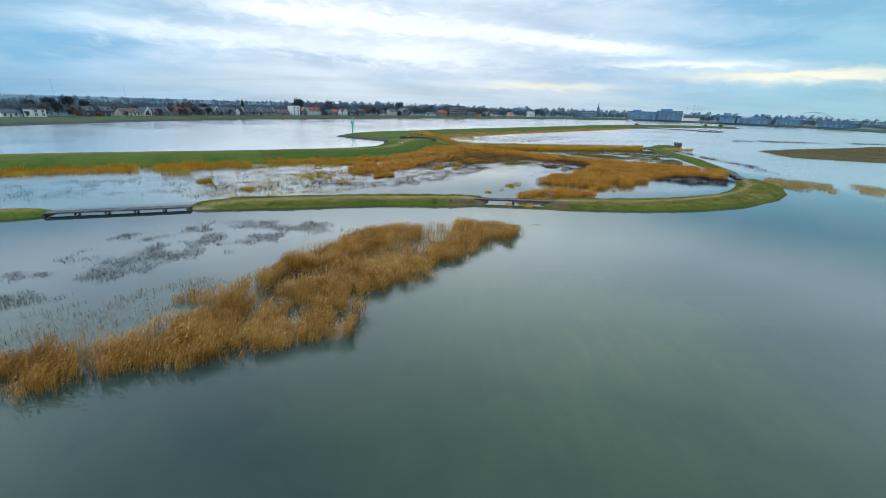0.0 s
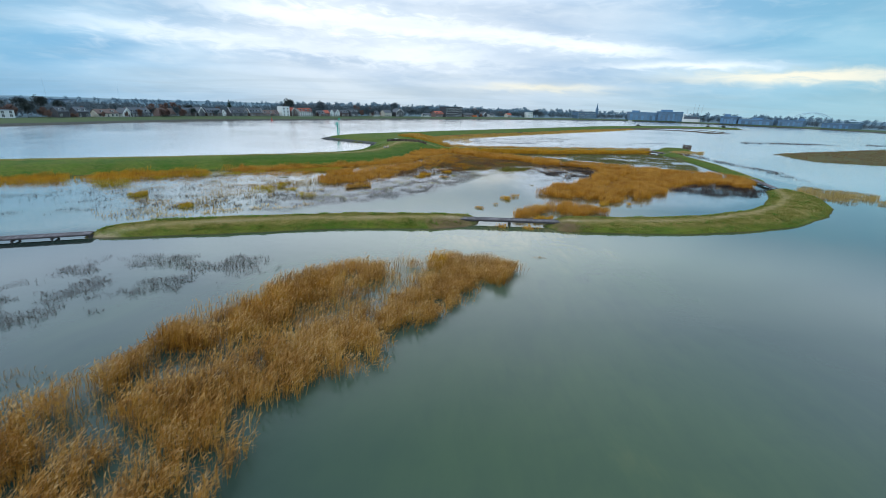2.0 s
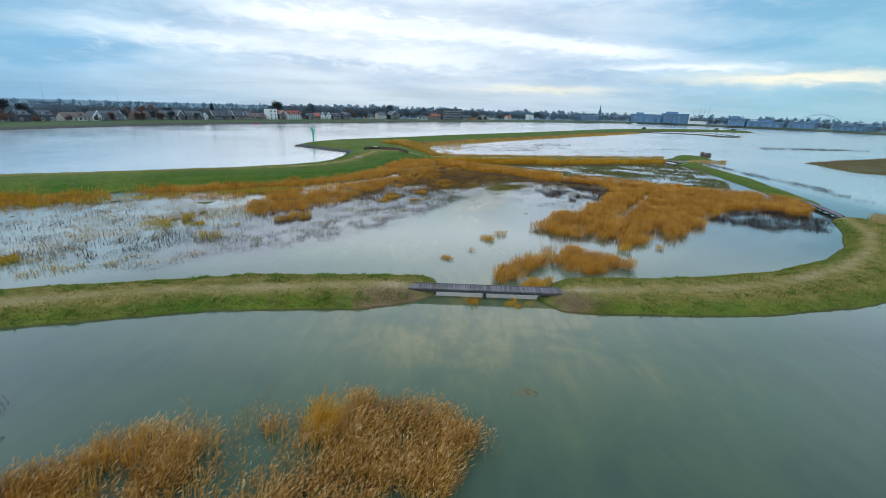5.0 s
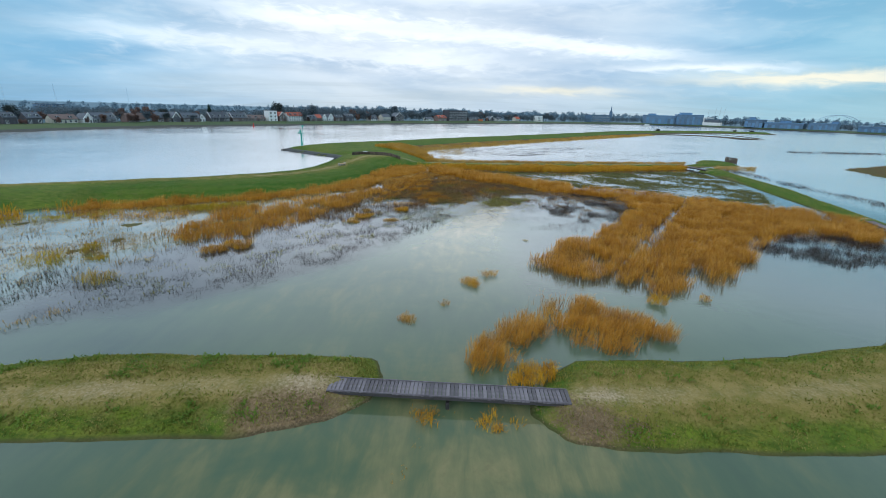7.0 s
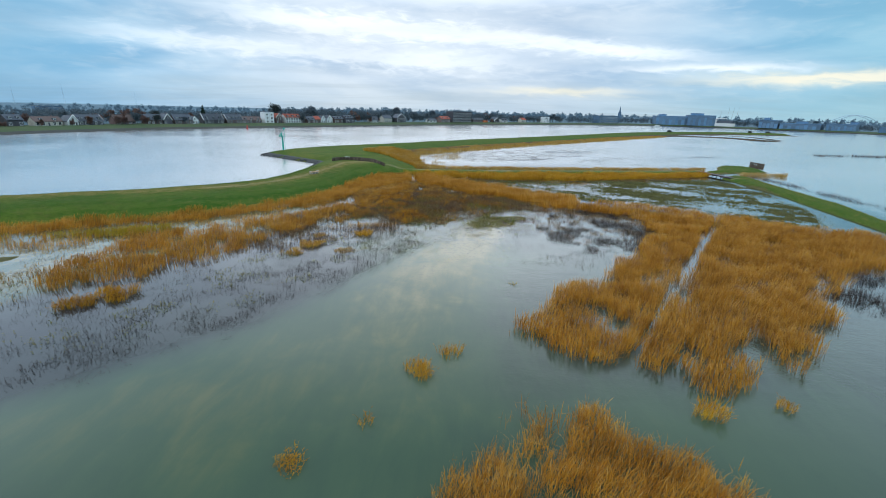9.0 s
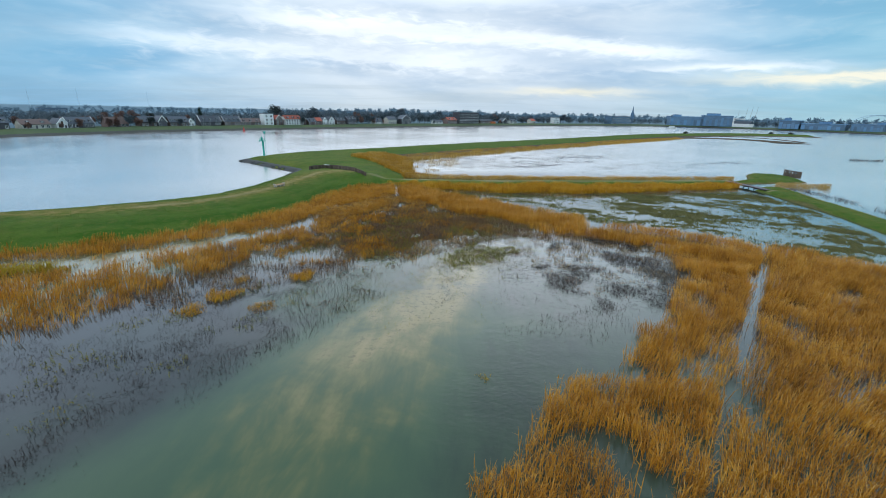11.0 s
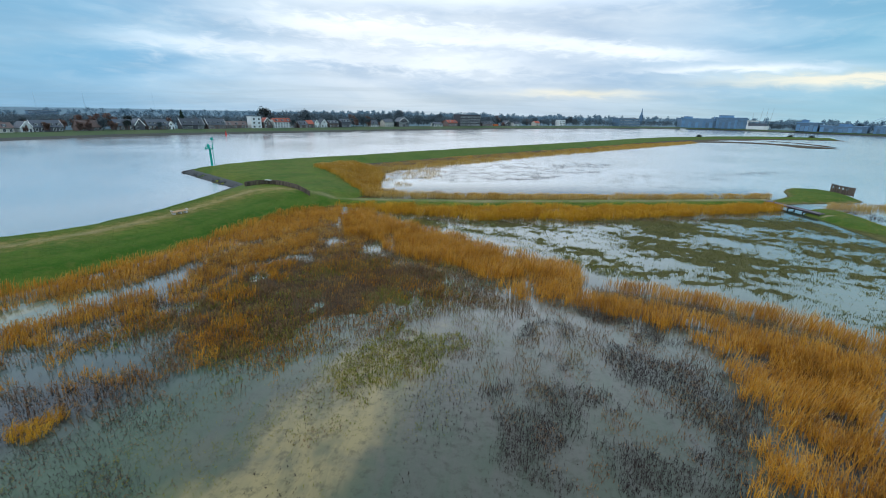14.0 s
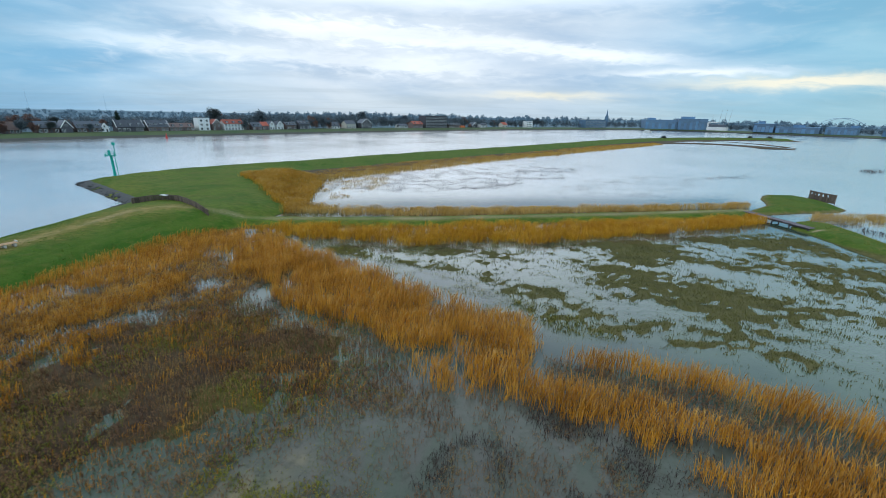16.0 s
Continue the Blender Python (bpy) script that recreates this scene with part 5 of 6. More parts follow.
def footbridge(a, b, z, label, spans=2, depth=0.26):
    a, b = Vector((*a, z)), Vector((*b, z))
    n, ln = 0, (b - a).length
    ang = math.degrees(math.atan2(b.y - a.y, b.x - a.x))
    root = thing("footbridge", pose(a.x, a.y, a.z, 0, 0, ang), label, "footbridge", "plank footbridges")
    for y in (-0.62, 0.62):
        part("bearer", boxed(0, y - 0.08, -depth, ln, y + 0.08, -0.035, bevel=0.01), TIMBER, root)
    for y in (-0.70, 0.70):
        part("kerb_rail", boxed(0.1, y - 0.04, 0.031, ln - 0.1, y + 0.04, 0.09, bevel=0.01), DECK, root)
    count = int(ln / 0.262)
    for i in range(count):
        again("plank", PLANK_MESH, root, pose((i + 0.5) * ln / count, random.uniform(-0.06, 0.06), random.uniform(-0.006, 0.006), 0, 0, random.uniform(-0.7, 0.7)))
    for i in range(1, spans + 1):
        x = ln * i / (spans + 1)
        part("crossbeam", boxed(x - 0.1, -0.95, -depth - 0.2, x + 0.1, 0.95, -depth - 0.01, bevel=0.01), TIMBER, root)
        for y in (-0.8, 0.8):
            part("pile", rodded((x, y, -3.0), (x, y, -depth - 0.01), 0.12), TIMBER, root)
    for x in (0.0, ln):
        part("abutment", boxed(x - 0.15, -0.9, -1.2, x + 0.15, 0.9, -depth - 0.01, bevel=0.02), TIMBER, root)
    return root


footbridge((5.8, 82.2), (21.5, 81.85), 0.80, "grey plank footbridge on dark timber bearers over a gap", 1)
footbridge((-61.7, 62.9), (-43.0, 69.7), 0.52, "long low grey plank footbridge on timber piles", 4, 0.15)
footbridge((91.0, 137.6), (86.2, 122.6), 0.55, "grey plank footbridge linking two ring dike arms", 2, 0.18)
footbridge((97.7, 221.4), (100.3, 207.4), 0.74, "grey plank footbridge on trestles beside golden reeds", 3)


# ---------------------------------------------------------------- river beacon
def ground_z(x, y):
    return float(height(np.array([x]), np.array([y]))[0])


def beacon(x, y):
    r = thing("river_beacon", pose(x, y, ground_z(x, y) - 0.05, 0, 0, 25) @ Matrix.Scale(0.92, 4), "teal steel river beacon on one post with lantern platform", "beacon")
    part("post", rodded((0, 0, 0), (0, 0, 5.65), 0.36, 0.33, 14), BEACON, r)
    for s in (-0.18, 0.18):
        part("ladder_rail", rodded((0.85, s, 0.2), (0.85, s, 6.6), 0.06, None, 6), BEACON, r)
    for i in range(10):
        part("rung", rodded((0.85, -0.18, 0.5 + i * 0.52), (0.85, 0.18, 0.5 + i * 0.52), 0.03, None, 6), BEACON, r)
    part("platform", boxed(-1.25, -1.0, 5.65, 1.25, 1.0, 5.9, bevel=0.02), BEACON, r)
    for px, py in ((-0.95, -0.75), (0.95, -0.75), (-0.95, 0.75), (0.95, 0.75), (0, -0.75), (0, 0.75)):
        part("rail_post", rodded((px, py, 5.8), (px, py, 6.8), 0.035, None, 6), BEACON, r)
    for z in (6.3, 6.8):
        for a, b in (((-0.95, -0.75), (0.95, -0.75)), ((0.95, -0.75), (0.95, 0.75)), ((0.95, 0.75), (-0.95, 0.75)), ((-0.95, 0.75), (-0.95, -0.75))):
            part("rail", rodded((*a, z), (*b, z), 0.03, None, 6), BEACON, r)
    lamp = part("lantern", rodded((-0.3, 0, 5.8), (-0.3, 0, 7.1), 0.38, 0.32, 12), BEACON, r)
    part("lantern_cap", rodded((-0.3, 0, 7.1), (-0.3, 0, 7.35), 0.42, 0.1, 12), BEACON, lamp)
    part("mast", rodded((0.9, 0.6, 5.8), (0.9, 0.6, 9.4), 0.09, 0.07, 8), BEACON, r)
    part("topmark", boxed(0.5, 0.45, 8.5, 1.3, 0.75, 9.3, bevel=0.02), BEACON, r)
    part("side_box", boxed(-1.35, -0.35, 5.5, -1.02, 0.35, 6.3, bevel=0.03), BEACON, r)


beacon(-52.5, 243.5)


# ---------------------------------------------------------------- palisade on the dike
def palisade():
    line = [Vector(p) for p in ((-22.4, 208.6), (-21.6, 211.6), (-19.2, 213.2), (-15.5, 211.6), (-12, 208.2), (-8.5, 204.8), (-4.6, 201.8))]
    root = thing("palisade", pose(0, 0, 0), "curved retaining palisade of weathered brown timber posts", "palisade")
    bm = bmesh.new()
    box(bm, -0.14, -0.09, -1.6, 0.14, 0.09, 0.0, bevel=0.03)
    post = part("post", bm, PALISADE)
    data = post.data
    bpy.data.objects.remove(post)
    for a, b in zip(line, line[1:]):
        d = b - a
        n = max(2, int(d.length / 0.30))
        for i in range(n):
            p = a + d * (i / n)
            again("post", data, root, pose(p.x, p.y, max(ground_z(p.x, p.y), 1.6) + 0.95 + random.uniform(-0.06, 0.06), random.uniform(-2, 2), random.uniform(-2, 2), math.degrees(math.atan2(d.y, d.x))))
    bm = bmesh.new()
    for a, b in zip(line, line[1:]):
        za, zb = max(ground_z(a.x, a.y), 1.6) + 0.96, max(ground_z(b.x, b.y), 1.6) + 0.96
        rod(bm, (a.x, a.y, za), (b.x, b.y, zb), 0.10, None, 6)
    part("top_rail", bm, PALISADE, root)
    s = thing("info_panel", pose(-18.6, 212.0, ground_z(-18.6, 212.0), 0, 0, -20), "pale sloping information panel on short posts", "sign")
    part("panel", boxed(-0.8, -0.4, 1.0, 0.8, 0.4, 1.06, bevel=0.01), WHITE, s)
    for x in (-0.6, 0.6):
        part("leg", boxed(x - 0.06, -0.06, -0.1, x + 0.06, 0.06, 1.0), PALISADE, s)


palisade()


def bench(x, y, ang):
    r = thing("bench", pose(x, y, ground_z(x, y) - 0.02, 0, 0, ang), "wide wooden bench on pale rounded concrete supports on the grass", "bench")
    for s in (-0.95, 0.0, 0.95):
        part("support", boxed(s - 0.16, -0.45, 0, s + 0.16, 0.45, 0.46, bevel=0.08), CONCRETE, r)
    for i in range(5):
        part("slat", boxed(-1.25, -0.5 + i * 0.205, 0.465, 1.25, -0.5 + i * 0.205 + 0.18, 0.53, bevel=0.015), BENCHWOOD, r)
    for s in (-1.2, 1.2):
        part("armrest", boxed(s - 0.07, -0.4, 0.535, s + 0.07, 0.4, 0.75, bevel=0.05), CONCRETE, r)


bench(-19.3, 182.3, 62)


# ---------------------------------------------------------------- observation screen on the islet
def screen():
    r = thing("observation_screen", pose(125.6, 236.8, 0.5, 0, 0, 93), "dark timber bird observation screen with viewing slots", "screen")
    made = []
    for z0, z1 in ((0, 2.1), (0, 1.25), (1.75, 2.1)):
        o = part("board", boxed(-0.09, -0.02, z0, 0.09, 0.02, z1, bevel=0.006), PALISADE)
        made.append(o.data)
        bpy.data.objects.remove(o)
    bow = 0.045
    for i in range(38):
        x = -3.52 + i * 0.19
        turn = -math.degrees(math.atan(2 * bow * x))
        for me in made[1:] if i % 6 in (2, 3) and i > 5 else made[:1]:
            again("board", me, r, pose(x, -bow * x * x, 0, 0, 0, turn))
    for z in (0.25, 1.15, 1.95):
        bm = bmesh.new()
        for k in range(8):
            x0, x1 = -3.6 + k * 0.9, -3.6 + (k + 1) * 0.9
            rod(bm, (x0, -bow * x0 * x0 - 0.07, z), (x1, -bow * x1 * x1 - 0.07, z), 0.05, None, 6)
        part("rail", bm, TIMBER, r)
    for x in (-3.5, -1.75, 0.0, 1.75, 3.5):
        part("post", rodded((x, -bow * x * x - 0.16, -0.6), (x, -bow * x * x - 0.16, 2.2), 0.08), TIMBER, r)


screen()


# ---------------------------------------------------------------- stones of the headland
def revetment():
    root = thing("stone_revetment", pose(0, 0, 0), "dark basalt stones lining the headland's waterline", "revetment")
    kinds = []
    for s in range(4):
        bm = bmesh.new()
        bmesh.ops.create_icosphere(bm, subdivisions=1, radius=0.5)
        for v in bm.verts:
            v.co *= random.uniform(0.7, 1.15)
            v.co.z *= 0.6
        o = part("stone", bm, ROCK)
        kinds.append(o.data)
        bpy.data.objects.remove(o)
    line = [(-29.6, 206), (-30.6, 217.5), (-45, 228.4), (-60, 240), (-58.5, 251)]
    for k in range(290):
        f = random.random() ** 0.8 * 3.4 if k > 40 else 2.6 + random.random() * 0.8
        f = min(f, 3.39)
        i = int(f)
        (ax, ay), (bx, by) = line[i], line[i + 1]
        u = f - i
        nx, ny = (by - ay), -(bx - ax)
        q = math.hypot(nx, ny)
        d = random.uniform(-0.3, 1.5)
        x, y = ax + (bx - ax) * u + nx / q * d, ay + (by - ay) * u + ny / q * d
        sc = random.uniform(0.35, 0.85)
        again("stone", kinds[k % 4], root, pose(x, y, max(ground_z(x, y), -0.15) + 0.02, random.uniform(-25, 25), random.uniform(-25, 25), random.uniform(0, 360)) @ Matrix.Scale(sc, 4))


revetment()


# ---------------------------------------------------------------- far bank
BANK = [(-330, -60), (-300, 60), (-262, 180), (-237, 282), (-222, 345), (-194, 407), (-150, 466), (-118, 502), (-62, 580), (37, 682), (150, 775), (245, 840), (352, 905), (440, 890), (512, 810), (575, 735), (600, 640), (570, 530), (560, 420), (600, 260), (700, 60)]


BQ, BU = smooth_line(BANK, 150)
BT = np.gradient(BQ, axis=0)
BT /= np.linalg.norm(BT, axis=1)[:, None]
BN = np.stack([-BT[:, 1], BT[:, 0]], 1)


def far_bank():
    rad = BQ - np.array([120.0, 250.0])
    rad /= np.linalg.norm(rad, axis=1)[:, None]
    prof = [(-14, -1.5), (0, 0.0), (5, 0.7), (8, 1.2), (10, 1.3), (20, 2.6), (24, 2.8), (40, 2.8), (55, 2.4), (150, 2.0), (500, 2.0), (1400, 2.0), (3600, 2.0)]
    v = []
    for d, z in prof:
        k = min(1, max(0, (d - 40) / 100))
        way = BN * (1 - k) + rad * k
        way /= np.linalg.norm(way, axis=1)[:, None]
        wob = (fbm(BQ[:, 0], BQ[:, 1], 40, 5) - 0.5) * 0.6
        v.append(np.concatenate([BQ + way * d, np.full((len(BQ), 1), z) + (wob[:, None] if z > 0 else 0)], 1))
    n, m = len(prof), len(BQ)
    i = np.arange(n * m).reshape(n, m)
    q = np.stack([i[:-1, :-1], i[:-1, 1:], i[1:, 1:], i[1:, :-1]], -1).reshape(-1, 4)
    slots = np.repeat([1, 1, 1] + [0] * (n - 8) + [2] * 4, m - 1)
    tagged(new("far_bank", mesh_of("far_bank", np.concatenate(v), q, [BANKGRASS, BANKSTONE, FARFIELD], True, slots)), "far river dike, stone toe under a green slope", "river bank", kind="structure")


def bank_grass():
    m, n, b = material("far_bank_grass")
    p = n.place()
    c = n.mix(n.ramp(n.noise(p, 0.05, 4), 0.3, 0.7), (0.042, 0.090, 0.026), (0.075, 0.110, 0.034))
    n.put(b.inputs["Base Color"], n.mix(n.ramp(n.noise(p, 0.6, 4), 0.45, 0.75, 0, 0.5), c, (0.06, 0.065, 0.04)))
    b.inputs["Roughness"].default_value = 0.95
    return m


BANKGRASS = bank_grass()
# fields behind the bank have the haze's blue-grey as base colour
FARFIELD = plain("haze_tinted_fields", (0.150, 0.230, 0.295), 0.95, 0, 0.004, 0.08)
BANKSTONE = plain("wet_dark_bank_stone", (0.040, 0.042, 0.038), 0.8, 0, 0.3, 0.4)
far_bank()


def bank_at(s, d):
    """Place and facing on the far bank: s metres along, d metres inland."""
    i = min(len(BU) - 1, max(0, int(np.searchsorted(BU, s))))
    p = BQ[i] + BN[i] * d
    return float(p[0]), float(p[1]), math.degrees(math.atan2(BT[i][1], BT[i][0]))


def nearest_bank(x, y):
    i = int(np.argmin(np.hypot(BQ[:, 0] - x, BQ[:, 1] - y)))
    return math.degrees(math.atan2(BT[i][1], BT[i][0]))


# ---------------------------------------------------------------- houses
def window_meshes():
    bm = bmesh.new()
    for c in ((-0.62, -0.85, -0.5, 0.85), (0.5, -0.85, 0.62, 0.85)):
        box(bm, c[0], -0.06, c[1], c[2], 0.06, c[3])
    for z in (-0.91, 0.79):
        box(bm, -0.62, -0.06, z, 0.62, 0.06, z + 0.12)
    box(bm, -0.04, -0.05, -0.8, 0.04, 0.05, 0.8)
    f = part("window", bm, WHITE)
    p = part("pane", boxed(-0.5, -0.02, -0.8, 0.5, 0.02, 0.8), GLASS)
    out = f.data, p.data
    bpy.data.objects.remove(f)
    bpy.data.objects.remove(p)
    return out


WIN, PANE = window_meshes()


def add_window(root, x, y, z, turn=0, sx=1.0, sz=1.0):
    w = again("window", WIN, root, pose(x, y, z, 0, 0, turn) @ Matrix.Diagonal((sx, 1, sz, 1)))
    again("pane", PANE, w, pose(0, 0, 0))


def house(x, y, w, d, eaves, ridge, walls, roofs, label, gable=False, dormers=0, trim=False, base=2.6):
    """A dike house facing the river: local -y is the front."""
    eaves, ridge = eaves * 0.95, ridge * 0.92
    r = thing("house", pose(x, y, base, 0, 0, nearest_bank(x, y)), label, "house", "houses on the far dike")
    bm = bmesh.new()
    a, b = w / 2, d / 2
    if gable:      # ridge runs front to back
        prof = [(-a, 0), (a, 0), (a, eaves), (0, ridge), (-a, eaves)]
        front = [bm.verts.new((px, -b, pz)) for px, pz in prof]
        back = [bm.verts.new((px, b, pz)) for px, pz in prof]
    else:
        prof = [(-b, 0), (b, 0), (b, eaves), (0, ridge), (-b, eaves)]
        front = [bm.verts.new((-a, py, pz)) for py, pz in prof]
        back = [bm.verts.new((a, py, pz)) for py, pz in prof]
    bm.faces.new(front)
    bm.faces.new(back[::-1])
    for i in range(5):
        j = (i + 1) % 5
        bm.faces.new([front[j], front[i], back[i], back[j]])
    bmesh.ops.recalc_face_normals(bm, faces=bm.faces)
    part("wall", bm, walls, r)
    run = a if gable else b
    slope = math.atan2(ridge - eaves, run)
    ln = math.hypot(run, ridge - eaves) + 0.45
    for s in (-1, 1):
        bm = bmesh.new()
        box(bm, 0, -((b if gable else a) + 0.35), 0.04, ln, (b if gable else a) + 0.35, 0.28)
        m = Matrix.Translation((0, 0, ridge)) @ Matrix.Rotation(0 if s > 0 else math.pi, 4, "Z") @ Matrix.Rotation(slope, 4, "Y")
        if not gable:
            m = Matrix.Rotation(-math.pi / 2, 4, "Z") @ m
        bmesh.ops.transform(bm, matrix=m, verts=bm.verts)
        part("roof", bm, roofs, r)
    if trim:
        for s in (-1, 1):
            bm = bmesh.new()
            if gable:
                rod(bm, (s * (a + 0.3), -b - 0.37, eaves - 0.2), (0, -b - 0.37, ridge + 0.2), 0.30, None, 4)
            else:
                rod(bm, (s * (a + 0.37), -b - 0.3, eaves - 0.2), (s * (a + 0.37), 0, ridge + 0.2), 0.30, None, 4)
            part("gable_trim", bm, WHITE, r)
    floors = max(1, int(eaves / 2.7))
    n = max(2, int(w / 2.6))
    for fl in range(floors):
        for i in range(n):
            px = -a + (i + 0.5) * w / n
            if fl == 0 and i == n // 2:
                part("door", boxed(px - 0.5, -b - 0.05, 0, px + 0.5, -b + 0.03, 2.1, bevel=0.02), DARKBRICK, r)
            else:
                add_window(r, px, -b - 0.02, 1.55 + fl * 2.75, 0, 1.3, 1.15)
    if gable:
        add_window(r, 0, -b - 0.02, eaves + (ridge - eaves) * 0.35, 0, 0.9, 0.8)
    for i in range(dormers):
        px = -a + (i + 0.5) * w / dormers
        zf = eaves + (ridge - eaves) * 0.28
        dm = part("dormer", boxed(px - 0.9, -b + 0.4, zf - 0.4, px + 0.9, 0, zf + 1.3, bevel=0.03), SLATE, r)
        add_window(r, px, -b + 0.36, zf + 0.55, 0, 1.1, 0.65)
    part("chimney", boxed(a * 0.55 - 0.35, -0.3, ridge - 0.9, a * 0.55 + 0.35, 0.4, ridge + 0.9, bevel=0.03), BRICK, r)
    return r


def block(x, y, w, d, h, walls, label, floors, base=2.6, band=None, name="house"):
    """A flat-roofed block with rows of windows."""
    r = thing(name, pose(x, y, base, 0, 0, nearest_bank(x, y)), label, "building" if name != "house" else "house", "houses on the far dike")
    part("wall", boxed(-w / 2, -d / 2, 0, w / 2, d / 2, h, bevel=0.05), walls, r)
    part("roof", boxed(-w / 2 - 0.25, -d / 2 - 0.25, h + 0.01, w / 2 + 0.25, d / 2 + 0.25, h + 0.45, bevel=0.04), band or SLATE, r)
    n = max(2, int(w / 3.0))
    for fl in range(floors):
        for i in range(n):
            add_window(r, -w / 2 + (i + 0.5) * w / n, -d / 2 - 0.02, 1.6 + fl * (h - 0.6) / floors, 0, 1.5, 0.95)
    return r


HOUSES = (  # x, y, width, depth, eaves, ridge, walls, roof, gable front, dormers, white trim, label
    (-285, 283, 9, 8, 2.8, 5.2, WHITE, SLATE, 0, 0, 0, "low white house with a long dark roof"),
    (-266.5, 324.6, 7, 8, 4.4, 7.6, DARKBRICK, SLATE, 0, 2, 0, "dark brick dike house with white dormers"),
    (-261.6, 335.6, 8, 8, 4.2, 7.6, DARKBRICK, SLATE, 0, 2, 0, "dark brick dike house with slate roof"),
    (-256.0, 352.0, 15, 8, 3.0, 6.2, CREAM, BRICK, 0, 2, 0, "low pale row house with brown tiled roof"),
    (-250.6, 364.0, 6.5, 9, 3.0, 7.0, WHITE, SLATE, 1, 0, 1, "small white gabled dike house"),
    (-246.3, 373.8, 15, 9, 3.2, 7.6, DARKBRICK, SLATE, 0, 4, 1, "dark-roofed house with a row of white dormers"),
    (-237.5, 394.6, 13, 10, 2.6, 7.5, BRICK, BRICK, 0, 0, 0, "brown barn with a large tiled roof"),
    (-227.9, 413.1, 11, 9, 3.6, 8.0, BRICK, SLATE, 0, 3, 0, "brick dike house with white dormers"),
    (-222.6, 420.8, 6.4, 9, 3.6, 8.6, DARKBRICK, SLATE, 1, 0, 1, "narrow dark gabled house with white trim"),
    (-216.2, 431.7, 14, 9, 3.4, 8.0, BRICK, SLATE, 0, 4, 0, "brick row house with white dormers"),
    (-211.0, 439.3, 4.9, 7, 3.0, 6.4, WHITE, SLATE, 1, 0, 1, "small white gabled cottage"),
    (-202.5, 452.4, 16.5, 10, 3.6, 8.8, DARKBRICK, SLATE, 0, 3, 1, "long dark-roofed house with white gable edges"),
    (-192.0, 467.7, 14, 10, 3.6, 8.6, BRICK, SLATE, 0, 4, 1, "slate-roofed terrace with white dormers"),
    (-182.5, 481.9, 18, 9, 3.0, 6.4, BRICK, BRICK, 0, 3, 0, "low brown brick terrace"),
    (-165, 502, 6.7, 9, 5.8, 9.8, BRICK, REDTILE, 1, 0, 1, "tall brick gabled house with red roof"),
    (-155, 511, 16, 10, 6.0, 9.6, WHITE, REDTILE, 0, 3, 0, "white three-storey terrace with bright red roof"),
    (-148, 520, 4.8, 8, 5.0, 9.0, BRICK, SLATE, 1, 0, 1, "narrow brick gabled house"),
    (-142, 527, 9, 9, 3.2, 7.0, BRICK, SLATE, 0, 2, 0, "low brick house with slate roof"),
    (-137.5, 534, 6, 9, 4.0, 7.5, BRICK, REDTILE, 0, 0, 0, "small brick house with red roof"),
    (-133.5, 539.5, 5, 8, 4.5, 8.0, WHITE, SLATE, 1, 0, 1, "narrow white gabled house"),
    (-128.5, 546, 7, 8, 4.5, 8.4, WHITE, SLATE, 1, 0, 1, "white gabled house with dark roof"),
    (-121.5, 555, 11, 9, 4.5, 7.4, BRICK, SLATE, 0, 3, 0, "brick terrace with small dormers"),
    (-113, 567, 11, 10, 5.6, 8.6, DARKBRICK, SLATE, 0, 3, 0, "dark brick house with slate roof"),
    (-90, 598, 10, 9, 3.0, 7.5, WHITE, SLATE, 0, 1, 0, "white house with blue-grey roof"),
    (-77, 613, 12, 10, 5.4, 9.0, CREAM, SLATE, 0, 0, 0, "grey rendered house with hipped roof"),
    (-63, 627, 14, 11, 6.0, 11.0, DARKBRICK, SLATE, 1, 0, 1, "large dark gabled mansion with white trim"),
    (-25, 667, 13, 8, 3.0, 5.4, WHITE, SLATE, 0, 0, 0, "low white building by the dike"),
    (-9, 683, 16, 10, 5.2, 8.6, BRICK, REDTILE, 0, 2, 0, "brick house with pale red roof"),
    (38, 728, 22, 9, 3.6, 6.6, BRICK, SLATE, 0, 4, 0, "long low brick terrace"),
    (66, 752, 11, 10, 3.2, 8.0, DARKBRICK, SLATE, 1, 0, 1, "dark gabled shed house with white edges"),
    (80, 764, 12, 9, 3.4, 6.6, WHITE, SLATE, 0, 2, 0, "white row house with dark roof"),
    (113, 793, 9, 9, 4.6, 8.0, CREAM, REDTILE, 0, 0, 0, "small pale house among trees"),
)
for x, y, w, d, e, rg, wm, rm, gb, dm, tr, lab in HOUSES:
    house(x, y, w, d, e, rg, wm, rm, lab, bool(gb), dm, bool(tr))
block(-279, 297, 8.5, 8, 4.8, WHITE, "white two-storey flat-roofed house by dark trees", 2)
block(-172, 495.5, 8.8, 10, 10.2, WHITE, "white modern flat-roofed house with large windows", 3)
block(12, 706, 36, 14, 14.5, DARKBRICK, "four-storey brick apartment block with flat roof", 4, name="apartment_building")
block(155, 824, 12, 10, 9.5, WHITE, "white cube house with flat roof", 3)
block(282, 906, 50, 16, 13, HALLDARK, "dark office block with a flat roof", 3, name="office_building")
block(-545, 652, 30, 14, 9, HALLDARK, "distant blue-grey apartment slab behind trees", 3, name="apartment_building")
shed = thing("orange_shed", pose(49, 734, 2.6, 0, 0, nearest_bank(49, 734)), "low shed covered in orange sheeting", "shed")
part("wall", boxed(-4, -4, 0, 4, 4, 2.6, bevel=0.05), ORANGE, shed)
part("roof", boxed(-4.3, -4.3, 2.61, 4.3, 4.3, 2.9, bevel=0.05), ORANGE, shed)


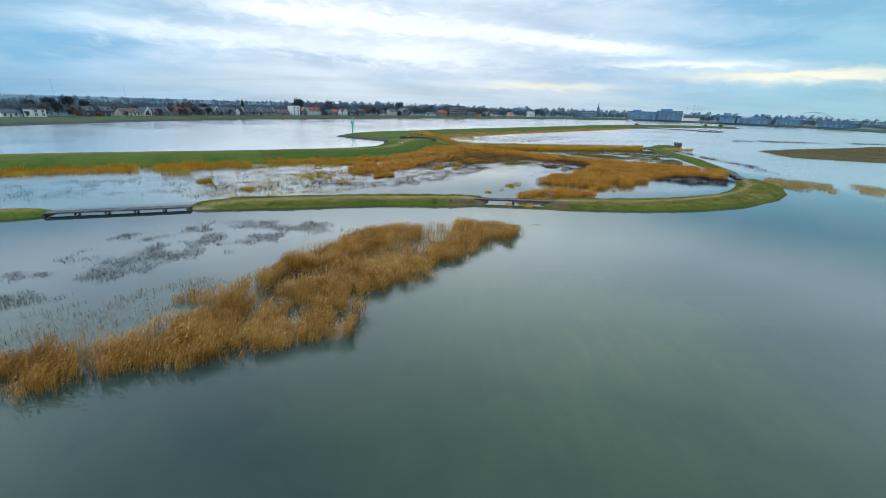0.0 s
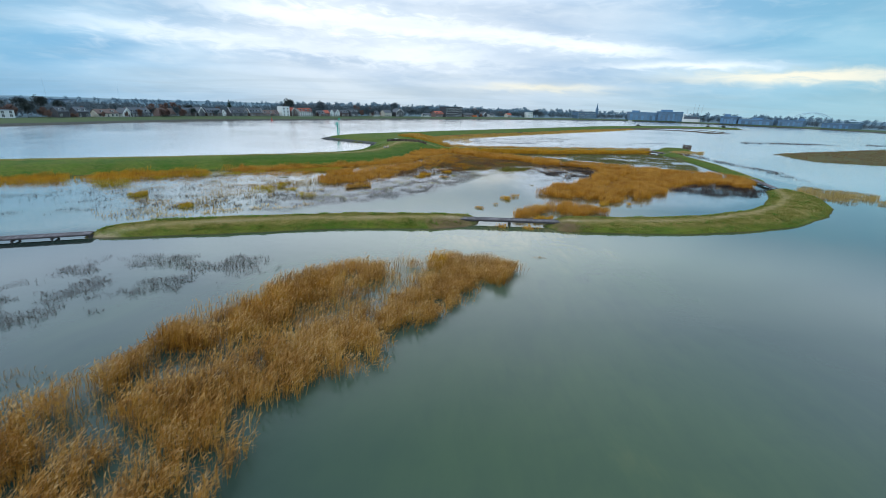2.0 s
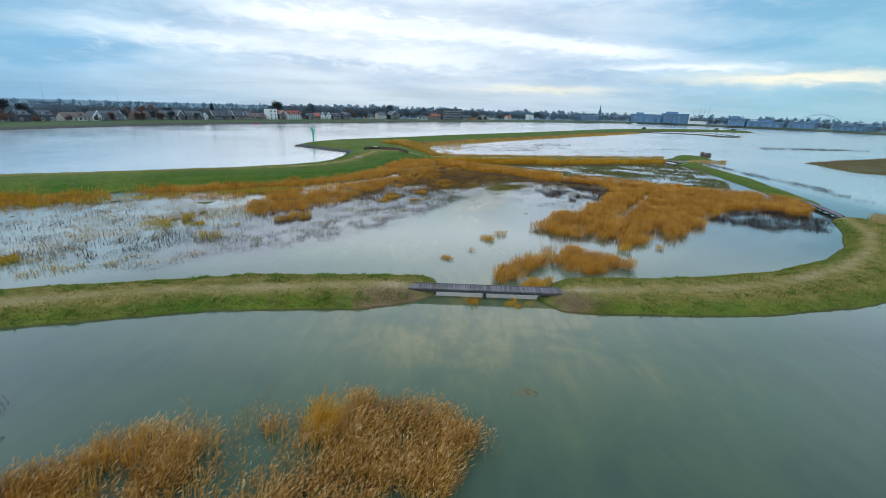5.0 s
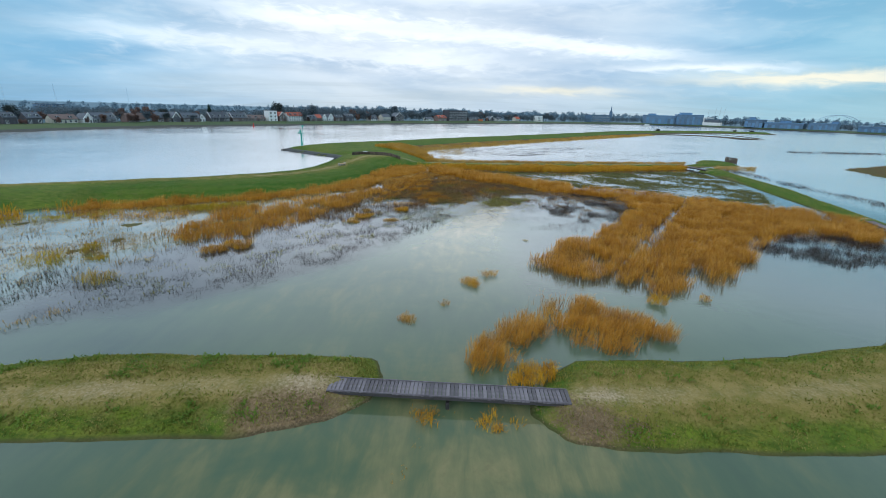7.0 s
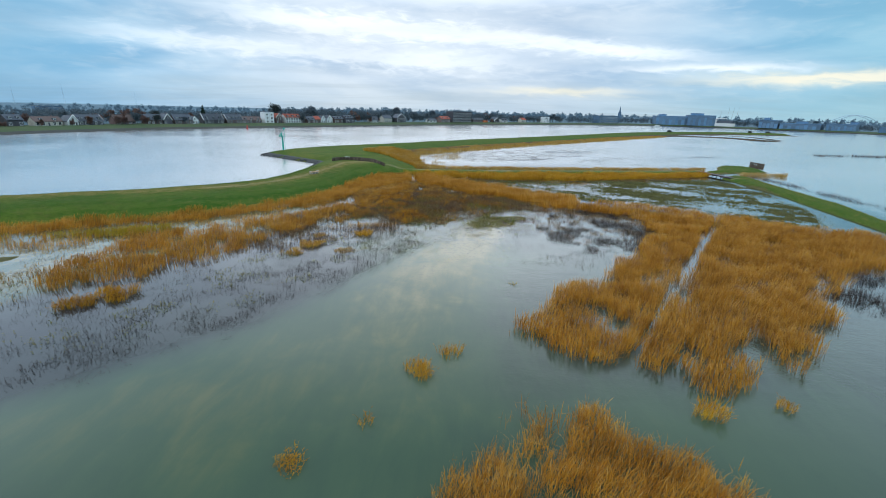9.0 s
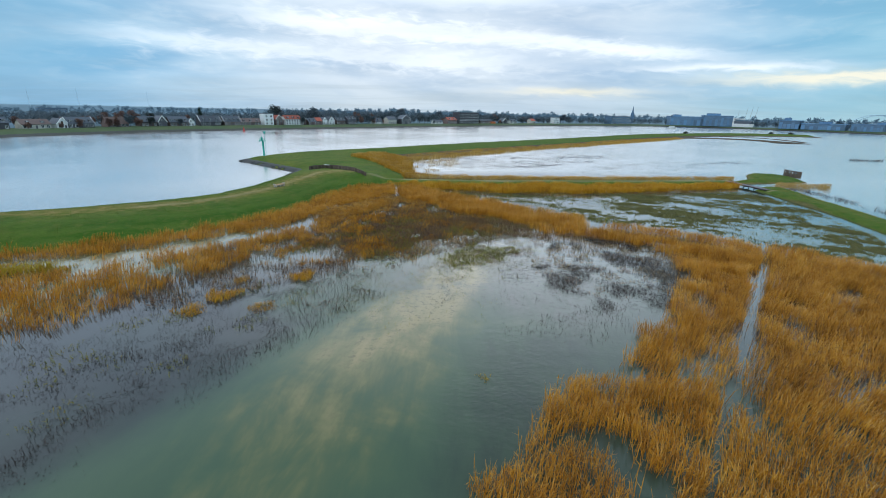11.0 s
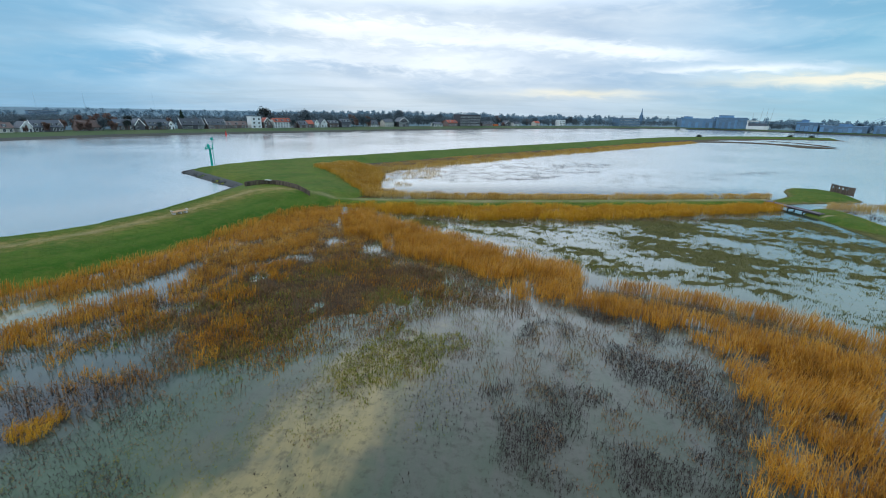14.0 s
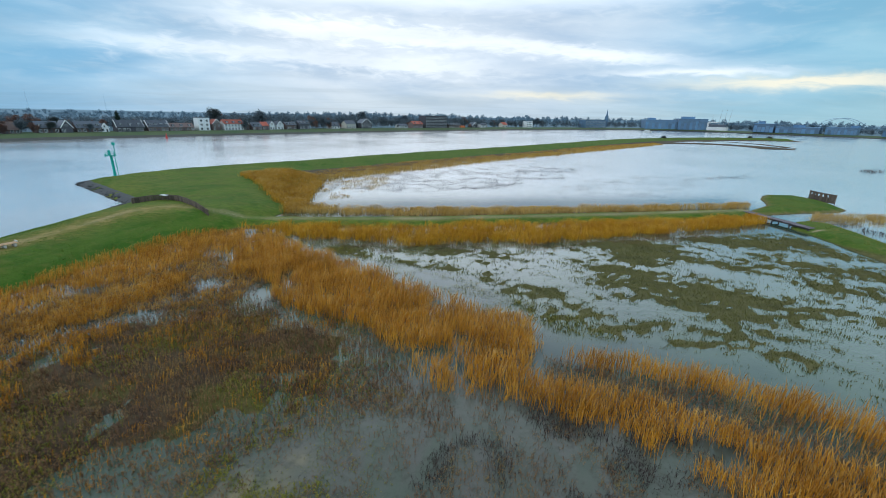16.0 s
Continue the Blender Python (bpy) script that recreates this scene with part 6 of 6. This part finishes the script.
# ---------------------------------------------------------------- trees
def sprays(g, centres, lengths, width=0.35):
    """Flat twig sprays that fan up and outwards from each centre, one triangle each."""
    k = len(centres)
    lengths = np.asarray(lengths)[:, None]
    a = g.uniform(0, 6.283, k)
    tilt = g.uniform(0.15, 1.25, k)
    d = np.stack([np.cos(a) * np.cos(tilt), np.sin(a) * np.cos(tilt), np.sin(tilt)], 1)
    side = np.stack([-np.sin(a), np.cos(a), g.normal(0, 0.5, k)], 1)
    side /= np.linalg.norm(side, axis=1)[:, None]
    base = np.asarray(centres) - d * lengths * 0.4
    return np.stack([base - side * width * lengths, base + side * width * lengths, base + d * lengths], 1).reshape(-1, 3)


def tree_mesh(seed, tall, spread, twig_count, mat, cone=False):
    """Trunk with limbs, and a crown of many small twig sprays with gaps."""
    rnd = random.Random(seed)
    root = thing("tree", pose(0, 0, -50), "", "tree")
    bm = bmesh.new()
    rod(bm, (0, 0, 0), (0, 0, tall * 0.45), 0.28, 0.18, 7)
    tips = []
    if not cone:
        for i in range(9):
            a, q = rnd.uniform(0, 6.28), rnd.uniform(0.25, 0.45)
            e = Vector((math.cos(a) * spread * rnd.uniform(0.3, 0.7), math.sin(a) * spread * rnd.uniform(0.3, 0.7), tall * rnd.uniform(0.6, 0.92)))
            rod(bm, (0, 0, tall * q), e, 0.13, 0.04, 5)
            tips.append(e)
    else:
        rod(bm, (0, 0, tall * 0.45), (0, 0, tall), 0.18, 0.03, 6)
    part("trunk", bm, BARK, root)
    g = np.random.default_rng(seed)
    k = twig_count
    if cone:
        q = g.random(k) ** 0.7
        zc = tall * (0.12 + 0.88 * (1 - q))
        rr = spread * (0.15 + 0.85 * q) * np.sqrt(g.random(k)) * (0.75 + 0.3 * np.sin(zc * 2.1))
        a = g.uniform(0, 6.28, k)
        c = np.stack([np.cos(a) * rr, np.sin(a) * rr, zc], 1)
    else:
        # rounded lobes round the limbs' ends, closed inside and frayed at the rim
        lobes = np.array([[t.x * 0.9, t.y * 0.9, t.z * 0.92] for t in tips] + [[rnd.uniform(-0.45, 0.45) * spread, rnd.uniform(-0.45, 0.45) * spread, tall * rnd.uniform(0.34, 0.84)] for _ in range(16)])
        size = np.array([rnd.uniform(0.26, 0.44) for _ in lobes]) * spread
        i = g.integers(0, len(lobes), k)
        way = g.normal(0, 1, (k, 3))
        way /= np.linalg.norm(way, axis=1)[:, None]
        c = lobes[i] + way * ((0.45 + 0.55 * g.random(k)) * size[i])[:, None] * np.array([1, 1, 0.85])
        c[:, 2] = np.clip(c[:, 2], tall * 0.10, tall)
    d = c - np.array([0, 0, tall * 0.35])
    d = d / (np.linalg.norm(d, axis=1)[:, None] + 0.1) + g.normal(0, 0.6, (k, 3))
    d /= np.linalg.norm(d, axis=1)[:, None]
    s = g.normal(0, 1, (k, 3))
    s /= np.linalg.norm(s, axis=1)[:, None]
    ln = (g.uniform(0.7, 1.9, k) if cone else g.uniform(0.4, 1.0, k))[:, None]
    v = np.stack([c - s * 0.16 * ln, c + s * 0.16 * ln, c + d * ln], 1).reshape(-1, 3)
    f = np.arange(3 * k).reshape(-1, 3)
    if not cone:
        i = g.integers(0, len(lobes), 1500)
        way = g.normal(0, 1, (1500, 3))
        way *= (g.random(1500) ** 0.4 / np.linalg.norm(way, axis=1))[:, None]
        hv = sprays(g, lobes[i] + way * size[i][:, None], g.uniform(0.45, 1.15, 1500))
        v, f = np.concatenate([v, hv]), np.arange(3 * (k + 1500)).reshape(-1, 3)
    ob = new("crown", mesh_of("crown", v, f, mat))
    ob.parent = root
    return root


KINDS = [(tree_mesh(6, 13, 6.0, 250, FARTREE), "bare winter tree by the far quay, haze in its colour"), (tree_mesh(1, 14, 5.5, 500, TREE), "bare winter tree on the far bank, tinted haze-blue"), (tree_mesh(2, 12, 5.0, 460, TREE), "bare twiggy winter tree on the far bank"), (tree_mesh(3, 16, 6.0, 560, TREE), "tall bare winter tree on the far bank"),
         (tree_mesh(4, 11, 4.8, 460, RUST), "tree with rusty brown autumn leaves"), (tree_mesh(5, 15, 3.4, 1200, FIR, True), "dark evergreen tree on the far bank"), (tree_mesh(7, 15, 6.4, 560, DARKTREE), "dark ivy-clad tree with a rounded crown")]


def plant_tree(kind, x, y, z, s, turn):
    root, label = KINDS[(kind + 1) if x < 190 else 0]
    return tagged(copy_thing(root, pose(x, y, z, 0, 0, turn) @ Matrix.Scale(s, 4)), label, "tree", "trees on the far bank")


trnd = random.Random(11)
for s in np.arange(120, 1560, 13.0):
    # a loose belt behind the houses, tall where the wood stands
    x, y, a = bank_at(s, trnd.uniform(52, 80))
    wood = 0.85 + 0.5 * vnoise(np.array([s]), np.array([0.0]), 90, 3)[0] + (0.22 if -190 < x < 5 or 30 < x < 90 else 0.0)
    if trnd.random() < 0.95:
        plant_tree(trnd.choice((0, 1, 2, 0, 1, 3) if x > -150 else (5, 3, 0, 3)), x, y, 2.3, (trnd.uniform(0.55, 0.95) * wood + 0.05) * (1 if x > -195 else 0.66), trnd.uniform(0, 360))
for s in np.arange(150, 1500, 32.0):
    x, y, a = bank_at(s, trnd.uniform(95, 190))
    if x > -190:
        plant_tree(trnd.choice((0, 1, 2)), x, y, 2.0, trnd.uniform(0.75, 1.15), trnd.uniform(0, 360))
for s in np.arange(200, 1150, 15.0):
    # garden trees and bushes that stand between and before the houses
    x, y, a = bank_at(s + trnd.uniform(-6, 6), trnd.uniform(26, 31) if trnd.random() < 0.4 else trnd.uniform(42, 50))
    plant_tree(trnd.choice((0, 1, 3, 3) if x < -165 else (0, 1, 2, 3)), x, y, 2.5, trnd.uniform(0.22, 0.42) if trnd.random() < 0.5 else trnd.uniform(0.5, 0.75), trnd.uniform(0, 360))
for x, y, k, s in ((-276, 311, 5, 0.72), (-280, 305, 3, 0.85), (-272, 317, 3, 0.7), (-259, 409, 3, 1.0), (-250, 414, 3, 1.1), (-243, 421, 3, 1.15), (-237, 430, 5, 0.75), (-222, 452, 3, 0.85), (-209, 452, 4, 0.95), (-284, 346, 5, 0.85), (-291, 338, 5, 1.05), (-299, 331, 5, 0.95), (-306, 322, 5, 0.8), (-238, 396, 3, 0.75), (-232, 410, 3, 0.7), (-232, 390, 3, 0.62), (-228, 397, 0, 0.7), (-226, 404, 3, 0.66), (-222, 411, 5, 0.55), (-246, 361, 3, 0.4), (-252, 345, 3, 0.42), (-196, 462, 1, 0.5), (-177, 488, 3, 0.5), (-118, 560, 0, 0.6), (-84, 604, 3, 0.55), (-70, 620, 0, 0.6), (-104, 582, 3, 0.8), (-98, 590, 2, 0.8), (-45, 645, 2, 0.7), (-36, 655, 1, 0.8), (95, 778, 1, 0.75)):
    plant_tree(k, x, y, 2.5, s, trnd.uniform(0, 360))


def far_wood(name, label, depths, count, each, low, rise, mat, seed, west=0.55, spray=0.14, grove=0.0):
    """A belt of bare winter trees, each a crown of twig sprays; one object of loose stuff."""
    g = np.random.default_rng(seed)
    # spread evenly over the horizon, behind the bank's line
    eye = np.array([20.0, 80.0])
    turn = np.degrees(np.arctan2(BQ[:, 0] - eye[0], BQ[:, 1] - eye[1]))
    order = np.argsort(turn)
    az = g.uniform(-58, 62, count)
    reach = np.interp(az, turn[order], np.hypot(*(BQ - eye).T)[order]) + g.choice(depths, count) * g.uniform(0.9, 1.15, count)
    p = eye + np.stack([np.sin(np.radians(az)), np.cos(np.radians(az))], 1) * reach[:, None]
    ends = 1 - west * ease(-az, 12, 28) - 0.3 * ease(az, 34, 48)
    wood = ease(vnoise(p[:, 0], p[:, 1], 60, seed), 0.25, 0.75)
    tall = (low + rise * wood * g.uniform(0.55, 1.0, count) + grove * ease(az, -27, -22) * ease(az, 8, 2) * g.uniform(0.3, 1.0, count)) * ends
    tall *= 1 + 0.55 * ease(reach - np.interp(az, turn[order], np.hypot(*(BQ - eye).T)[order]), 450, 1000)
    k = count * each
    h = np.repeat(tall, each)[:, None]
    d = g.normal(0, 1, (k, 3))
    d *= (g.random(k) ** 0.5 / np.linalg.norm(d, axis=1))[:, None]
    c = np.concatenate([np.repeat(p, each, 0), np.full((k, 1), 1.8)], 1) + d * h * np.array([0.34, 0.34, 0.40]) + h * np.array([0, 0, 0.50])
    v = sprays(g, c, (spray * h * g.uniform(0.6, 1.2, (k, 1)))[:, 0])
    tagged(new(name, mesh_of(name, v, np.arange(3 * k).reshape(-1, 3), mat)), label, "woodland", kind="stuff")


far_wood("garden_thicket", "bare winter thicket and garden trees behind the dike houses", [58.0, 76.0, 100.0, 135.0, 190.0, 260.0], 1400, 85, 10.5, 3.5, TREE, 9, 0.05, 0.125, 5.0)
far_wood("far_wood", "belt of bare winter woodland on the horizon, haze in its colour", [380.0, 520.0, 700.0, 950.0, 1350.0], 1300, 58, 9.0, 9.0, FARTREE, 5, 0.36, 0.235)


# ---------------------------------------------------------------- church, shipyard, bridge
c = thing("church", pose(342, 1015, 3, 0, 0, 20), "distant church with a slender pointed spire", "church")
part("nave", boxed(-7, 0, 0, 7, 30, 9, bevel=0.2), DARKBRICK, c)
bm = bmesh.new()
rod(bm, (0, 15, 9.02), (0, 15, 14), 9, 0.5, 4)
part("nave_roof", bm, SLATE, c)
part("tower", boxed(-1.9, -5.4, 0, 1.9, -0.02, 20, bevel=0.1), HALLDARK, c)
part("spire", rodded((0, -2.7, 20.02), (0, -2.7, 33), 1.9, 0.12, 8), HALLDARK, c)


def hall(x, y, w, d, h, ang, mat, label, ribs=10):
    r = thing("shipyard_hall", pose(x, y, 2.6, 0, 0, ang), label, "industrial hall", "shipyard halls")
    part("wall", boxed(-w / 2, -d / 2, 0, w / 2, d / 2, h, bevel=0.1), mat, r)
    part("roof", boxed(-w / 2 - 0.4, -d / 2 - 0.4, h + 0.02, w / 2 + 0.4, d / 2 + 0.4, h + 0.8, bevel=0.1), HALLBLUE, r)
    for i in range(ribs):
        px = -w / 2 + (i + 0.5) * w / ribs
        part("door" if i % 3 == 0 else "cladding_panel", boxed(px - w / ribs * 0.42, -d / 2 - 0.25, 0.2, px + w / ribs * 0.42, -d / 2 - 0.01, h * (0.62 if i % 3 else 0.8), bevel=0.05), HALLDARK if i % 2 else HALLBLUE, r)
    return r


hall(411, 935, 54, 40, 15, -12, HALLDARK, "long blue-grey shipyard hall on the quay")
hall(457, 915, 44, 40, 17.5, -20, HALLDARK, "tall blue-grey shipyard hall on the quay")
hall(531, 834, 26, 34, 12.5, -44, HALLDARK, "dark blue industrial hall on the far quay", 5)
hall(560, 804, 52, 30, 8.5, -46, HALLDARK, "long low dark blue industrial hall on the far quay")
hall(592, 766, 34, 28, 9.5, -48, HALLDARK, "long dark blue industrial hall on the far quay")
hall(618, 700, 40, 26, 7, -70, HALLDARK, "low dark industrial hall on the far quay")

for hx, hy, w, d, z0, z1, ang in ((398, 938, 12, 10, 18.5, 21, -12), (452, 918, 20, 16, 21, 24, -20), (560, 804, 14, 10, 12, 14.5, -46), (527, 838, 8, 8, 16, 19, -44), (600, 756, 9, 8, 12.5, 15.5, -48)):
    hut = thing("roof_plant_room", pose(hx, hy, z0 - 0.1, 0, 0, ang), "pale blue plant room on a shipyard hall's roof", "plant room")
    part("wall", boxed(-w / 2, -d / 2, 0, w / 2, d / 2, z1 - z0, bevel=0.1), HALLBLUE, hut)
    part("roof", boxed(-w / 2 - 0.3, -d / 2 - 0.3, z1 - z0 + 0.01, w / 2 + 0.3, d / 2 + 0.3, z1 - z0 + 0.4, bevel=0.05), HALLDARK, hut)
ship = thing("ship", pose(482, 884, 0.0, 0, 0, -46), "large white ship moored at the quay with a dark window band", "ship")
bm = bmesh.new()
pts = [(-19, -5), (14, -5), (18, -3.2), (20, 0), (18, 3.2), (14, 5), (-19, 5)]
lo = [bm.verts.new((px * 0.93, py * 0.85, -0.5)) for px, py in pts]
hi = [bm.verts.new((px, py, 8.2)) for px, py in pts]
bm.faces.new(lo[::-1])
bm.faces.new(hi)
for i in range(7):
    bm.faces.new([lo[i], lo[(i + 1) % 7], hi[(i + 1) % 7], hi[i]])
part("hull", bm, WHITE, ship)
part("superstructure", boxed(-9, -4.4, 8.21, 15, 4.4, 12.6, bevel=0.3), SLATE, ship, "dark window band")
part("deckhouse", boxed(-19, -4.6, 8.21, -9.05, 4.6, 15.0, bevel=0.3), WHITE, ship)
part("upper_deck", boxed(-16, -4.2, 15.02, 4, 4.2, 16.6, bevel=0.2), WHITE, ship)
part("stair_tower", boxed(-18.6, -3.4, 15.02, -16.2, 3.4, 18.5, bevel=0.2), WHITE, ship)
for x, tilt in ((4, 2.0), (11, 2.2), (18, 2.4)):
    part("mast", rodded((x, 0, 8.0), (x + tilt, 0, 36), 0.30, 0.16, 6), STEEL, ship)
part("crane_post", rodded((-6, 0, 12.5), (-6, 0, 30), 0.3, 0.1, 6), STEEL, ship)

b0 = thing("arch_bridge", pose(0, 0, 0), "distant pale steel arch bridge over the river, paled further for haze", "bridge")
ax, ay, bx, by = 1205.0, 1560.0, 1368.0, 1574.0
ex, ey = (bx - ax) / 163.6, (by - ay) / 163.6
for side in (-9, 9):
    bm = bmesh.new()
    n = 18
    q = [(ax + (bx - ax) * i / n - ey * side, ay + (by - ay) * i / n + ex * side, 8 + 26 * (1 - (2 * i / n - 1) ** 2)) for i in range(n + 1)]
    for i in range(n):
        rod(bm, q[i], q[i + 1], 1.0, None, 5)
    part("arch", bm, HAZESTEEL, b0)
    for i in range(1, n):
        part("hanger", rodded((q[i][0], q[i][1], 11), q[i], 0.18, None, 4), HAZESTEEL, b0)
bm = bmesh.new()
rod(bm, (ax - 260 * ex, ay - 260 * ey, 8), (bx + 420 * ex, by + 420 * ey, 8), 2.4, None, 4)
part("deck", bm, HAZESTEEL, b0)
for k in range(-5, 12):
    px, py = ax + ex * k * 55, ay + ey * k * 55
    if not 0 <= k <= 2:
        part("pier", boxed(px - 2, py - 6, -2, px + 2, py + 6, 6.5, bevel=0.2), HAZESTEEL, b0)

for x, y, h in ((-1878, 1872, 72), (-1763, 1988, 78), (-1564, 2159, 74)):
    ra = thing("radio_mast", pose(x, y, 2), "thin lattice radio mast on the horizon, paled for haze", "mast")
    bm = bmesh.new()
    for k in range(3):
        a = k * 2.094
        rod(bm, (3 * math.cos(a), 3 * math.sin(a), 0), (0.5 * math.cos(a), 0.5 * math.sin(a), h), 0.28, 0.16, 5)
    for k in range(9):
        w = 3 * (1 - k / 9) + 0.5
        rod(bm, (-w, 0, h * k / 9), (w, 0, h * k / 9), 0.14, None, 4)
    part("lattice", bm, HAZESTEEL, ra)
    part("antenna", rodded((0, 0, h), (0, 0, h * 1.12), 0.3, 0.1, 5), HAZESTEEL, ra)
for x, y, w in ((238, 552, 2.4), (352, 600, 2.2), (372, 599, 2.4)):
    shrub = thing("bush", pose(x, y, 1.7), "low dark bush on the far dike", "bush")
    part("stem", rodded((0, 0, -0.2), (0, 0, 1.2), 0.15, 0.06, 6), BARK, shrub)
    g = np.random.default_rng(int(x))
    k = 700
    c = g.normal(0, 1, (k, 3)) * np.array([w * 0.42, w * 0.42, 0.5]) + np.array([0, 0, 0.9])
    c[:, 2] = np.clip(c[:, 2], 0.0, 2.4)
    v = np.stack([c, c + g.normal(0, 0.35, (k, 3)), c + g.normal(0, 0.35, (k, 3))], 1).reshape(-1, 3)
    crown = new("crown", mesh_of("crown", v, np.arange(3 * k).reshape(-1, 3), DARKTREE))
    crown.parent = shrub
mk = thing("marker_post", pose(304, 590, 1.6), "thin grey marker post with a small board on the far dike", "sign")
part("post", rodded((0, 0, -0.3), (0, 0, 5.0), 0.16, 0.14, 6), STEEL, mk)
part("board", boxed(-0.9, -0.06, 3.6, 0.9, 0.06, 5.2, bevel=0.02), HALLDARK, mk)

# ---------------------------------------------------------------- on the river
buoy = thing("buoy", pose(-159, 428, -0.4), "red river buoy riding on the water", "buoy")
part("float", rodded((0, 0, 0), (0, 0, 1.0), 0.85, 0.78, 14), RED, buoy)
part("tower", rodded((0, 0, 1.01), (0, 0, 2.8), 0.55, 0.22, 10), RED, buoy)
part("topmark", rodded((0, 0, 2.82), (0, 0, 3.5), 0.32, 0.3, 10), RED, buoy)

boat = thing("motorboat", pose(330, 795, 0, 0, 0, 10), "white motorboat on the river", "boat")
bm = bmesh.new()
pts = [(-7, -2), (4, -2), (8, 0), (4, 2), (-7, 2)]
lo = [bm.verts.new((px * 0.9, py * 0.7, -0.4)) for px, py in pts]
hi = [bm.verts.new((px, py, 1.6)) for px, py in pts]
bm.faces.new(lo[::-1])
bm.faces.new(hi)
for i in range(5):
    bm.faces.new([lo[i], lo[(i + 1) % 5], hi[(i + 1) % 5], hi[i]])
part("hull", bm, WHITE, boat)
part("cabin", boxed(-4, -1.5, 1.61, 3, 1.5, 3.6, bevel=0.2), WHITE, boat)
part("windscreen", boxed(3.02, -1.3, 2.4, 3.1, 1.3, 3.3), GLASS, boat)
part("mast", rodded((-1, 0, 3.6), (-1, 0, 6.5), 0.08, None, 6), STEEL, boat)

for root, _ in KINDS:
    for o in list(root.children_recursive) + [root]:
        bpy.data.objects.remove(o)
